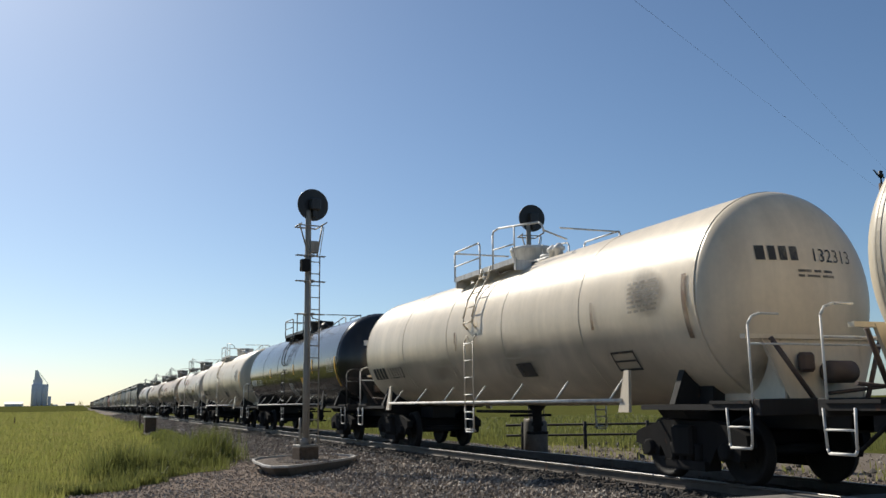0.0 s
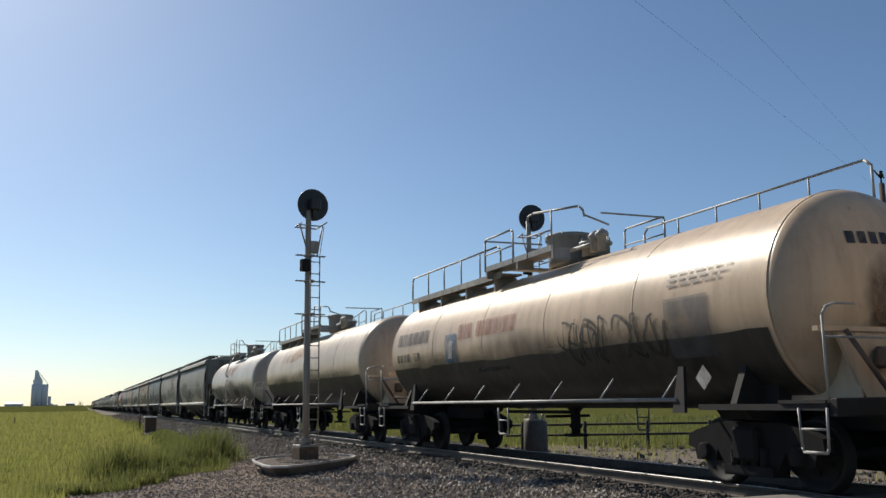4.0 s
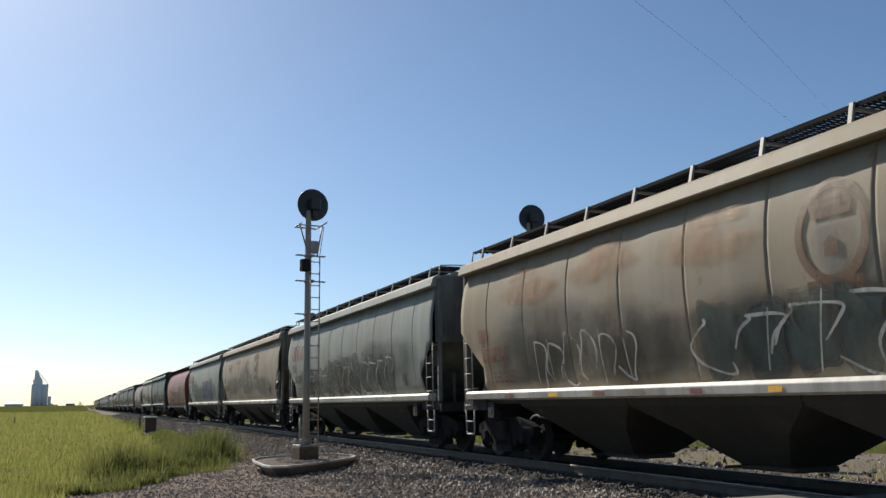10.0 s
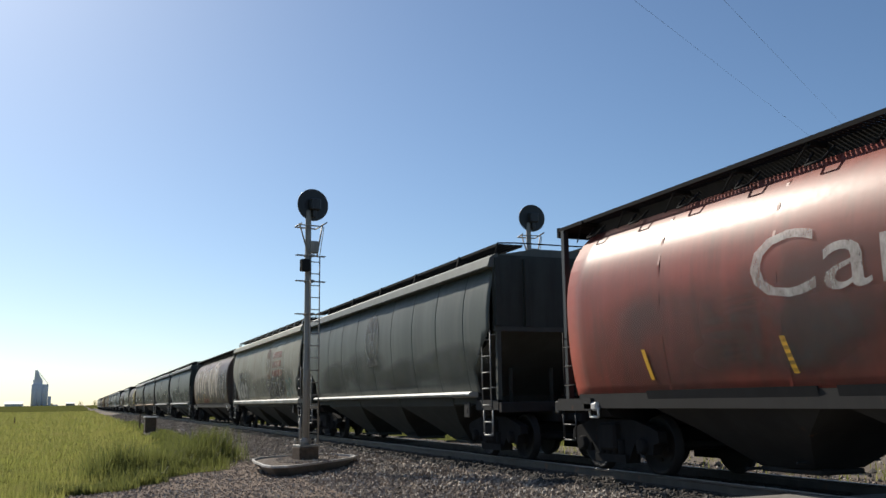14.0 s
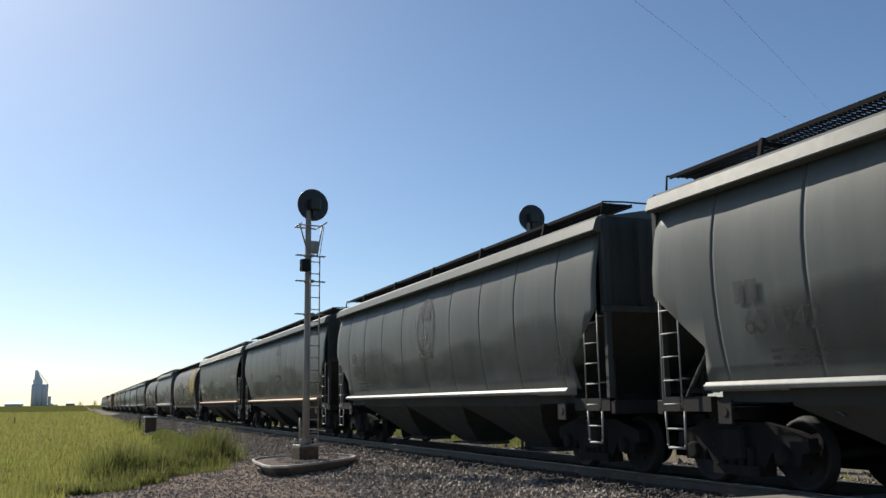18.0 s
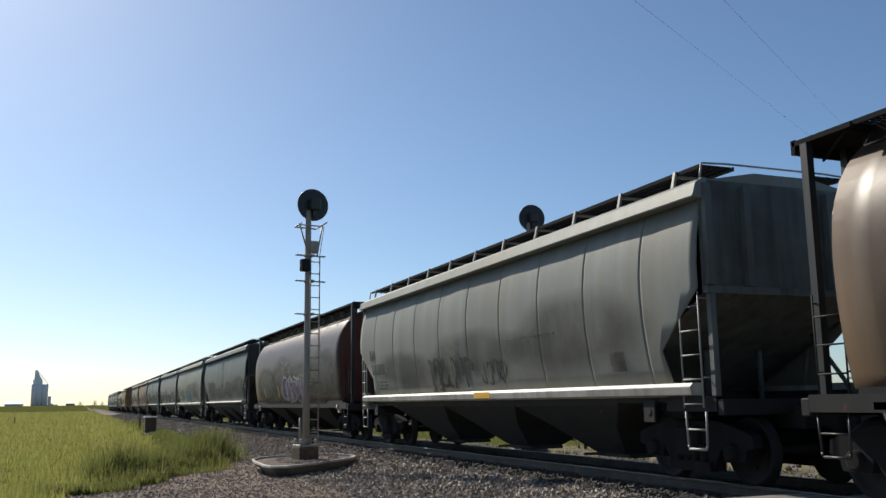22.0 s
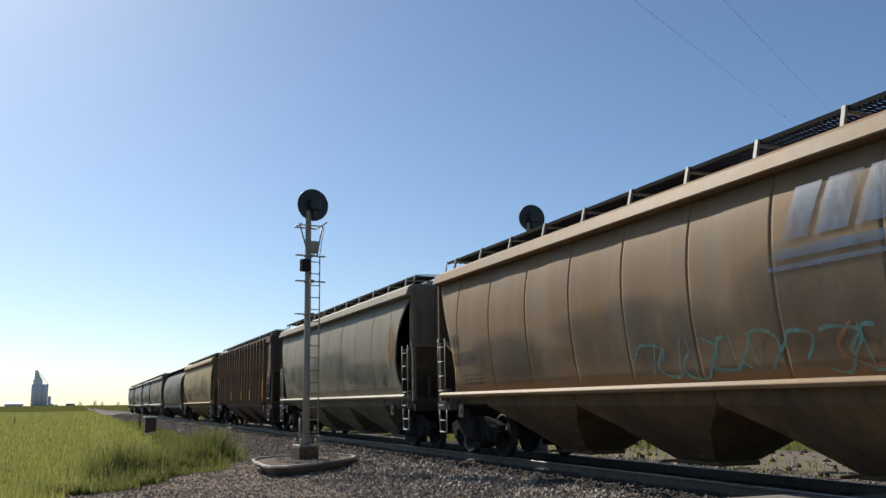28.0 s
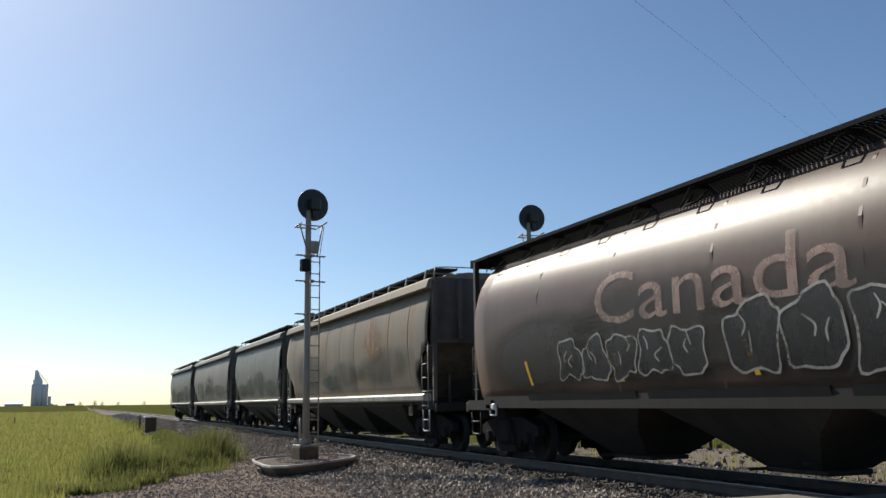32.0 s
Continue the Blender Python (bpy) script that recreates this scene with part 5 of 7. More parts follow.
def signal(x, y, z, turn, label):
    """A mast with its head, ladder, steps and cases."""
    sig = empty("railway_signal", label, "railway signal", "railway signals")
    sig.matrix_basis = pose(x, y, z, 0, 0, turn)
    part("mast", "mast", build_mast, GALV, sig)
    part("mast_foot", "mast_foot", build_mast_foot, GALV, sig)
    head = part("target_disc", "disc", build_disc, BLACK, sig, "round black target board", pose(0.12, 0, 6.04))
    part("lamp_case", "lamp_case", build_lamp_case, BLACK, head)
    part("visor", "visor", build_visor, BLACK, head)
    part("lens", "signal_lens", lambda bm: lathe(bm, [(0.11, 0.03), (0.11, 0.05), (0.05, 0.07)], "y", 16), LENS, head)
    part("ladder", "mast_ladder", build_mast_ladder, GALV, sig, m=pose(0.15, -0.12, 0))
    part("ladder_cage", "mast_cage", build_mast_cage, GALV, sig, m=pose(0, -0.2, -0.26))
    for h in (3.24, 4.07, 4.72):
        part("step_iron", "step_iron", build_step_iron, GALV, sig, m=pose(0.04, 0, h))
    part("relay_case", "case", build_case, DARK, sig, m=pose(-0.12, -0.12, 4.3))
    part("junction_case", "case", build_case, GALV, sig, m=pose(0.13, -0.02, 4.79))
    part("conduit", "conduit", lambda bm: rod(bm, (-0.13, 0.05, 0.05), (-0.13, 0.05, 0.7), 0.03), GALV, sig)
    return sig


SIG_X, SIG_Y, SIG_Z = 5.2, 22.2, -0.12
pad = part("signal_foundation", "pad", build_pad, CONCRETE, None, "raised concrete foundation pad with rounded corners")
pad.matrix_basis = pose(5.3, 22.4, SIG_Z - 0.03)
part("rim", "pad_rim", build_pad_rim, PALE_RIM, pad, "pale concrete rim")
part("gravel_fill", "pad_fill", build_pad_fill, BALLAST, pad)
block_foot = part("mast_block", "mast_block", lambda bm: (box(bm, -0.25, 0.25, -0.25, 0.25, -0.2, 0.26, 0.02)), POLE_WOOD, None, "stained brown block at the foot of the signal mast")
block_foot.matrix_basis = pose(SIG_X, SIG_Y, SIG_Z, 0, 0, 8)
tagged(block_foot, category="foundation")
tagged(pad, category="foundation")
signal(SIG_X, SIG_Y, SIG_Z + 0.26, 8, "galvanised railway signal mast with a black round head and a ladder")
pier = part("signal_pier", "pier", lambda bm: lathe(bm, [(0.36, -0.3), (0.34, 0.97), (0.3, 1.01)], "z", 16), OLD_CONCRETE, None, "round concrete signal pier")
pier.matrix_basis = pose(12.42, 24.0, -0.4)
tagged(pier, category="foundation")
signal(12.38, 24.0, 0.6, -6, "railway signal mast with a black round head beyond the track")
# ---- things along the line and far off ----
def build_cabinet_post(bm):
    box(bm, -0.33, 0.33, -0.3, 0.3, -0.3, 0.88, 0.03)


crate = part("trackside_box", "trackside_box", build_cabinet_post, POLE_WOOD, None, "weathered brown trackside box with a pale lid")
crate.matrix_basis = pose(4.13, 58.8, -0.4, 0, 0, 4)
part("lid", "trackside_lid", lambda bm: box(bm, -0.37, 0.37, -0.34, 0.34, 0.88, 0.95, 0.015), WHITE, crate, "pale lid")
tagged(crate, category="trackside box")


def build_silo(bm):
    lathe(bm, [(3.4, 0), (3.4, 27.4), (3.1, 27.8)], "z", 18)


def elevator():
    ele = empty("grain_elevator", "tall grey concrete grain elevator far across the prairie", "grain elevator")
    for k in range(3):
        for j in range(2):
            part("silo", "elev_silo", build_silo, ELEVATOR, ele, m=pose(-5.6 + 5.6 * k, 5.5 * j, 0))
    part("headhouse", "elev_head", lambda bm: box(bm, -7.6, 2.6, 0, 5, 27.8, 33, 0.2), ELEVATOR, ele)
    part("elevator_tower", "elev_tower", lambda bm: plate(bm, [(-6.6, 0, 33), (2.2, 0, 33), (-1.0, 0, 38), (-3.2, 0, 44), (-6.0, 0, 44)], 4, (0, 1, 0)), ELEVATOR, ele)
    part("spout", "elev_spout", lambda bm: pipe(bm, [(-3.2, 0, 43), (2.5, 0, 36), (8.5, 0, 28)], 0.35), ELEVATOR, ele)
    part("annex", "elev_annex", lambda bm: box(bm, 9.2, 12.6, 0, 8, 0, 14, 0.2), ELEVATOR, ele)
    part("low_annex", "elev_annex_low", lambda bm: box(bm, 12.7, 20, 0, 8, 0, 4.5, 0.2), ELEVATOR, ele)
    ele.matrix_basis = pose(-42.3, 1160, 0.0, 0, 0, 2)
    return ele


elevator()


def shed(x, y, w, d, h, material, label):
    b = empty("shed", label, "shed", "far sheds")
    part("wall", f"shed_{w}_{h}", lambda bm: box(bm, -w / 2, w / 2, -d / 2, d / 2, 0, h), material, b)
    part("roof", f"shed_roof_{w}_{h}", lambda bm: plate(bm, [(-w / 2 - 0.4, -d / 2 - 0.5, h), (w / 2 + 0.4, -d / 2 - 0.5, h), (w / 2 + 0.4, 0, h + d * 0.2), (-w / 2 - 0.4, 0, h + d * 0.2)], 0.2, (0, 0, 1)), WHITE, b)
    b.matrix_basis = pose(x, y, ground_z(x, y) - 0.1)


shed(-62, 1050, 17, 12, 2.2, WHITE, "low white farm shed on the horizon")
shed(-8, 1080, 9, 8, 2.0, GALV, "small grey farm shed on the horizon")


def tree(x, y, h, seed):
    """A small far tree: trunk, limbs, and a crown of leaf clumps."""
    rng = random.Random(seed)
    t = empty("tree", "small dark green tree on the horizon", "tree", "far trees")

    def trunk(bm):
        rod(bm, (0, 0, -0.3), (0.1, 0, h * 0.5), h * 0.04, 6, h * 0.02)
        for k in range(4):
            a = k * 1.6
            rod(bm, (0.05, 0, h * 0.3), (cos(a) * h * 0.25, sin(a) * h * 0.25, h * 0.65), h * 0.018, 5, h * 0.008)

    def crown(bm):
        for k in range(220):
            a, q = rng.uniform(0, 6.28), rng.random() ** 0.5
            z = h * (0.05 + 0.95 * rng.random())
            w = h * 0.55 * q * (1 - 0.7 * abs(z / h - 0.4))
            c = Vector((w * cos(a), w * sin(a), z))
            s = h * rng.uniform(0.04, 0.09)
            vs = [bm.verts.new(c + Vector((rng.uniform(-s, s), rng.uniform(-s, s), rng.uniform(-s, s)))) for _ in range(4)]
            bm.faces.new(vs[:3]), bm.faces.new(vs[1:])
    part("trunk", f"trunk_{seed}", trunk, POLE_WOOD, t)
    part("crown", f"crown_{seed}", crown, GRASS, t)
    t.matrix_basis = pose(x, y, ground_z(x, y) - 0.1)


for k, (x, y, h) in enumerate(((1.5, 760, 4), (14, 900, 4.5), (20, 880, 3.5), (38, 1000, 4), (-24, 980, 3), (70, 1100, 4), (6, 800, 3))):
    tree(x, y, h, 40 + k)


# ---- utility pole and wires beyond the crossing ----
def build_pole(bm):
    lathe(bm, [(0.2, -0.6), (0.17, 6), (0.135, 12.35)], "z", 12)


pole = empty("utility_pole", "tall dark wooden utility pole with an insulator on its top", "utility pole")
part("post", "pole_post", build_pole, POLE_WOOD, pole)
part("pin", "pole_pin", lambda bm: (rod(bm, (0, 0, 12.3), (0, 0, 12.75), 0.05), rod(bm, (0, 0, 12.6), (-0.45, 0, 13.0), 0.04), rod(bm, (0, 0, 12.8), (0.2, 0, 12.65), 0.05)), DARK, pole)
part("insulator", "pole_insul", lambda bm: lathe(bm, [(0.1, 12.7), (0.16, 12.78), (0.09, 12.86), (0.12, 12.94), (0.05, 13.0)], "z", 10), BLACK, pole)
part("bracket", "pole_bracket", lambda bm: box(bm, -0.25, -0.1, -0.08, 0.08, 7.8, 8.1), DARK, pole)
pole.matrix_basis = pose(36.3, 32.4, -0.8)


def wire(points, r, label):
    cu = bpy.data.curves.new("overhead_wire", "CURVE")
    cu.dimensions, cu.bevel_depth = "3D", r
    sp = cu.splines.new("POLY")
    sp.points.add(len(points) - 1)
    for p, co in zip(sp.points, points):
        p.co = (*co, 1)
    ob = new("overhead_wire", cu)
    cu.materials.append(BLACK)
    return tagged(ob, label, "wire", "overhead wires")


def span(a, b, sag, n=24):
    a, b = Vector(a), Vector(b)
    return [a.lerp(b, k / n) - Vector((0, 0, sag * 4 * (k / n) * (1 - k / n))) for k in range(n + 1)]


wire(span((60.1, 51.9, 16.0), (7.2, 13.1, 9.4), 0.0), 0.0025, "thin dark overhead wire")
wire(span((59.5, 51.7, 18.1), (9.2, 12.3, 9.2), 0.0), 0.0025, "thin dark overhead wire")


# ---- level crossing ----
def build_crossing_panel(bm):
    box(bm, -0.62, 0.62, -1.2, 1.2, -0.17, -0.01, 0.02)


for k in range(3):
    p = part("crossing_panel", "crossing_panel", build_crossing_panel, CONCRETE, None, "pale concrete level crossing panel beside the rail")
    p.matrix_basis = pose(TX - 1.45, 8.0 - 2.42 * k, 0)
    tagged(p, category="crossing panel", group="crossing panels")
    p = part("crossing_panel", "crossing_panel_mid", lambda bm: box(bm, -0.6, 0.6, -1.2, 1.2, -0.17, -0.01, 0.02), CONCRETE, None, "pale concrete level crossing panel between the rails")
    p.matrix_basis = pose(TX, 7.5 - 2.42 * k, 0)
    tagged(p, category="crossing panel", group="crossing panels")


# ---- fence beyond the track ----
def fence():
    f = empty("rail_fence", "low dark steel rail fence beside the dirt road", "fence")
    for k in range(8):
        part("post", "fence_post", lambda bm: rod(bm, (0, 0, -0.9), (0, 0, 0.5), 0.06, 8), UNDER, f, m=pose(13.5 + 1.9 * k, 27.0 - 0.74 * k, 0))
    for z in (0.07, 0.4):
        part("rail", f"fence_rail_{z}", lambda bm: rod(bm, (13.0, 27.2, z), (28.0, 21.35, z), 0.04, 6), UNDER, f)


fence()


# ---- posts in the meadow ----
for x, y, h in ((-6.0, 104, 0.75), (-10.4, 240, 1.1), (3.7, 61.9, 1.1)):
    p = part("field_post", f"field_post_{h}", lambda bm: rod(bm, (0, 0, -0.3), (0.02, 0, h), 0.06, 8, 0.05), POLE_WOOD, None, "short weathered wooden post standing in the grass")
    p.matrix_basis = pose(x, y, ground_z(x, y))
    tagged(p, category="post", group="field posts")
# ---- the train ----
CARS = []          # (car, y of its middle at the start)


def stretch(car, q):
    """Lengthens or shortens a car's body; trucks, couplers and round fittings keep their shape."""
    car.scale = (1, q, 1)
    for child in car.children:
        if child.name.split(".")[0] in ("truck", "body_bolster", "coupler", "brake_wheel", "bonnet", "manway", "outlet_valve"):
            child.scale = (1, 1 / q, 1)


def add(car, far_end, half):
    CARS.append((car, far_end - half))
    return car


def tone(name, c, seed, **kw):
    return paint(name, c, seed=seed, **kw)


SILL_W = paint("sill_white", (0.5, 0.48, 0.44), amount=0.5, rust=0.3, rough=0.5, seed=2)
SILL_Y = paint("sill_ochre", (0.36, 0.21, 0.085), amount=0.4, rust=0.2, rough=0.5, seed=3)
SILL_G = paint("sill_grey", (0.3, 0.31, 0.3), amount=0.4, rust=0.2, rough=0.5, seed=4)
TRIM_G = paint("trim_grey", (0.32, 0.32, 0.31), amount=0.4, rust=0.15, rough=0.5)

PALE_STEEL = paint("dull_pale_steel", (0.36, 0.36, 0.35), amount=0.3, rust=0.05, rough=0.55)
WHITE_T = dict(amount=0.3, rust=0.02, rough=0.36, spec=0.35, relief=0.02, streak=0.2, grime=(0.36, 0.31, 0.23))
TAN_T = dict(amount=0.35, rust=0.3, rough=0.36, spec=0.35, relief=0.02, streak=0.4, grime=(0.2, 0.145, 0.095))

# tank cars, front of the train first
add(tank_car("cream white tank car with white fittings", tone("tank_cream", (0.64, 0.56, 0.43), 1, **WHITE_T), WHITE), 7.2, 7.8)
add(tank_car("clean white tank car with grey soot on its flank", tone("tank_white", (0.7, 0.6, 0.46), 2, **WHITE_T), WHITE), 25.65, 7.8)
add(tank_car("glossy black tank car with yellow reflective strips", tone("tank_black", (0.018, 0.019, 0.021), 3, amount=0.15, rust=0.0, rough=0.17, spec=0.5, relief=0.015, streak=0.15, grime=(0.03, 0.03, 0.03)), BLACK, rail=PALE_STEEL), 44.77, 7.8)
add(tank_car("clean white tank car with an orange strip by its end", tone("tank_white_again", (0.7, 0.6, 0.46), 5, **WHITE_T), WHITE), 63.75, 7.8)
add(tank_car("white tank car stained with rust and sprayed scrawls", tone("tank_dirty_white", (0.64, 0.56, 0.45), 6, amount=0.4, rust=0.35, rough=0.36, spec=0.35, relief=0.02, streak=0.3, grime=(0.28, 0.2, 0.13)), TRIM_G, r=1.42, c=2.45), 82.4, 8.2)
TAR = tone("tank_tar", (0.02, 0.019, 0.018), 7, amount=0.4, rust=0.1, rough=0.4, relief=0.03)
add(tank_car("tan tank car with a black lower half and long roof walkway", tone("tank_tan", (0.56, 0.42, 0.29), 8, **TAN_T), TRIM_G, TAR, True, r=1.42, c=2.45), 100.15, 8.2)
add(tank_car("tan tank car with a dark lower half and handrail", tone("tank_tan_pale", (0.52, 0.42, 0.31), 9, **TAN_T), TRIM_G, TAR, True, r=1.42, c=2.45), 118.0, 8.2)
add(tank_car("pale grey tank car with dirty flanks", tone("tank_pale", (0.46, 0.42, 0.36), 10, **TAN_T), TRIM_G, r=1.42, c=2.45), 136.2, 8.0)

BEIGE = dict(amount=0.5, rust=0.2, spec=0.16, rough=0.55, relief=0.06, streak=0.55, grime=(0.2, 0.17, 0.13))
GREY = dict(amount=0.35, rust=0.04, spec=0.16, rough=0.5, relief=0.06, streak=0.45, grime=(0.13, 0.13, 0.125))
RUSTY = dict(amount=0.55, rust=0.5, spec=0.16, rough=0.6, streak=0.6, grime=(0.25, 0.18, 0.11))
HOPPERS = {
    8: ("pale grey covered hopper with sooty flanks", (0.44, 0.42, 0.38), BEIGE, 153.65, SILL_W),
    9: ("beige covered hopper with a faded round emblem", (0.5, 0.47, 0.42), BEIGE, 171.95, SILL_W),
    10: ("blue-grey covered hopper with sprayed white outlines", (0.26, 0.275, 0.285), GREY, 188.95, SILL_G),
    11: ("rust-stained beige covered hopper", (0.45, 0.405, 0.32), RUSTY, 207.4, SILL_W),
    12: ("light grey covered hopper with sprayed letters low down", (0.46, 0.46, 0.43), BEIGE, 225.1, SILL_W),
    13: ("rusty beige covered hopper with a round emblem", (0.54, 0.49, 0.4), RUSTY, 243.0, SILL_W),
    14: ("pale grey covered hopper with blue and orange graffiti", (0.5, 0.5, 0.46), BEIGE, 260.45, SILL_W),
    16: ("dark green-grey covered hopper", (0.2, 0.215, 0.205), GREY, 296.8, SILL_G),
    17: ("beige covered hopper with a round emblem and black graffiti", (0.5, 0.46, 0.38), BEIGE, 314.74, SILL_W),
    19: ("dark grey covered hopper with a weathered flank", (0.235, 0.25, 0.25), GREY, 350.9, SILL_G),
    20: ("dark grey covered hopper with a round emblem", (0.22, 0.235, 0.235), GREY, 368.4, SILL_G),
    21: ("grey covered hopper with an ochre-edged side sill", (0.21, 0.225, 0.225), GREY, 386.0, SILL_Y),
    22: ("dark green covered hopper with an orange side sill", (0.2, 0.2, 0.17), GREY, 405.32, SILL_Y),
    24: ("grey covered hopper with yellow sill marks", (0.38, 0.39, 0.37), BEIGE, 442.35, SILL_W),
    26: ("grey-green covered hopper with a clean flank", (0.25, 0.27, 0.265), GREY, 477.65, SILL_W),
    27: ("grey covered hopper with turquoise graffiti", (0.42, 0.43, 0.39), BEIGE, 496.2, SILL_W),
    28: ("light grey covered hopper with faint graffiti", (0.42, 0.42, 0.41), GREY, 513.6, SILL_W),
    29: ("dark grey covered hopper", (0.3, 0.32, 0.32), GREY, 531.6, SILL_G),
    30: ("orange-tan covered hopper with a faded blue emblem", (0.4, 0.245, 0.118), BEIGE, 549.88, SILL_W),
    31: ("grey-green covered hopper with rust at its end", (0.42, 0.375, 0.285), BEIGE, 567.8, SILL_W),
    32: ("rusty brown covered hopper with upright side posts", (0.185, 0.107, 0.085), RUSTY, 586.0, SILL_G),
    33: ("mustard yellow covered hopper with loose graffiti", (0.6, 0.42, 0.17), BEIGE, 604.9, SILL_Y),
    35: ("brown-grey covered hopper with rust blotches", (0.36, 0.33, 0.28), RUSTY, 642.1, SILL_W),
    36: ("short pale grey covered hopper", (0.42, 0.41, 0.39), GREY, 655.1, SILL_W),
    37: ("pale grey covered hopper with soot", (0.42, 0.41, 0.38), BEIGE, 673.6, SILL_W),
    38: ("grey covered hopper at the end of the train", (0.34, 0.34, 0.33), GREY, 692.0, SILL_W),
}
BARRELS = {
    15: ("red cylindrical grain hopper with white lettering", (0.26, 0.05, 0.032), (0.2, 0.02, 0.018), 278.78),
    18: ("brown-black cylindrical hopper covered in white graffiti", (0.1, 0.056, 0.043), (0.06, 0.018, 0.018), 332.79),
    23: ("brown cylindrical hopper with a faded yellow patch", (0.1, 0.066, 0.04), (0.03, 0.018, 0.015), 423.95),
    25: ("dark brown cylindrical hopper with purple graffiti", (0.07, 0.043, 0.031), (0.1, 0.016, 0.015), 460.1),
    34: ("dark brown cylindrical hopper with pale lettering", (0.095, 0.057, 0.043), (0.09, 0.018, 0.018), 623.29),
}
LENGTH = {36: 0.72, 22: 1.09, 18: 1.05, 23: 1.05, 34: 1.05}      # cars of another length
for k in range(4):
    stretch(CARS[k][0], 1.1 if k == 2 else 1.05)
BY_NUMBER = {k: c for k, (c, _) in enumerate(CARS)}
for k in sorted(set(HOPPERS) | set(BARRELS)):
    if k in HOPPERS:
        label, c, kw, end, sill = HOPPERS[k]
        half = 6.9 if k in (10, 16, 19, 20, 21, 26, 29) else 7.18 if k == 22 else H_SILL
        c = tuple((0.49 if kw is GREY else 0.6) * v for v in c)
        if kw is GREY:
            c = (c[0] * 0.95, c[1], c[2] * 0.95)
        elif k in (8, 9, 12, 14, 17, 24, 27):
            c = (c[0] * 0.93, c[1], c[2] * 1.0)
        # Bays and sill webs take darkened copies of this paint, as shade under the sill.
        body_m = tone(f"hopper_paint_{k}", c, k, **kw)
        # Car ends: shade put into darker copies of the body paint, black on 22.
        car = hopper(label, body_m, body_m if k in (30, 31, 32, 33) else sill, TRIM_G, sill_half=half, sill_foot=1.28 if kw is GREY or k in (30, 31, 33) else 1.215, bay=tone(f"shaded_bay_{k}", tuple((1.0 if k == 32 else 0.6 if k in (30, 31, 33) else 0.2 if k == 22 else 0.36 if kw is GREY else 0.14) * v for v in c), k + 50, amount=0.6, rust=0.1, rough=0.8, streak=0.6, grime=(0.026, 0.024, 0.022)), curved=k in (22, 30, 31), top_end=tone(f"shaded_top_end_{k}", tuple(0.62 * v for v in c), k + 60, amount=0.5, rust=0.05, rough=0.7, streak=0.6, spec=0.15, grime=(0.03, 0.03, 0.028)) if kw is GREY and k != 22 else None, ends=BLACK if k == 22 else tone(f"shaded_hopper_end_{k}", tuple(0.7 * v for v in c), k + 80, amount=0.8, rust=0.15, rough=0.8, streak=0.7, grime=(0.05, 0.046, 0.042)), ridged=k == 22, eave=tone("pale_folded_eave", (0.38, 0.365, 0.32), 3, amount=0.4, rust=0.1) if k == 22 else None, seed=k, ribs=18 if k == 32 else 0, brackets=(kw is not GREY or k == 22) or k == 32)
        if k in LENGTH:
            stretch(car, LENGTH[k])
            half *= LENGTH[k]
        BY_NUMBER[k] = add(car, end, half)
    else:
        label, c, e, end = BARRELS[k]
        BY_NUMBER[k] = add(barrel_hopper(label, tone(f"barrel_paint_{k}", c, k, amount=0.4, rust=0.12, rough=0.43, streak=0.35, spec=0.33, relief=0.03, grime=(0.05, 0.034, 0.024)), tone(f"barrel_end_{k}", e, k, amount=0.5, rust=0.2, rough=0.5), k, 0.0 if k == 25 else -0.1), end, C_END)
        if k in LENGTH:
            stretch(BY_NUMBER[k], LENGTH[k])

# ---- markings, stains and sprayed pictures on the cars ----
INK = film("black_marking", (0.02, 0.02, 0.022), 0.92, low=0.6)
INK_WORN = film("worn_black_marking", (0.035, 0.035, 0.038), 0.8)
CHALK = film("white_marking", (0.72, 0.72, 0.7), 0.9, low=0.55)
CHALK_WORN = film("worn_white_marking", (0.62, 0.6, 0.56), 0.62)
RED_INK = film("faded_red_marking", (0.27, 0.085, 0.06), 0.66, low=0.5)
BLUE_INK = film("faded_blue_marking", (0.05, 0.12, 0.22), 0.72)
AMBER = film("amber_reflector", (0.75, 0.4, 0.02), 1.0, low=0.95)
RUST_INK = film("orange_rust_stain", (0.33, 0.16, 0.055), 0.62, 1.6, low=0.0)
SOOT = film("soot_stain", (0.05, 0.047, 0.042), 0.7, 1.2, low=0.1)
BROWN = film("brown_spill", (0.13, 0.065, 0.03), 0.85, 1.5, low=0.15)
TAR_SPILL = film("black_spill", (0.016, 0.013, 0.012), 0.95, 1.2, low=0.35)
TEAL = film("turquoise_spray", (0.09, 0.25, 0.24), 0.75, low=0.4)
CYAN = film("light_blue_spray", (0.08, 0.28, 0.38), 0.75, low=0.4)
BLUE = film("blue_spray", (0.03, 0.09, 0.22), 0.85, low=0.4)
ORANGE = film("orange_spray", (0.3, 0.11, 0.045), 0.7, low=0.35)
PURPLE = film("purple_spray", (0.11, 0.05, 0.15), 0.75, low=0.4)
YELLOW_S = film("yellow_spray", (0.36, 0.27, 0.06), 0.85, 0.8, low=0.5)
MAROON = film("maroon_spray", (0.17, 0.03, 0.03), 0.8, low=0.4)
SHIELD = film("pale_shield", (0.2, 0.2, 0.2), 0.3)
GREY_S = film("grey_emblem", (0.11, 0.11, 0.115), 0.6)


SHIFT = {k: -0.8 for k in (10, 16, 19, 20, 21, 26, 29)}     # cars with a short side sill


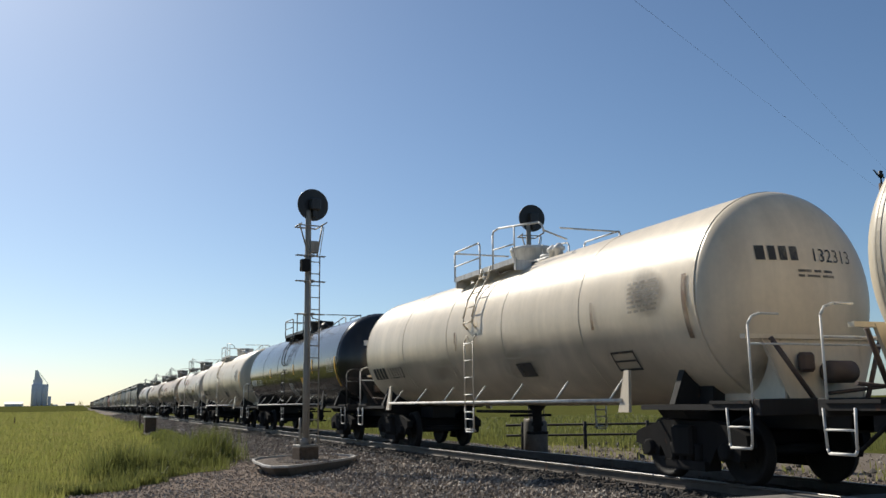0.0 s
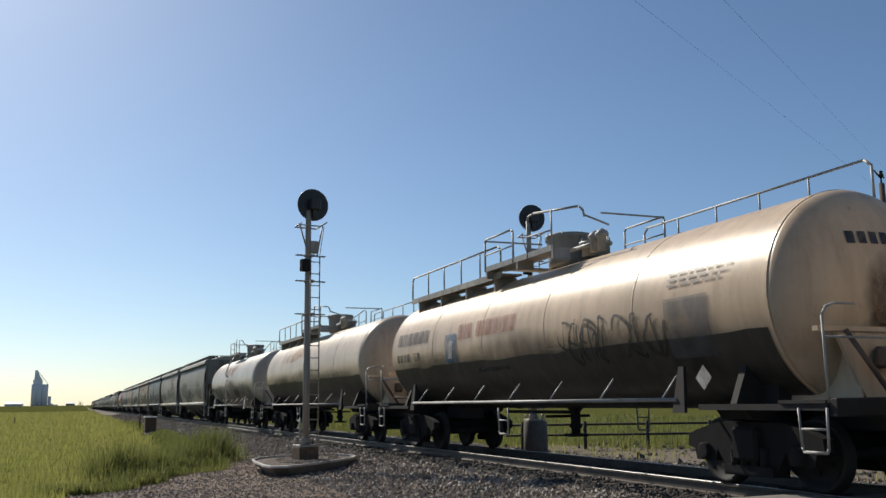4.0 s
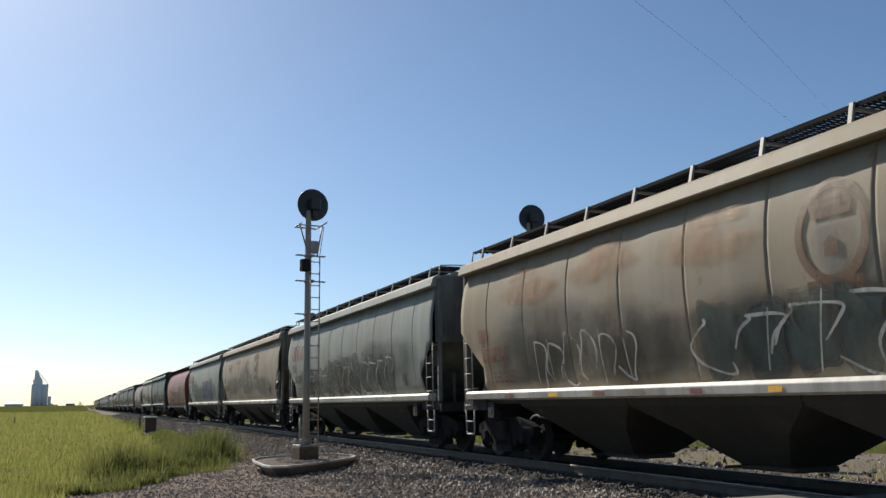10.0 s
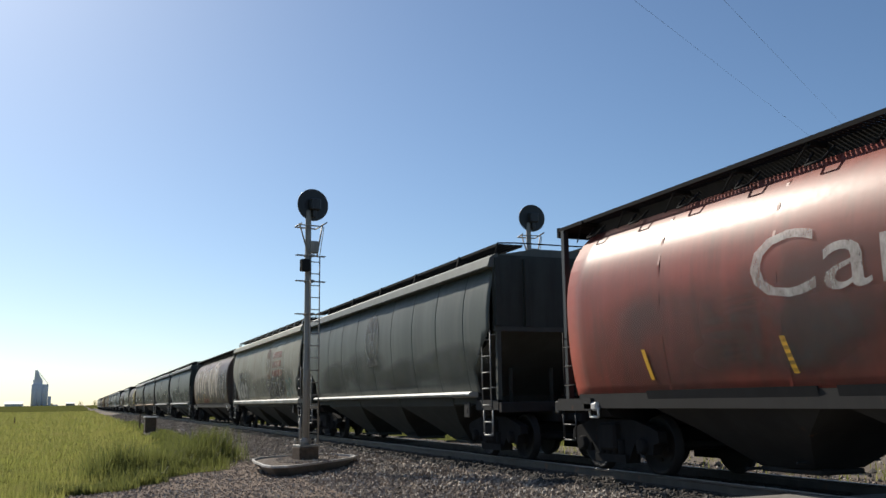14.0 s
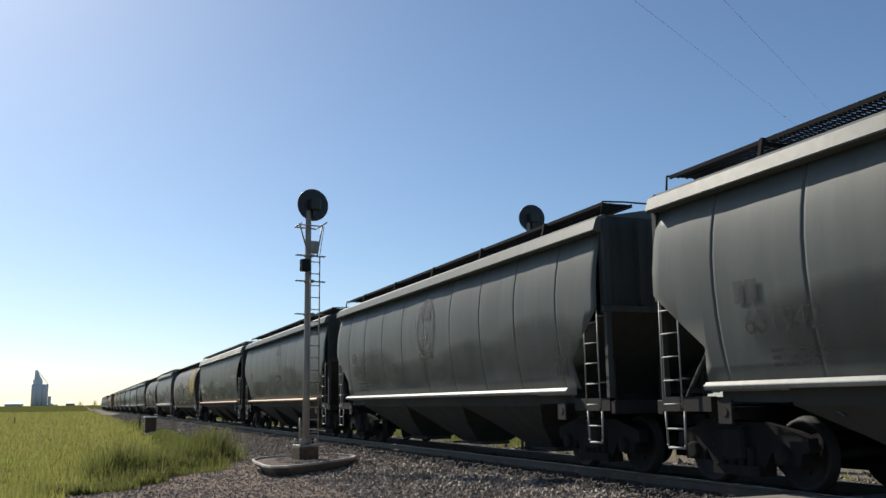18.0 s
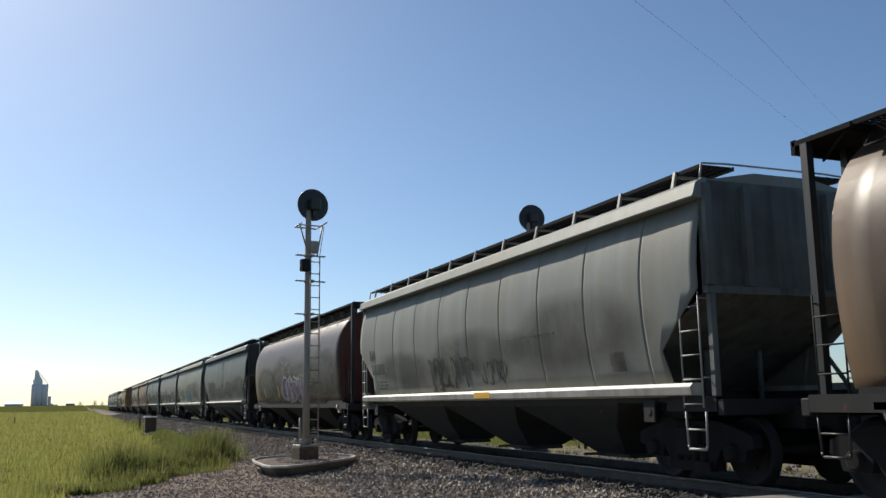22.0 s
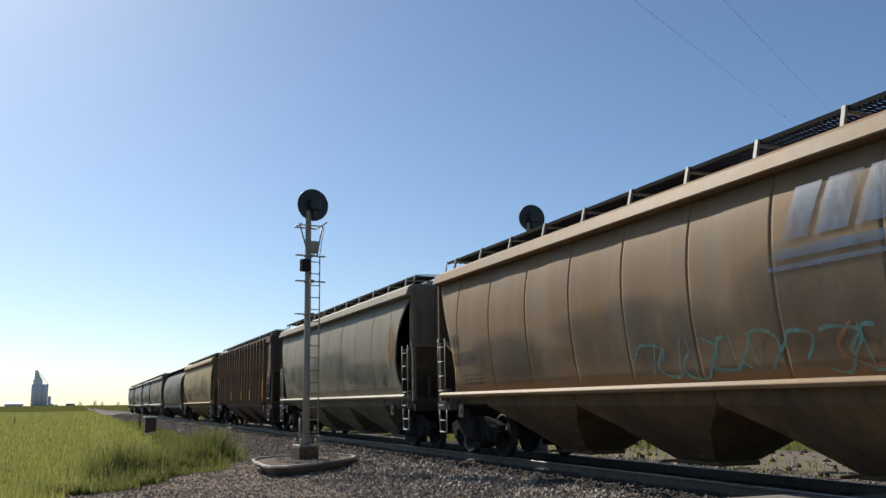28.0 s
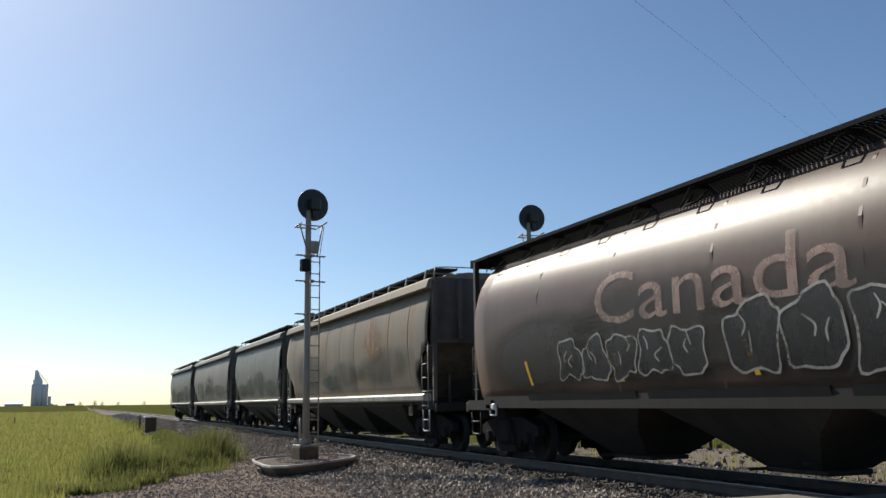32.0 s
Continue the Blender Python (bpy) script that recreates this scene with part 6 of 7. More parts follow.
def sheet_seed(k, surface):
    """Marks on a slab-sided car follow its sheet's swells."""
    return k % 4 if surface is slab and k in HOPPERS and k != 32 else None


def text_mark(k, text, size, along, up, material, surface, name="lettering", wide=1.0, lean=0.0):
    lay_on(name, outline_mesh(text, size), material, BY_NUMBER[k], along + SHIFT.get(k, 0.0), up, surface, wide=wide, lean=lean, lift=0.014, seed=sheet_seed(k, surface))


def mark(k, name, source, material, along, up, surface=slab, label="", lift=0.018, **kw):
    if source in SMEARS:
        material = SOFT[material.name]
    ob = lay_on(name, source, material, BY_NUMBER[k], along + SHIFT.get(k, 0.0), up, surface, label, lift=lift, seed=sheet_seed(k, surface), **kw)
    if name in ("data_panel", "small_print", "panel_outline", "panel_frame"):
        tagged(ob, kind="stuff")


def rect(w, h, lean=0.0):
    return lambda bm: bm.faces.new([bm.verts.new(p) for p in ((0, 0, 0), (w, 0, 0), (w + lean * h, h, 0), (lean * h, h, 0))])


def frame_shape(w, h, edge=0.035):
    """A thin rectangular outline with a bar across it."""
    return lambda bm: (block(bm, 0, 0, w, edge), block(bm, 0, h - edge, w, h), block(bm, 0, edge, edge, h - edge), block(bm, w - edge, edge, w, h - edge), block(bm, edge, h * 0.45, w - edge, h * 0.55))


SMEARS = set()


def blot(seed, w, h, n=22, jag=0.35):
    """An uneven patch, w by h, that fades out towards its edge."""
    def build(bm):
        rnd = random.Random(seed)
        wave = [(rnd.uniform(0, 6.28), rnd.uniform(0.3, 1) / k) for k in range(1, 7)]
        fade = bm.verts.layers.float.new("soft")
        hub = bm.verts.new((w / 2, h / 2, 0))
        hub[fade] = 1.0
        ring = []
        for i in range(n):
            a = 2 * pi * i / n
            q = 1 - jag * 0.5 * (1 + sum(c * sin((k + 2) * a + p) for k, (p, c) in enumerate(wave)) / 1.8)
            ring.append(bm.verts.new((w / 2 + w / 2 * q * cos(a), h / 2 + h / 2 * q * sin(a), 0)))
        for i in range(n):
            bm.faces.new((hub, ring[i], ring[(i + 1) % n]))
    SMEARS.add(build)
    return build


def fine_lines(rows, w, h, seed=1):
    """A block of small print: plain bars."""
    def build(bm):
        rnd = random.Random(seed)
        for i in range(rows):
            v, u = h * (1 - (i + 0.8) / rows), 0
            while u < w * (0.75 + 0.25 * rnd.random()):
                q = rnd.uniform(0.08, 0.25)
                block(bm, u, v, min(w, u + q), v + h / rows * 0.5)
                u += q + 0.05
    return build


def emblem(k, radius, along, up, ring_m, fill_m, surface=slab):
    """A round emblem in plain shapes: a ring, a cap, a shield and a foot. along is the y of its middle, up the height of its lowest point."""
    q = radius
    mark(k, "round_emblem", ring_shape(q, q * 0.2), ring_m, along, up + q * 1.12, surface)
    mark(k, "emblem_cap", outline([(-0.52, 1.42), (0.52, 1.42), (0.6, 1.75), (0.34, 1.98), (-0.34, 1.98), (-0.6, 1.7)], q), fill_m, along, up, surface, lift=0.02)
    mark(k, "emblem_shield", outline([(-0.5, 1.34), (0.5, 1.34), (0.52, 0.75), (0.34, 0.38), (0, 0.2), (-0.34, 0.38), (-0.52, 0.75)], q), SHIELD, along, up, surface, lift=0.019)
    mark(k, "emblem_shape", outline([(-0.2, 0.62), (0.2, 0.62), (0.18, 0.9), (0, 1.05), (-0.18, 0.9)], q), fill_m, along, up, surface, lift=0.022)
    mark(k, "emblem_foot", outline([(-0.75, -0.12), (0.75, -0.12), (0.75, 0.16), (-0.75, 0.16)], q), ring_m, along, up, surface, lift=0.021)


def outline(points, size):
    """A plain filled shape."""
    return lambda bm: bm.faces.new([bm.verts.new((u * size, v * size, 0)) for u, v in points])


def lettered(k, widths, height, along, up, material, surface=slab, lean=0.0, gap=0.05, name="company_mark"):
    """A row of plain blocks; a negative width is a space."""
    u = 0.0
    for w in widths:
        if w > 0:
            mark(k, name, rect(w, height), material, along - u, up, surface, lean=lean)
        u += abs(w) + gap


def mural(k, seed, along, up, w, h, fill, edge, letters=5, surface=slab, accents=(), rim=0.06):
    """A sprayed piece, letter by letter: dark edge, fill, highlights."""
    step = w / letters
    for i in range(letters):
        at = along - i * step
        mark(k, "graffiti_edge", bubble_rim(seed + 31 * i, step, h, rim), edge, at, up, surface, lift=0.027 + 0.001 * i)
        mark(k, "graffiti_fill", bubble_letter(seed + 31 * i, step, h), fill, at, up, surface, lift=0.019 + 0.001 * i)
        for n, m in enumerate(accents):
            mark(k, "graffiti_line", scrawl(seed + 7 * n + 1 + 31 * i, step, h * 0.95, 0.045, 1, 0.9), m, at, up + 0.03 * h, surface, lift=0.033 + 0.003 * n)


def tag(k, seed, along, up, w, h, material, width=0.04, letters=5, surface=slab, name="graffiti_tag"):
    mark(k, name, scrawl(seed, w, h, width, letters), material, along, up, surface, lift=0.024)


def on_head(k, source, material, across, up, name, r=T_R, c=T_Z, wide=1.0):
    """Lays a drawing on the tank's rear head; across is the x of its left edge."""
    bm = bmesh.new()
    if source in SMEARS:
        material = SOFT[material.name]
    if isinstance(source, bpy.types.Mesh):
        bm.from_mesh(source)
    else:
        source(bm)
    for d, no in ((0.12, (0, 1, 0)), (0.12, (1, 0, 0))):
        for i in range(-25, 26):
            bmesh.ops.bisect_plane(bm, geom=bm.verts[:] + bm.edges[:] + bm.faces[:], plane_co=Vector(no) * d * i, plane_no=no)
    for v in bm.verts:
        x, z = across + v.co.x * wide, up + v.co.y
        q = max(0.0, 1 - (x ** 2 + (z - c) ** 2) / r ** 2)
        v.co = (x, -(T_HALF - T_DOME) - T_DOME * math.sqrt(q) - 0.012, z)
    me = bpy.data.meshes.new(name)
    bm.to_mesh(me)
    bm.free()
    me.materials.append(material)
    ob = new(name, me)
    ob.parent = BY_NUMBER[k]


def sill_marks(k, seed):
    """Coloured reflector squares along the side sill."""
    rnd = random.Random(seed)
    u = 0.3
    while u < 14.5:
        w = rnd.uniform(0.12, 0.4)
        mark(k, "sill_reflector", rect(w, 0.07), rnd.choice((MAROON, AMBER, RUST_INK, RUST_INK)), H_SILL - u, 1.24, lambda z: 1.615, lift=0.004)
        u += w + rnd.uniform(0.3, 1.6)


def placard(k, along, up, size, material, surface):
    mark(k, "placard", lambda bm: bm.faces.new([bm.verts.new(p) for p in ((0, -size, 0), (size, 0, 0), (0, size, 0), (-size, 0, 0))]), material, along, up, surface, lift=0.02)


def tank_side(r=T_R, c=T_Z):
    return lambda z: round_side(z, r, c)


FULL, SLIM = tank_side(), tank_side(1.42, 2.45)

# white tank cars
for k, digits in ((1, "132313"), (3, "132133")):
    on_head(k, bars((0.13, 0.11, 0.12, 0.12), 0.2, 0.05), INK, -0.85, 3.02, "company_mark")
    on_head(k, outline_mesh(digits, 0.27), INK, 0.0, 3.02, "lettering")
    on_head(k, fine_lines(2, 0.7, 0.14, k), INK_WORN, -0.25, 2.78, "small_print")
    lettered(k, (0.24, 0.2, 0.2, 0.22), 0.3, 6.9, 1.82, INK, FULL)
    text_mark(k, digits, 0.4, 5.75, 1.82, INK, FULL)
    mark(k, "warning_panel", rect(0.62, 0.26), INK, -1.7, 1.63, FULL)
    mark(k, "warning_panel", frame_shape(0.62, 0.3), INK, -5.0, 1.62, FULL)
    mark(k, "data_panel", fine_lines(7, 0.8, 0.5, k + 3), film("faint_print", (0.1, 0.1, 0.1), 0.45), -5.75, 2.45, FULL)
    mark(k, "soot_patch", blot(k, 1.4, 0.9), SOOT, -5.5, 2.3, FULL, lift=0.03)
    mark(k, "reflector_strip", rect(0.1, 0.9), BROWN if k == 1 else AMBER, -7.05, 2.0, FULL)
    mark(k, "reflector_strip", rect(0.08, 0.45), BROWN, -4.7, 2.3, FULL)
    mark(k, "reflector_strip", rect(0.07, 0.4), BROWN, 0.9, 2.3, FULL)
    on_head(k, blot(k + 4, 2.6, 1.0), BROWN, -1.2, 1.1, "brown_stain")
    on_head(k, blot(k + 14, 0.9, 0.8), BROWN, -0.5, 1.3, "brown_stain")

# black tank car
k = 2
on_head(k, bars((0.13, 0.11, 0.12, 0.12), 0.17, 0.05), CHALK, -0.75, 3.02, "company_mark")
on_head(k, outline_mesh("732599", 0.24), CHALK, 0.0, 3.02, "lettering")
on_head(k, fine_lines(2, 0.7, 0.14, 5), CHALK_WORN, -0.35, 2.78, "small_print")
on_head(k, fine_lines(8, 0.5, 0.75, 6), CHALK_WORN, 0.3, 1.8, "small_print")
lettered(k, (0.24, 0.2, 0.2, 0.22), 0.26, 7.0, 2.05, CHALK, FULL)
text_mark(k, "732599", 0.36, 5.8, 2.05, CHALK, FULL)
for y, z, h in ((-4.2, 2.25, 0.5), (-1.4, 2.3, 0.4), (2.8, 2.3, 0.4)):
    mark(k, "reflector_strip", rect(0.09, h), AMBER, y, z, FULL)
mark(k, "reflector_strip", rect(0.11, 0.95), AMBER, -7.05, 1.75, FULL)
mark(k, "warning_panel", rect(0.75, 0.4), AMBER, -2.4, 1.75, FULL)
mark(k, "warning_panel", rect(0.6, 0.5), CHALK_WORN, -0.3, 1.5, FULL)
mark(k, "data_panel", fine_lines(8, 0.8, 0.5, 8), CHALK_WORN, -6.1, 2.2, FULL)
placard(k, -6.0, 1.38, 0.17, CHALK_WORN, FULL)

# stained white tank car
k = 4
on_head(k, outline_mesh("201035", 0.22), INK, 0.1, 2.85, "lettering", 1.42, 2.45)
on_head(k, bars((0.1, 0.05, 0.1, 0.12), 0.16, 0.04), INK, -0.5, 2.85, "company_mark", 1.42, 2.45)
on_head(k, scrawl(5, 0.62, 0.45, 0.035, 3), BROWN, -1.15, 2.72, "graffiti_tag", 1.42, 2.45)
on_head(k, fine_lines(2, 0.8, 0.16, 7), INK_WORN, -0.1, 2.62, "small_print", 1.42, 2.45)
on_head(k, blot(3, 1.5, 2.0), TAR_SPILL, -1.25, 0.9, "black_stain", 1.42, 2.45)
on_head(k, blot(8, 2.2, 1.6), BROWN, -0.7, 1.0, "brown_stain", 1.42, 2.45)
tag(k, 31, -0.5, 1.62, 2.6, 0.3, INK, 0.05, 10, SLIM)
tag(k, 34, -1.65, 2.32, 1.8, 0.3, INK_WORN, 0.025, 6, SLIM)
tag(k, 35, 0.3, 2.1, 0.9, 0.4, INK_WORN, 0.03, 5, SLIM)
mark(k, "reflector_strip", rect(0.1, 0.5), ORANGE, -1.45, 2.2, SLIM)
mark(k, "reflector_strip", rect(0.08, 0.45), AMBER, 1.46, 2.2, SLIM)
mark(k, "yellow_patch", blot(5, 1.1, 0.6), YELLOW_S, -3.3, 1.9, SLIM)
mark(k, "rust_streak", blot(15, 5.0, 1.1, 40, 0.7), RUST_INK, 3.6, 2.4, SLIM)
mark(k, "data_panel", fine_lines(7, 0.9, 0.6, 11), INK_WORN, -5.5, 2.2, SLIM)
mark(k, "reflector_strip", rect(0.1, 0.7), ORANGE, -6.9, 2.2, SLIM)
mark(k, "reflector_strip", rect(0.08, 0.4), RED_INK, -4.4, 2.2, SLIM)
lettered(k, (0.2, 0.2, 0.2, 0.2, -0.1, 0.18, 0.18, 0.18), 0.26, 6.4, 2.0, CHALK_WORN, SLIM)

# tan tank cars with tarred flanks
k = 5
lettered(k, (0.28, 0.3, 0.32, 0.3, 0.32, 0.3), 0.32, 6.85, 2.62, INK_WORN, SLIM, gap=0.08, name="faded_wordmark")
lettered(k, (0.2, 0.2, 0.2, 0.2, -0.2, 0.2, 0.2), 0.2, 6.85, 2.2, INK_WORN, SLIM)
mark(k, "blue_panel", rect(0.68, 0.66), BLUE_INK, 3.46, 2.05, SLIM)
mark(k, "blue_panel_shape", rect(0.26, 0.4, 0.3), CHALK_WORN, 3.3, 2.15, SLIM, lift=0.024)
mark(k, "dark_bar", rect(1.55, 0.08), INK_WORN, 1.85, 1.8, SLIM)
lettered(k, (0.26, 0.1, 0.26, -0.15, 0.24, 0.1, 0.28, 0.26, 0.1, 0.28, 0.24), 0.34, 2.7, 2.55, RED_INK, SLIM, gap=0.06, name="faded_wordmark")
tag(k, 12, -2.3, 1.75, 2.8, 0.75, INK, 0.07, 6, SLIM)
tag(k, 13, -2.0, 2.05, 1.2, 0.5, INK, 0.05, 3, SLIM)
mark(k, "dark_panel", rect(1.0, 0.85), GREY_S, -5.15, 1.75, SLIM)
mark(k, "small_print", fine_lines(3, 1.6, 0.25, 3), INK_WORN, -5.2, 2.75, SLIM)
placard(k, -6.1, 1.45, 0.17, CHALK_WORN, lambda z: 1.5)
on_head(k, bars((0.12, 0.12, 0.12, 0.12), 0.16, 0.05), INK, -0.55, 3.05, "company_mark", 1.42, 2.45)
on_head(k, outline_mesh("91601", 0.22), INK, 0.2, 3.05, "lettering", 1.42, 2.45)
on_head(k, fine_lines(3, 0.6, 0.3, 7), INK_WORN, 0.1, 2.6, "small_print", 1.42, 2.45)
on_head(k, blot(9, 2.2, 1.7), TAR_SPILL, -0.9, 0.85, "black_stain", 1.42, 2.45)
on_head(k, blot(10, 0.7, 1.4), BROWN, -0.5, 1.7, "brown_stain", 1.42, 2.45)
k = 6
on_head(k, bars((0.1, 0.1, 0.1, 0.1, -0.1, 0.1, 0.1), 0.14, 0.05), INK, -0.4, 3.0, "company_mark", 1.42, 2.45)
on_head(k, blot(11, 2.0, 1.5), TAR_SPILL, -1.0, 0.9, "black_stain", 1.42, 2.45)
mark(k, "rust_streak", blot(17, 6.0, 1.0, 40, 0.7), RUST_INK, 5.0, 2.6, SLIM)
k = 7
lettered(k, (0.22, 0.1, 0.2, 0.22), 0.26, 7.1, 1.95, INK, SLIM)
text_mark(k, "400418", 0.36, 6.0, 1.95, INK, SLIM)
mark(k, "rust_streak", blot(19, 5.0, 1.3, 40, 0.7), RUST_INK, 3.0, 2.4, SLIM)

# Lower-flank films: road dirt, with the shade of the low sides painted in.
DIRT_AND_SHADE = film("dirt_and_shade_film", (0.05, 0.048, 0.043), 0.55, 0.7, low=0.3)
LOW_SHADE = film("dark_green_low_shade", (0.022, 0.028, 0.025), 0.6, 0.6, low=0.5)
BARREL_SHADE = film("brown_black_low_shade", (0.017, 0.013, 0.011), 0.9, 0.5, low=0.7)
TANK_SHADE = film("tank_low_shade", (0.09, 0.085, 0.075), 0.35, 0.6, low=0.4)
# Tanks: mostly the shade below the curve, painted on as a film.
for k in (0, 1, 3, 4, 5, 6, 7):
    side = FULL if k < 4 else SLIM
    for i in range(3):
        mark(k, "dirt_shade_film", blot(700 + 5 * k + i, 6.4, 1.35 + 0.2 * (i % 2), 40, 0.2), TANK_SHADE if k < 4 else DIRT_AND_SHADE, 7.1 - 4.0 * i, 1.12, side, lift=0.011)

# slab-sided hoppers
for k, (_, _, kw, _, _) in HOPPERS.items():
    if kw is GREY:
        # Grey cars: shade and dark ground reflection painted along the low side.
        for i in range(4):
            mark(k, "dirt_shade_film", blot(900 + 5 * k + i, 5.2, 1.0 + 0.25 * ((k + i) % 3), 40, 0.3), LOW_SHADE, 7.6 - 3.3 * i, 1.38, lift=0.006)
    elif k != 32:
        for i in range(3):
            mark(k, "dirt_shade_film", blot(300 + 5 * k + i, 6.4, 1.25 + 0.3 * ((k + i) % 3), 40, 0.4), DIRT_AND_SHADE, 7.4 - 4.3 * i, 1.1 + 0.28, lift=0.008)
for k, digits, m in ((8, "115582", INK), (9, "120268", INK), (11, "", RED_INK), (12, "", INK_WORN), (13, "", BROWN), (19, "651942", INK_WORN), (20, "650683", INK_WORN), (21, "650690", INK_WORN), (24, "", INK_WORN), (26, "", INK_WORN), (27, "118018", INK), (28, "", INK_WORN), (29, "651533", INK), (30, "", INK_WORN), (31, "51541", INK_WORN), (33, "51683", INK)):
    lettered(k, (0.18, 0.2), 0.28, 7.0, 2.35, m)
    if digits:
        text_mark(k, digits, 0.44, 6.9, 1.95, m, slab)
    else:
        lettered(k, (0.18, 0.18, 0.18, 0.18, 0.18), 0.28, 6.9, 1.95, m)
    mark(k, "small_print", fine_lines(3, 1.0, 0.26, k), m if m is not INK else INK_WORN, 6.5, 1.52)
    mark(k, "inspection_panel", rect(0.4, 0.3), INK_WORN, -5.6, 1.6)

k = 8
BUFF = film("black_paint_over", (0.028, 0.029, 0.03), 0.9, 1.6, low=0.45)
mark(k, "paint_over", outline([(0, 0.1), (0.05, 0), (3.4, 0), (3.5, 0.5), (3.3, 0.86), (2.6, 0.8), (2.2, 0.95), (1.5, 0.86), (1.2, 0.97), (0.7, 0.8), (0.4, 0.9), (0.1, 0.84), (-0.1, 0.9)], 1.0), BUFF, 3.6, 1.4)
tag(k, 46, 3.2, 1.5, 2.9, 0.6, CHALK_WORN, 0.025, 6)
mark(k, "soot_smear", blot(41, 4.6, 1.2, 40, 0.6), SOOT, 3.3, 1.4)
tag(k, 42, -4.1, 1.7, 1.25, 0.95, INK, 0.04, 4)
for y in (-3.6, -6.1):
    mark(k, "reflector_strip", rect(0.09, 0.5), AMBER, y, 1.5)
k = 9
emblem(k, 0.5, -2.9, 2.5, INK_WORN, BROWN)
for i, ws in enumerate(((0.2,) * 8, (0.22,) * 7, (0.24,) * 7)):
    lettered(k, ws, 0.26, -3.55, 3.3 - 0.38 * i, RED_INK, gap=0.04, name="faded_wordmark")
for y in (0.9, -1.2, -3.7):
    mark(k, "reflector_strip", rect(0.08, 0.42, -0.1), AMBER, y, 1.48)
tag(k, 51, -0.9, 2.0, 0.9, 0.5, SOOT, 0.12, 2)
mark(k, "soot_smear", blot(43, 0.9, 1.5, 30, 0.6), SOOT, 5.9, 1.5)
mark(k, "rust_bloom", blot(44, 1.0, 0.6, 20, 0.5), RUST_INK, 6.0, 2.9)
tag(k, 52, 6.9, 2.6, 0.9, 0.5, INK_WORN, 0.035, 3)
sill_marks(k, 4)
k = 10
emblem(k, 0.6, 0.7, 2.28, SOOT, SOOT)
tag(k, 61, -1.0, 1.5, 4.6, 1.2, CHALK_WORN, 0.035, 4)
tag(k, 62, 0.9, 1.45, 5.5, 1.0, INK_WORN, 0.1, 5)
tag(k, 64, -1.6, 1.5, 3.6, 1.1, INK_WORN, 0.12, 3)
mark(k, "white_spray_line", lambda bm: (stroke(bm, [(0.05, 0.0), (0.0, 0.5), (0.12, 0.85), (0.45, 1.0), (0.8, 0.85), (0.92, 0.5)], 0.08), stroke(bm, [(0.4, 0.1), (0.75, 0.2), (1.0, 0.08), (1.3, 0.05)], 0.05)), CHALK_WORN, 7.55, 2.05)
mark(k, "soot_smear", blot(65, 1.5, 1.1, 30, 0.3), SOOT, 6.4, 1.45)
mark(k, "soot_smear", blot(66, 1.25, 1.3, 30, 0.25), SOOT, 6.1, 1.7)
mark(k, "soot_smear", blot(67, 1.0, 1.2, 30, 0.25), SOOT, 4.5, 1.5)
mark(k, "white_spray_line", lambda bm: (stroke(bm, [(0.0, 0.85), (0.2, 0.55), (0.36, 0.4), (0.3, 0.05)], 0.06), stroke(bm, [(0.75, 0.9), (0.95, 0.7), (1.2, 0.55), (1.25, 0.2)], 0.07)), CHALK_WORN, 4.95, 1.6)
k = 11
emblem(k, 0.55, -2.7, 2.38, BROWN, BROWN)
for i in range(3):
    mark(k, "rust_bloom", blot(70 + i, 3.6, 0.9, 40, 0.6), RUST_INK, 6.6 - 2.6 * i, 2.75 + 0.15 * (i % 2))
    mark(k, "rust_bloom", blot(75 + i, 1.8, 0.4, 40, 0.6), RUST_INK, 6.0 - 2.9 * i, 3.35)
# Four blots darken the whole low flank.
for i in range(4):
    mark(k, "soot_smear", blot(78 + i, 4.6, 1.5 + 0.2 * (i % 2), 40, 0.35), SOOT, 7.2 - 3.2 * i, 1.2)
tag(k, 71, 4.7, 1.4, 3.4, 0.9, CHALK_WORN, 0.045, 6)
mural(k, 73, -0.2, 1.42, 3.2, 1.0, film("dark_teal_spray", (0.05, 0.085, 0.085), 0.6, low=0.4), SOOT, 4, accents=(CHALK_WORN,))
mark(k, "rust_bloom", rect(1.6, 0.16), RUST_INK, -3.6, 3.2)
mark(k, "rust_bloom", rect(1.3, 0.16), RUST_INK, -3.6, 2.8)
sill_marks(k, 5)
k = 12
lettered(k, (0.5, 0.42), 0.56, 7.2, 2.8, RED_INK, lean=0.2, gap=0.12, name="faded_wordmark")
lettered(k, (0.46, 0.4, 0.12, 0.12), 0.5, 5.85, 2.8, RED_INK, lean=0.2, gap=0.12, name="faded_wordmark")
mural(k, 81, 4.9, 1.42, 3.0, 0.9, SOOT, INK_WORN, 6, accents=(CHALK_WORN,))
mural(k, 82, 1.8, 1.42, 3.6, 1.15, SOOT, INK_WORN, 4, accents=(CHALK_WORN, INK))
mural(k, 83, -2.0, 1.42, 3.0, 1.1, SOOT, INK_WORN, 4, accents=(CHALK_WORN,))
tag(k, 84, 0.6, 1.6, 1.6, 0.6, MAROON, 0.1, 2)
k = 13
for i in range(4):
    mark(k, "rust_bloom", blot(90 + i, 2.6, 0.55, 40, 0.6), RUST_INK, 6.4 - 2.6 * i, 2.9 + 0.2 * (i % 2))
    mark(k, "rust_bloom", blot(95 + i, 1.0, 0.7, 40, 0.7), RUST_INK, 5.4 - 2.6 * i, 2.6)
emblem(k, 0.54, -2.65, 2.4, BROWN, BROWN)
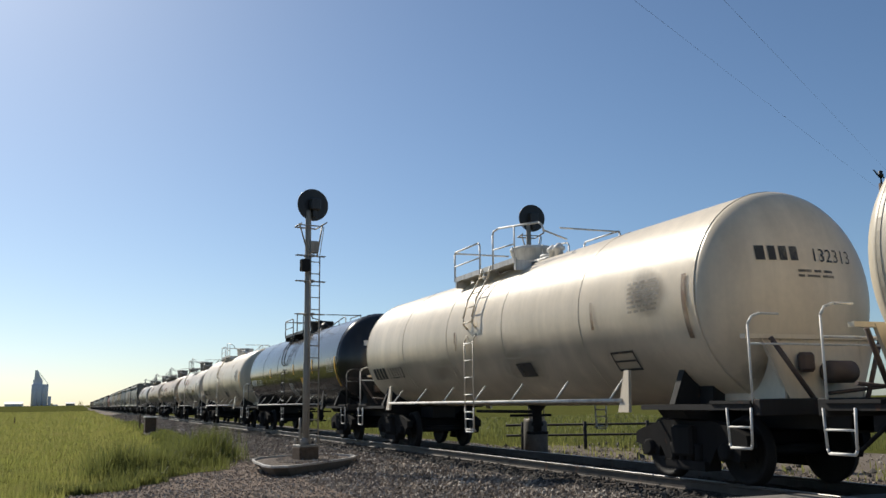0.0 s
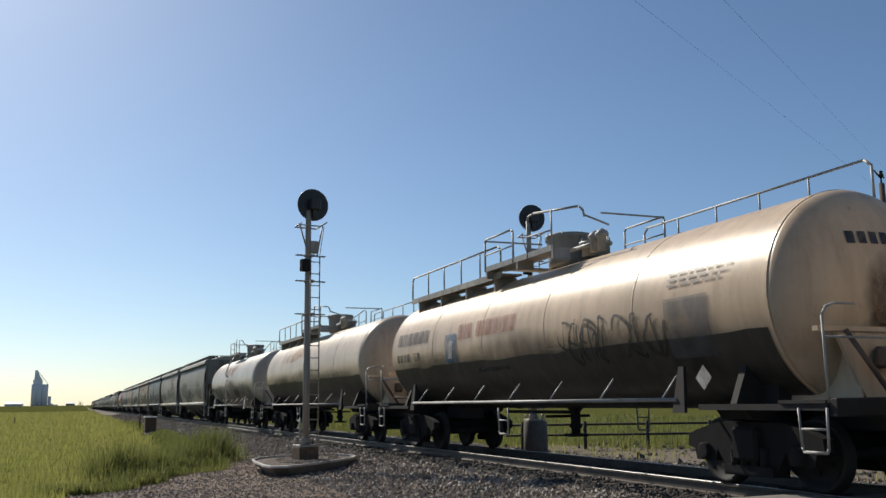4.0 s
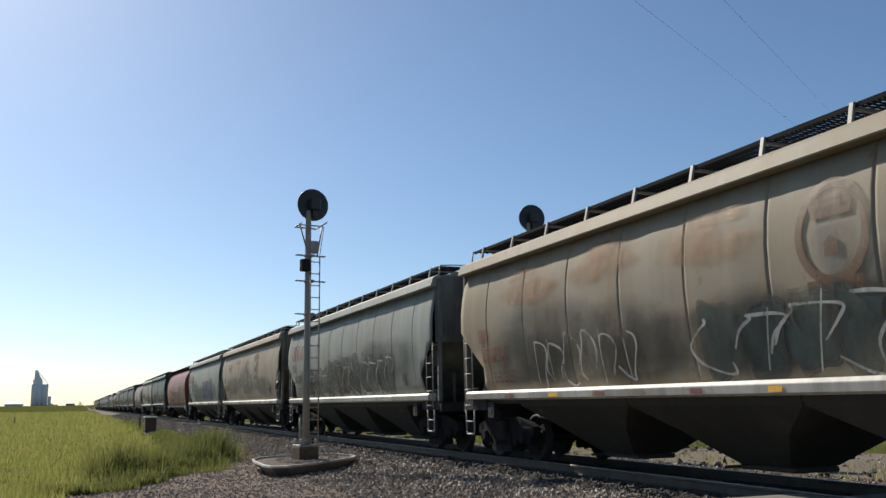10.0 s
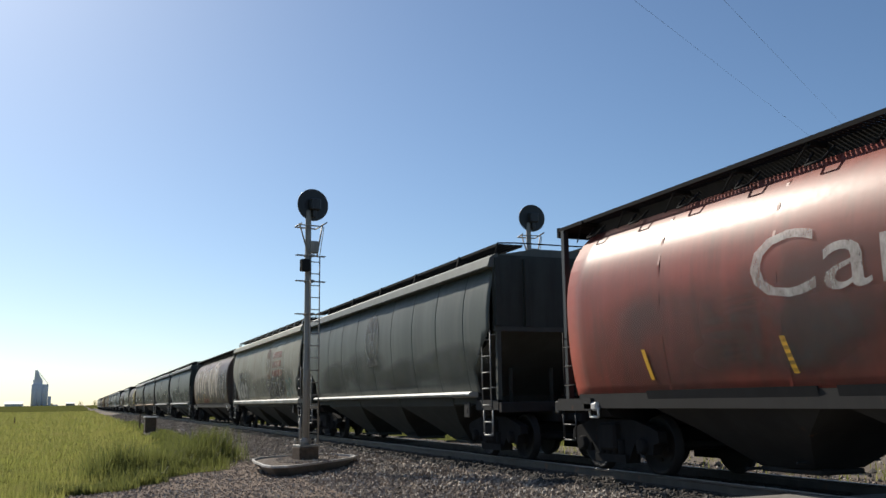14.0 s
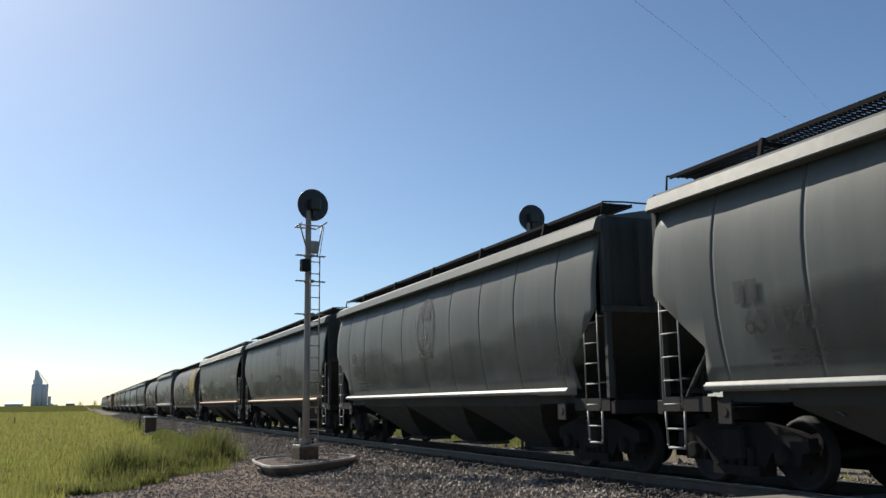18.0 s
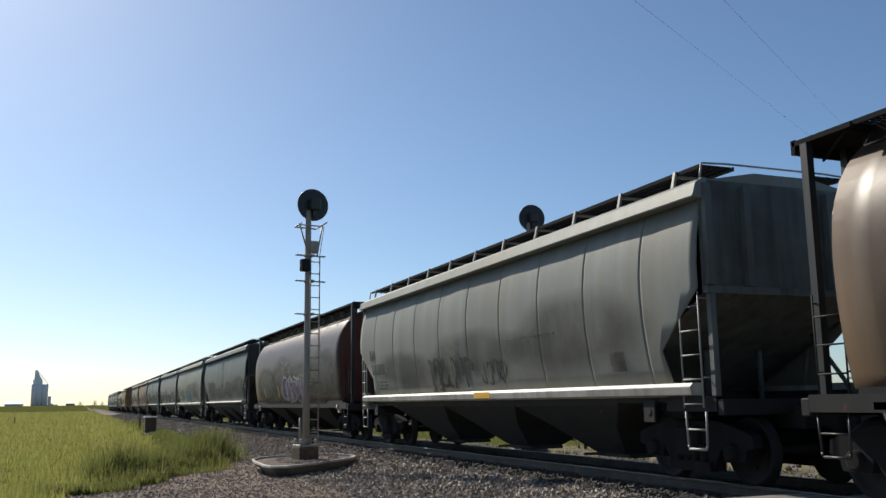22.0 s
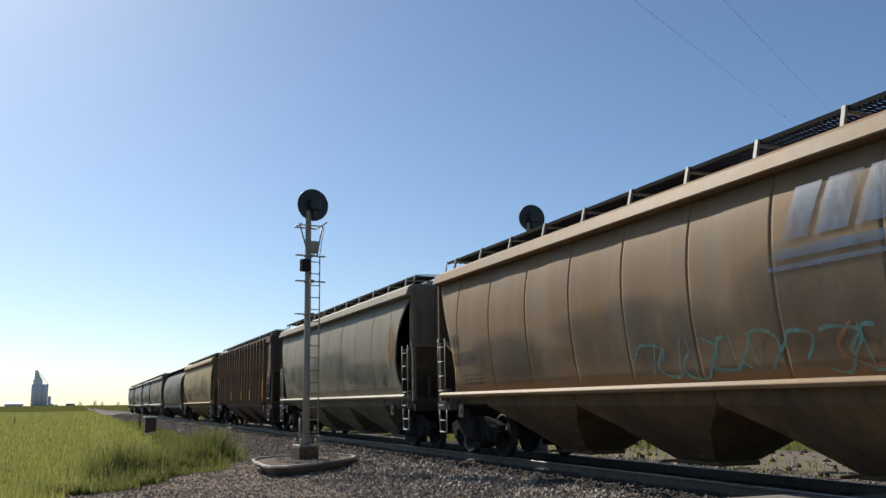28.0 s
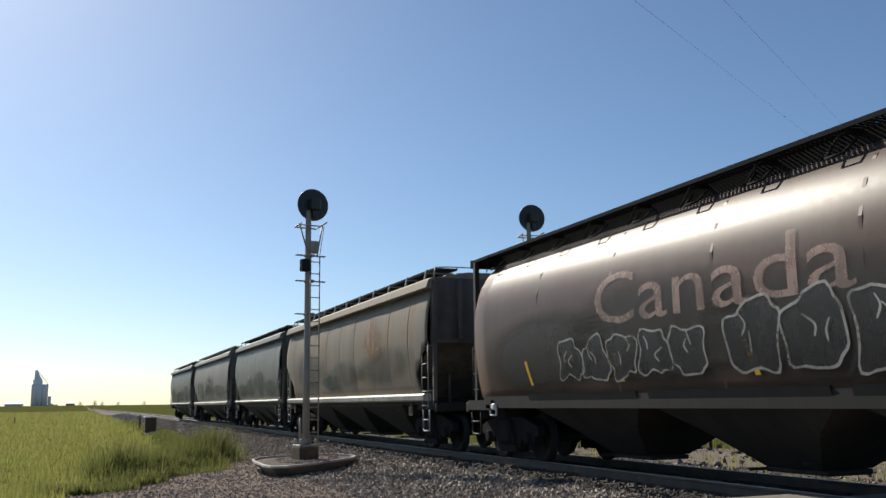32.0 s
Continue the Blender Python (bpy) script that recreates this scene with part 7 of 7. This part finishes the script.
mark(k, "panel_outline", fine_lines(4, 1.0, 0.5, 3), INK_WORN, 0.9, 1.7)
sill_marks(k, 6)
k = 14
lettered(k, (0.5, 0.42), 0.58, 7.6, 2.78, RED_INK, lean=0.2, gap=0.14, name="faded_wordmark")
lettered(k, (0.46, 0.42, 0.13, 0.13), 0.52, 6.15, 2.78, RED_INK, lean=0.2, gap=0.14, name="faded_wordmark")
text_mark(k, "116449", 0.38, 6.95, 1.85, INK_WORN, slab)
lettered(k, (0.2, 0.22, 0.22), 0.24, 7.0, 2.4, INK_WORN)
mural(k, 101, 4.5, 1.4, 4.2, 1.1, TEAL, INK, 5, accents=(INK, CHALK_WORN))
mural(k, 102, -0.3, 1.42, 4.7, 1.35, BLUE, ORANGE, 4, accents=(CYAN, ORANGE))
tag(k, 103, 2.4, 1.5, 3.0, 0.8, ORANGE, 0.12, 4)
for i in range(14):
    mark(k, "sill_spray", rect(0.6, 0.12), (TEAL, ORANGE, BLUE, AMBER, CHALK_WORN)[i % 5], 5.0 - 0.85 * i, 1.235, lambda z: 1.615, lift=0.004)
k = 17
emblem(k, 0.55, -1.85, 2.35, BROWN, BROWN)
for i, ws in enumerate(((0.2,) * 8, (0.22,) * 7, (0.24,) * 7)):
    lettered(k, ws, 0.26, -2.7, 3.1 - 0.38 * i, RED_INK, gap=0.04, name="faded_wordmark")
lettered(k, (0.2, 0.22, 0.22), 0.28, 5.9, 2.5, INK_WORN)
mural(k, 111, 6.7, 1.42, 3.0, 0.85, CHALK_WORN, INK, 4)
mark(k, "soot_smear", blot(112, 3.6, 1.0, 40, 0.6), SOOT, 7.0, 1.7)
mural(k, 113, -1.3, 1.42, 3.7, 0.85, GREY_S, INK, 4, accents=(INK, CHALK_WORN))
tag(k, 114, -5.2, 1.5, 1.1, 0.7, TEAL, 0.09, 3)
for k in (20, 21):
    emblem(k, 0.62, 0.7, 2.26, SOOT, SOOT)
for k in (16, 19, 26, 29):
    emblem(k, 0.62, 0.85, 2.26, SOOT, SOOT)
k = 22
text_mark(k, "DO NOT HAMMER ON CAR", 0.17, 1.3, 2.43, CHALK_WORN, slab, wide=1.02)
mark(k, "small_print", fine_lines(1, 1.5, 0.12, 4), CHALK_WORN, 1.2, 2.3)
for y in (0.9, -0.9):
    mark(k, "small_print", fine_lines(2, 1.1, 0.16, 4), CHALK_WORN, y, 1.55)
mark(k, "panel_frame", frame_shape(0.42, 0.22, 0.025), CHALK_WORN, -4.25, 1.78)
mark(k, "small_print", fine_lines(2, 1.7, 0.17, 5), CHALK_WORN, -5.45, 2.6)
lettered(k, (0.2, 0.2, 0.2, 0.2), 0.22, 6.6, 2.3, CHALK_WORN)
lettered(k, (0.2,) * 6, 0.22, 6.6, 2.0, CHALK_WORN)
tag(k, 121, 5.6, 1.55, 1.8, 0.6, CHALK_WORN, 0.03, 4)
k = 24
tag(k, 131, 2.5, 1.42, 2.6, 0.75, INK, 0.12, 6)
tag(k, 132, -0.6, 1.5, 1.2, 0.5, INK, 0.06, 4)
mark(k, "sill_spray", rect(0.8, 0.12), AMBER, -0.4, 1.24, lambda z: 1.615, lift=0.004)
mark(k, "small_print", fine_lines(1, 2.0, 0.08, 4), INK_WORN, -2.0, 2.3)
k = 27
mural(k, 141, 1.5, 1.38, 3.0, 0.86, CYAN, INK_WORN, 5, rim=0.03)
for i in range(3):
    tag(k, 144 + i, 0.2 - 1.15 * i, 2.42 + 0.04 * i, 0.95, 0.34, INK_WORN, 0.035, 5)
mark(k, "turquoise_cap", outline([(0.0, 0.62), (0.06, 0.86), (0.35, 0.96), (0.8, 0.98), (0.96, 0.92), (0.92, 0.78), (0.4, 0.74), (0.12, 0.56)], 1.0), TEAL, -2.55, 1.32)
mark(k, "turquoise_patch", outline([(0.34, 0.52), (0.42, 0.68), (0.92, 0.72), (0.94, 0.52), (0.7, 0.42), (0.44, 0.42)], 1.0), CYAN, -2.55, 1.32)
mark(k, "black_outline", lambda bm: (stroke(bm, [(0.0, 0.6), (0.06, 0.88), (0.35, 0.98), (0.8, 1.0), (0.97, 0.92), (0.93, 0.77), (0.4, 0.73), (0.12, 0.55), (0.0, 0.6)], 0.04), stroke(bm, [(0.04, 0.6), (0.1, 0.3), (0.2, 0.0)], 0.04), stroke(bm, [(0.94, 0.72), (0.97, 0.4), (1.02, 0.02)], 0.04), stroke(bm, [(0.32, 0.68), (0.94, 0.74), (0.92, 0.5), (0.6, 0.4), (0.34, 0.55)], 0.03)), INK, -2.55, 1.32, lift=0.022)
mark(k, "blue_patch", outline([(0.12, 0.0), (0.8, 0.0), (0.6, 0.12), (0.2, 0.16)], 1.0), BLUE, -2.55, 1.36)
mark(k, "sill_spray", rect(0.66, 0.12), CYAN, -2.7, 1.225, lambda z: 1.615, lift=0.004)
tag(k, 149, -4.1, 1.5, 1.4, 0.7, INK_WORN, 0.05, 3)
for i in range(5):
    mark(k, "sill_spray", rect(0.5, 0.08), (RUST_INK, CHALK_WORN, ORANGE, CHALK_WORN, RUST_INK)[i], 0.6 - 1.6 * i, 1.24, lambda z: 1.615, lift=0.004)
k = 28
tag(k, 151, 2.8, 1.45, 4.2, 0.7, GREY_S, 0.08, 7)
k = 30
lettered(k, (0.42, 0.5, 0.42, 0.42), 0.62, -3.5, 3.0, BLUE_INK, lean=0.35, gap=0.1, name="faded_wordmark")
mark(k, "faded_underline", rect(2.3, 0.12, 0.35), BLUE_INK, -3.3, 2.78)
mark(k, "faded_underline", rect(2.6, 0.06, 0.35), BLUE_INK, -3.2, 2.65)
tag(k, 161, -0.2, 1.42, 4.8, 0.6, TEAL, 0.05, 8)
tag(k, 162, -4.2, 1.5, 0.8, 0.6, ORANGE, 0.06, 1)
k = 31
tag(k, 171, -2.4, 1.75, 0.8, 0.32, INK, 0.03, 5)
for y in (-0.9, 2.2):
    mark(k, "reflector_strip", rect(0.08, 0.4), ORANGE, y, 1.5)
mark(k, "small_print", fine_lines(3, 0.6, 0.25, 5), RED_INK, -2.6, 1.45)
mark(k, "rust_bloom", blot(172, 1.4, 1.6, 30, 0.6), RUST_INK, -6.0, 1.9)
k = 32
for y, h in ((2.24, 0.45), (-1.03, 0.46), (-3.48, 0.47), (-6.75, 0.87)):
    mark(k, "reflector_strip", rect(0.1, h), AMBER, y, 1.42, lambda z: 1.652, lift=0.004)
for i in range(6):
    mark(k, "rust_bloom", blot(180 + i, 1.8, 1.6, 30, 0.7), RUST_INK, 6.8 - 2.3 * i, 1.9 + 0.2 * (i % 3), lambda z: 1.515)
k = 33
mural(k, 191, 3.3, 2.2, 3.4, 1.1, film("thin_white_spray", (0.6, 0.58, 0.5), 0.35), GREY_S, 5, rim=0.04)
tag(k, 192, -2.2, 1.9, 1.2, 0.5, INK_WORN, 0.06, 4)
tag(k, 193, 4.5, 1.6, 1.6, 0.4, SOOT, 0.06, 4)
mark(k, "small_print", fine_lines(4, 0.7, 0.3, 5), INK_WORN, 0.6, 1.55)
mark(k, "rust_bloom", rect(1.0, 0.3), BROWN, -3.8, 1.9)
k = 35
mark(k, "rust_bloom", blot(201, 3.0, 1.8, 40, 0.6), RUST_INK, -2.0, 2.0)
mark(k, "green_smear", blot(202, 2.6, 0.9, 40, 0.6), film("dark_green_smear", (0.03, 0.08, 0.075), 0.7, 1.2, low=0.1), 2.6, 1.4)
for k in (37, 38):
    mark(k, "soot_smear", blot(200 + k, 6.0, 1.3, 40, 0.7), SOOT, 4.0, 1.4)

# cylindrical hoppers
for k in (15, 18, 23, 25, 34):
    # The barrel's darker lower half is shade painted over the body.
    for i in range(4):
        mark(k, "dirt_shade_film", blot(500 + 5 * k + i, 5.4, 1.9 + 0.3 * (i % 2), 40, 0.2), DIRT_AND_SHADE if k in (15, 18) else BARREL_SHADE, 7.4 - 3.3 * i, 1.05, barrel, lift=0.009)
for k, m in ((15, CHALK_WORN), (25, film("ghost_lettering", (0.42, 0.38, 0.34), 0.22, low=0.5)), (34, film("pale_pink_marking", (0.55, 0.38, 0.32), 0.55)), (18, CHALK_WORN)):
    text_mark(k, "Canada", 1.15, 2.9, 2.35, m, barrel, wide=1.52)
for k in (15, 18, 25, 34):
    for y in (5.2, 2.3, -0.6):
        mark(k, "reflector_strip", rect(0.09, 0.45, -0.3), AMBER, y, 1.45, barrel)
tag(15, 211, -1.0, 1.4, 3.2, 0.6, INK_WORN, 0.07, 5, barrel)
mark(15, "soot_smear", blot(212, 5.5, 1.2, 40, 0.6), SOOT, 5.0, 1.3, barrel)
mark(15, "dull_patch", blot(213, 1.4, 1.3, 30, 0.5), RUST_INK, -2.4, 2.0, barrel)
HAZE = film("hazy_white_spray", (0.7, 0.6, 0.5), 0.66, 1.4, low=0.2)
mural(18, 221, 6.6, 1.7, 5.5, 2.1, HAZE, GREY_S, 5, barrel, (INK_WORN,))
mural(18, 222, 0.4, 1.6, 4.4, 2.2, HAZE, INK_WORN, 3, barrel, (INK_WORN, CHALK_WORN))
mural(18, 224, -4.2, 1.5, 2.6, 1.6, GREY_S, INK_WORN, 3, barrel, (HAZE,))
for n in range(3):
    mark(18, "white_smear", blot(225 + n, 3.2, 1.5, 40, 0.5), HAZE, 5.5 - 3.0 * n, 2.2, barrel, lift=0.03)
mark(18, "red_patch", rect(2.4, 0.25), MAROON, 2.6, 1.35, barrel, lift=0.03)
mark(23, "yellow_patch", blot(231, 4.8, 2.9, 40, 0.2), YELLOW_S, -2.7, 1.5, barrel)
mark(23, "yellow_patch", blot(234, 2.6, 2.4, 40, 0.3), YELLOW_S, -4.8, 1.6, barrel, lift=0.022)
tag(23, 232, -1.2, 1.5, 5.0, 1.6, film("yellow_line_spray", (0.6, 0.5, 0.12), 0.8), 0.06, 5, barrel)
tag(23, 233, 1.5, 1.4, 3.0, 0.8, TEAL, 0.05, 5, barrel)
mural(25, 241, 1.4, 1.3, 4.3, 0.95, PURPLE, CHALK_WORN, 5, barrel, (CHALK_WORN, BLUE))
tag(25, 242, -3.2, 1.85, 0.7, 0.28, CHALK_WORN, 0.025, 5, barrel)
mark(25, "grey_patch", blot(243, 1.6, 0.9, 24, 0.4), GREY_S, 4.6, 1.4, barrel)
mural(34, 254, 4.1, 1.45, 3.9, 0.75, INK, CHALK_WORN, 5, barrel, rim=0.02)
mural(34, 252, -0.2, 1.4, 3.9, 1.0, INK, CHALK_WORN, 4, barrel, rim=0.024)
mark(34, "soot_smear", blot(253, 8.0, 1.0, 40, 0.6), SOOT, 5.0, 1.3, barrel)


# ---- what moves ----
def motions():
    """The train rolls by at a steady pace; its wheels turn with it."""
    for car, y in CARS:
        walk(car, [(t, pose(TX, y - SPEED * t, 0)) for t in (0, CLIP / 2, CLIP)])
    turn = math.degrees(SPEED / 0.457) / FPS
    for a, sets in WHEELSETS.items():
        lead = sets[0]
        walk(lead, [(k / FPS, pose(0, a, 0.457, turn * k)) for k in range(int(CLIP * FPS) + 1)])
        for w in sets[1:]:
            w.rotation_mode = "QUATERNION"
            w.animation_data_create()
            w.animation_data.action = lead.animation_data.action
            w.animation_data.action_slot = lead.animation_data.action_slot


motions()
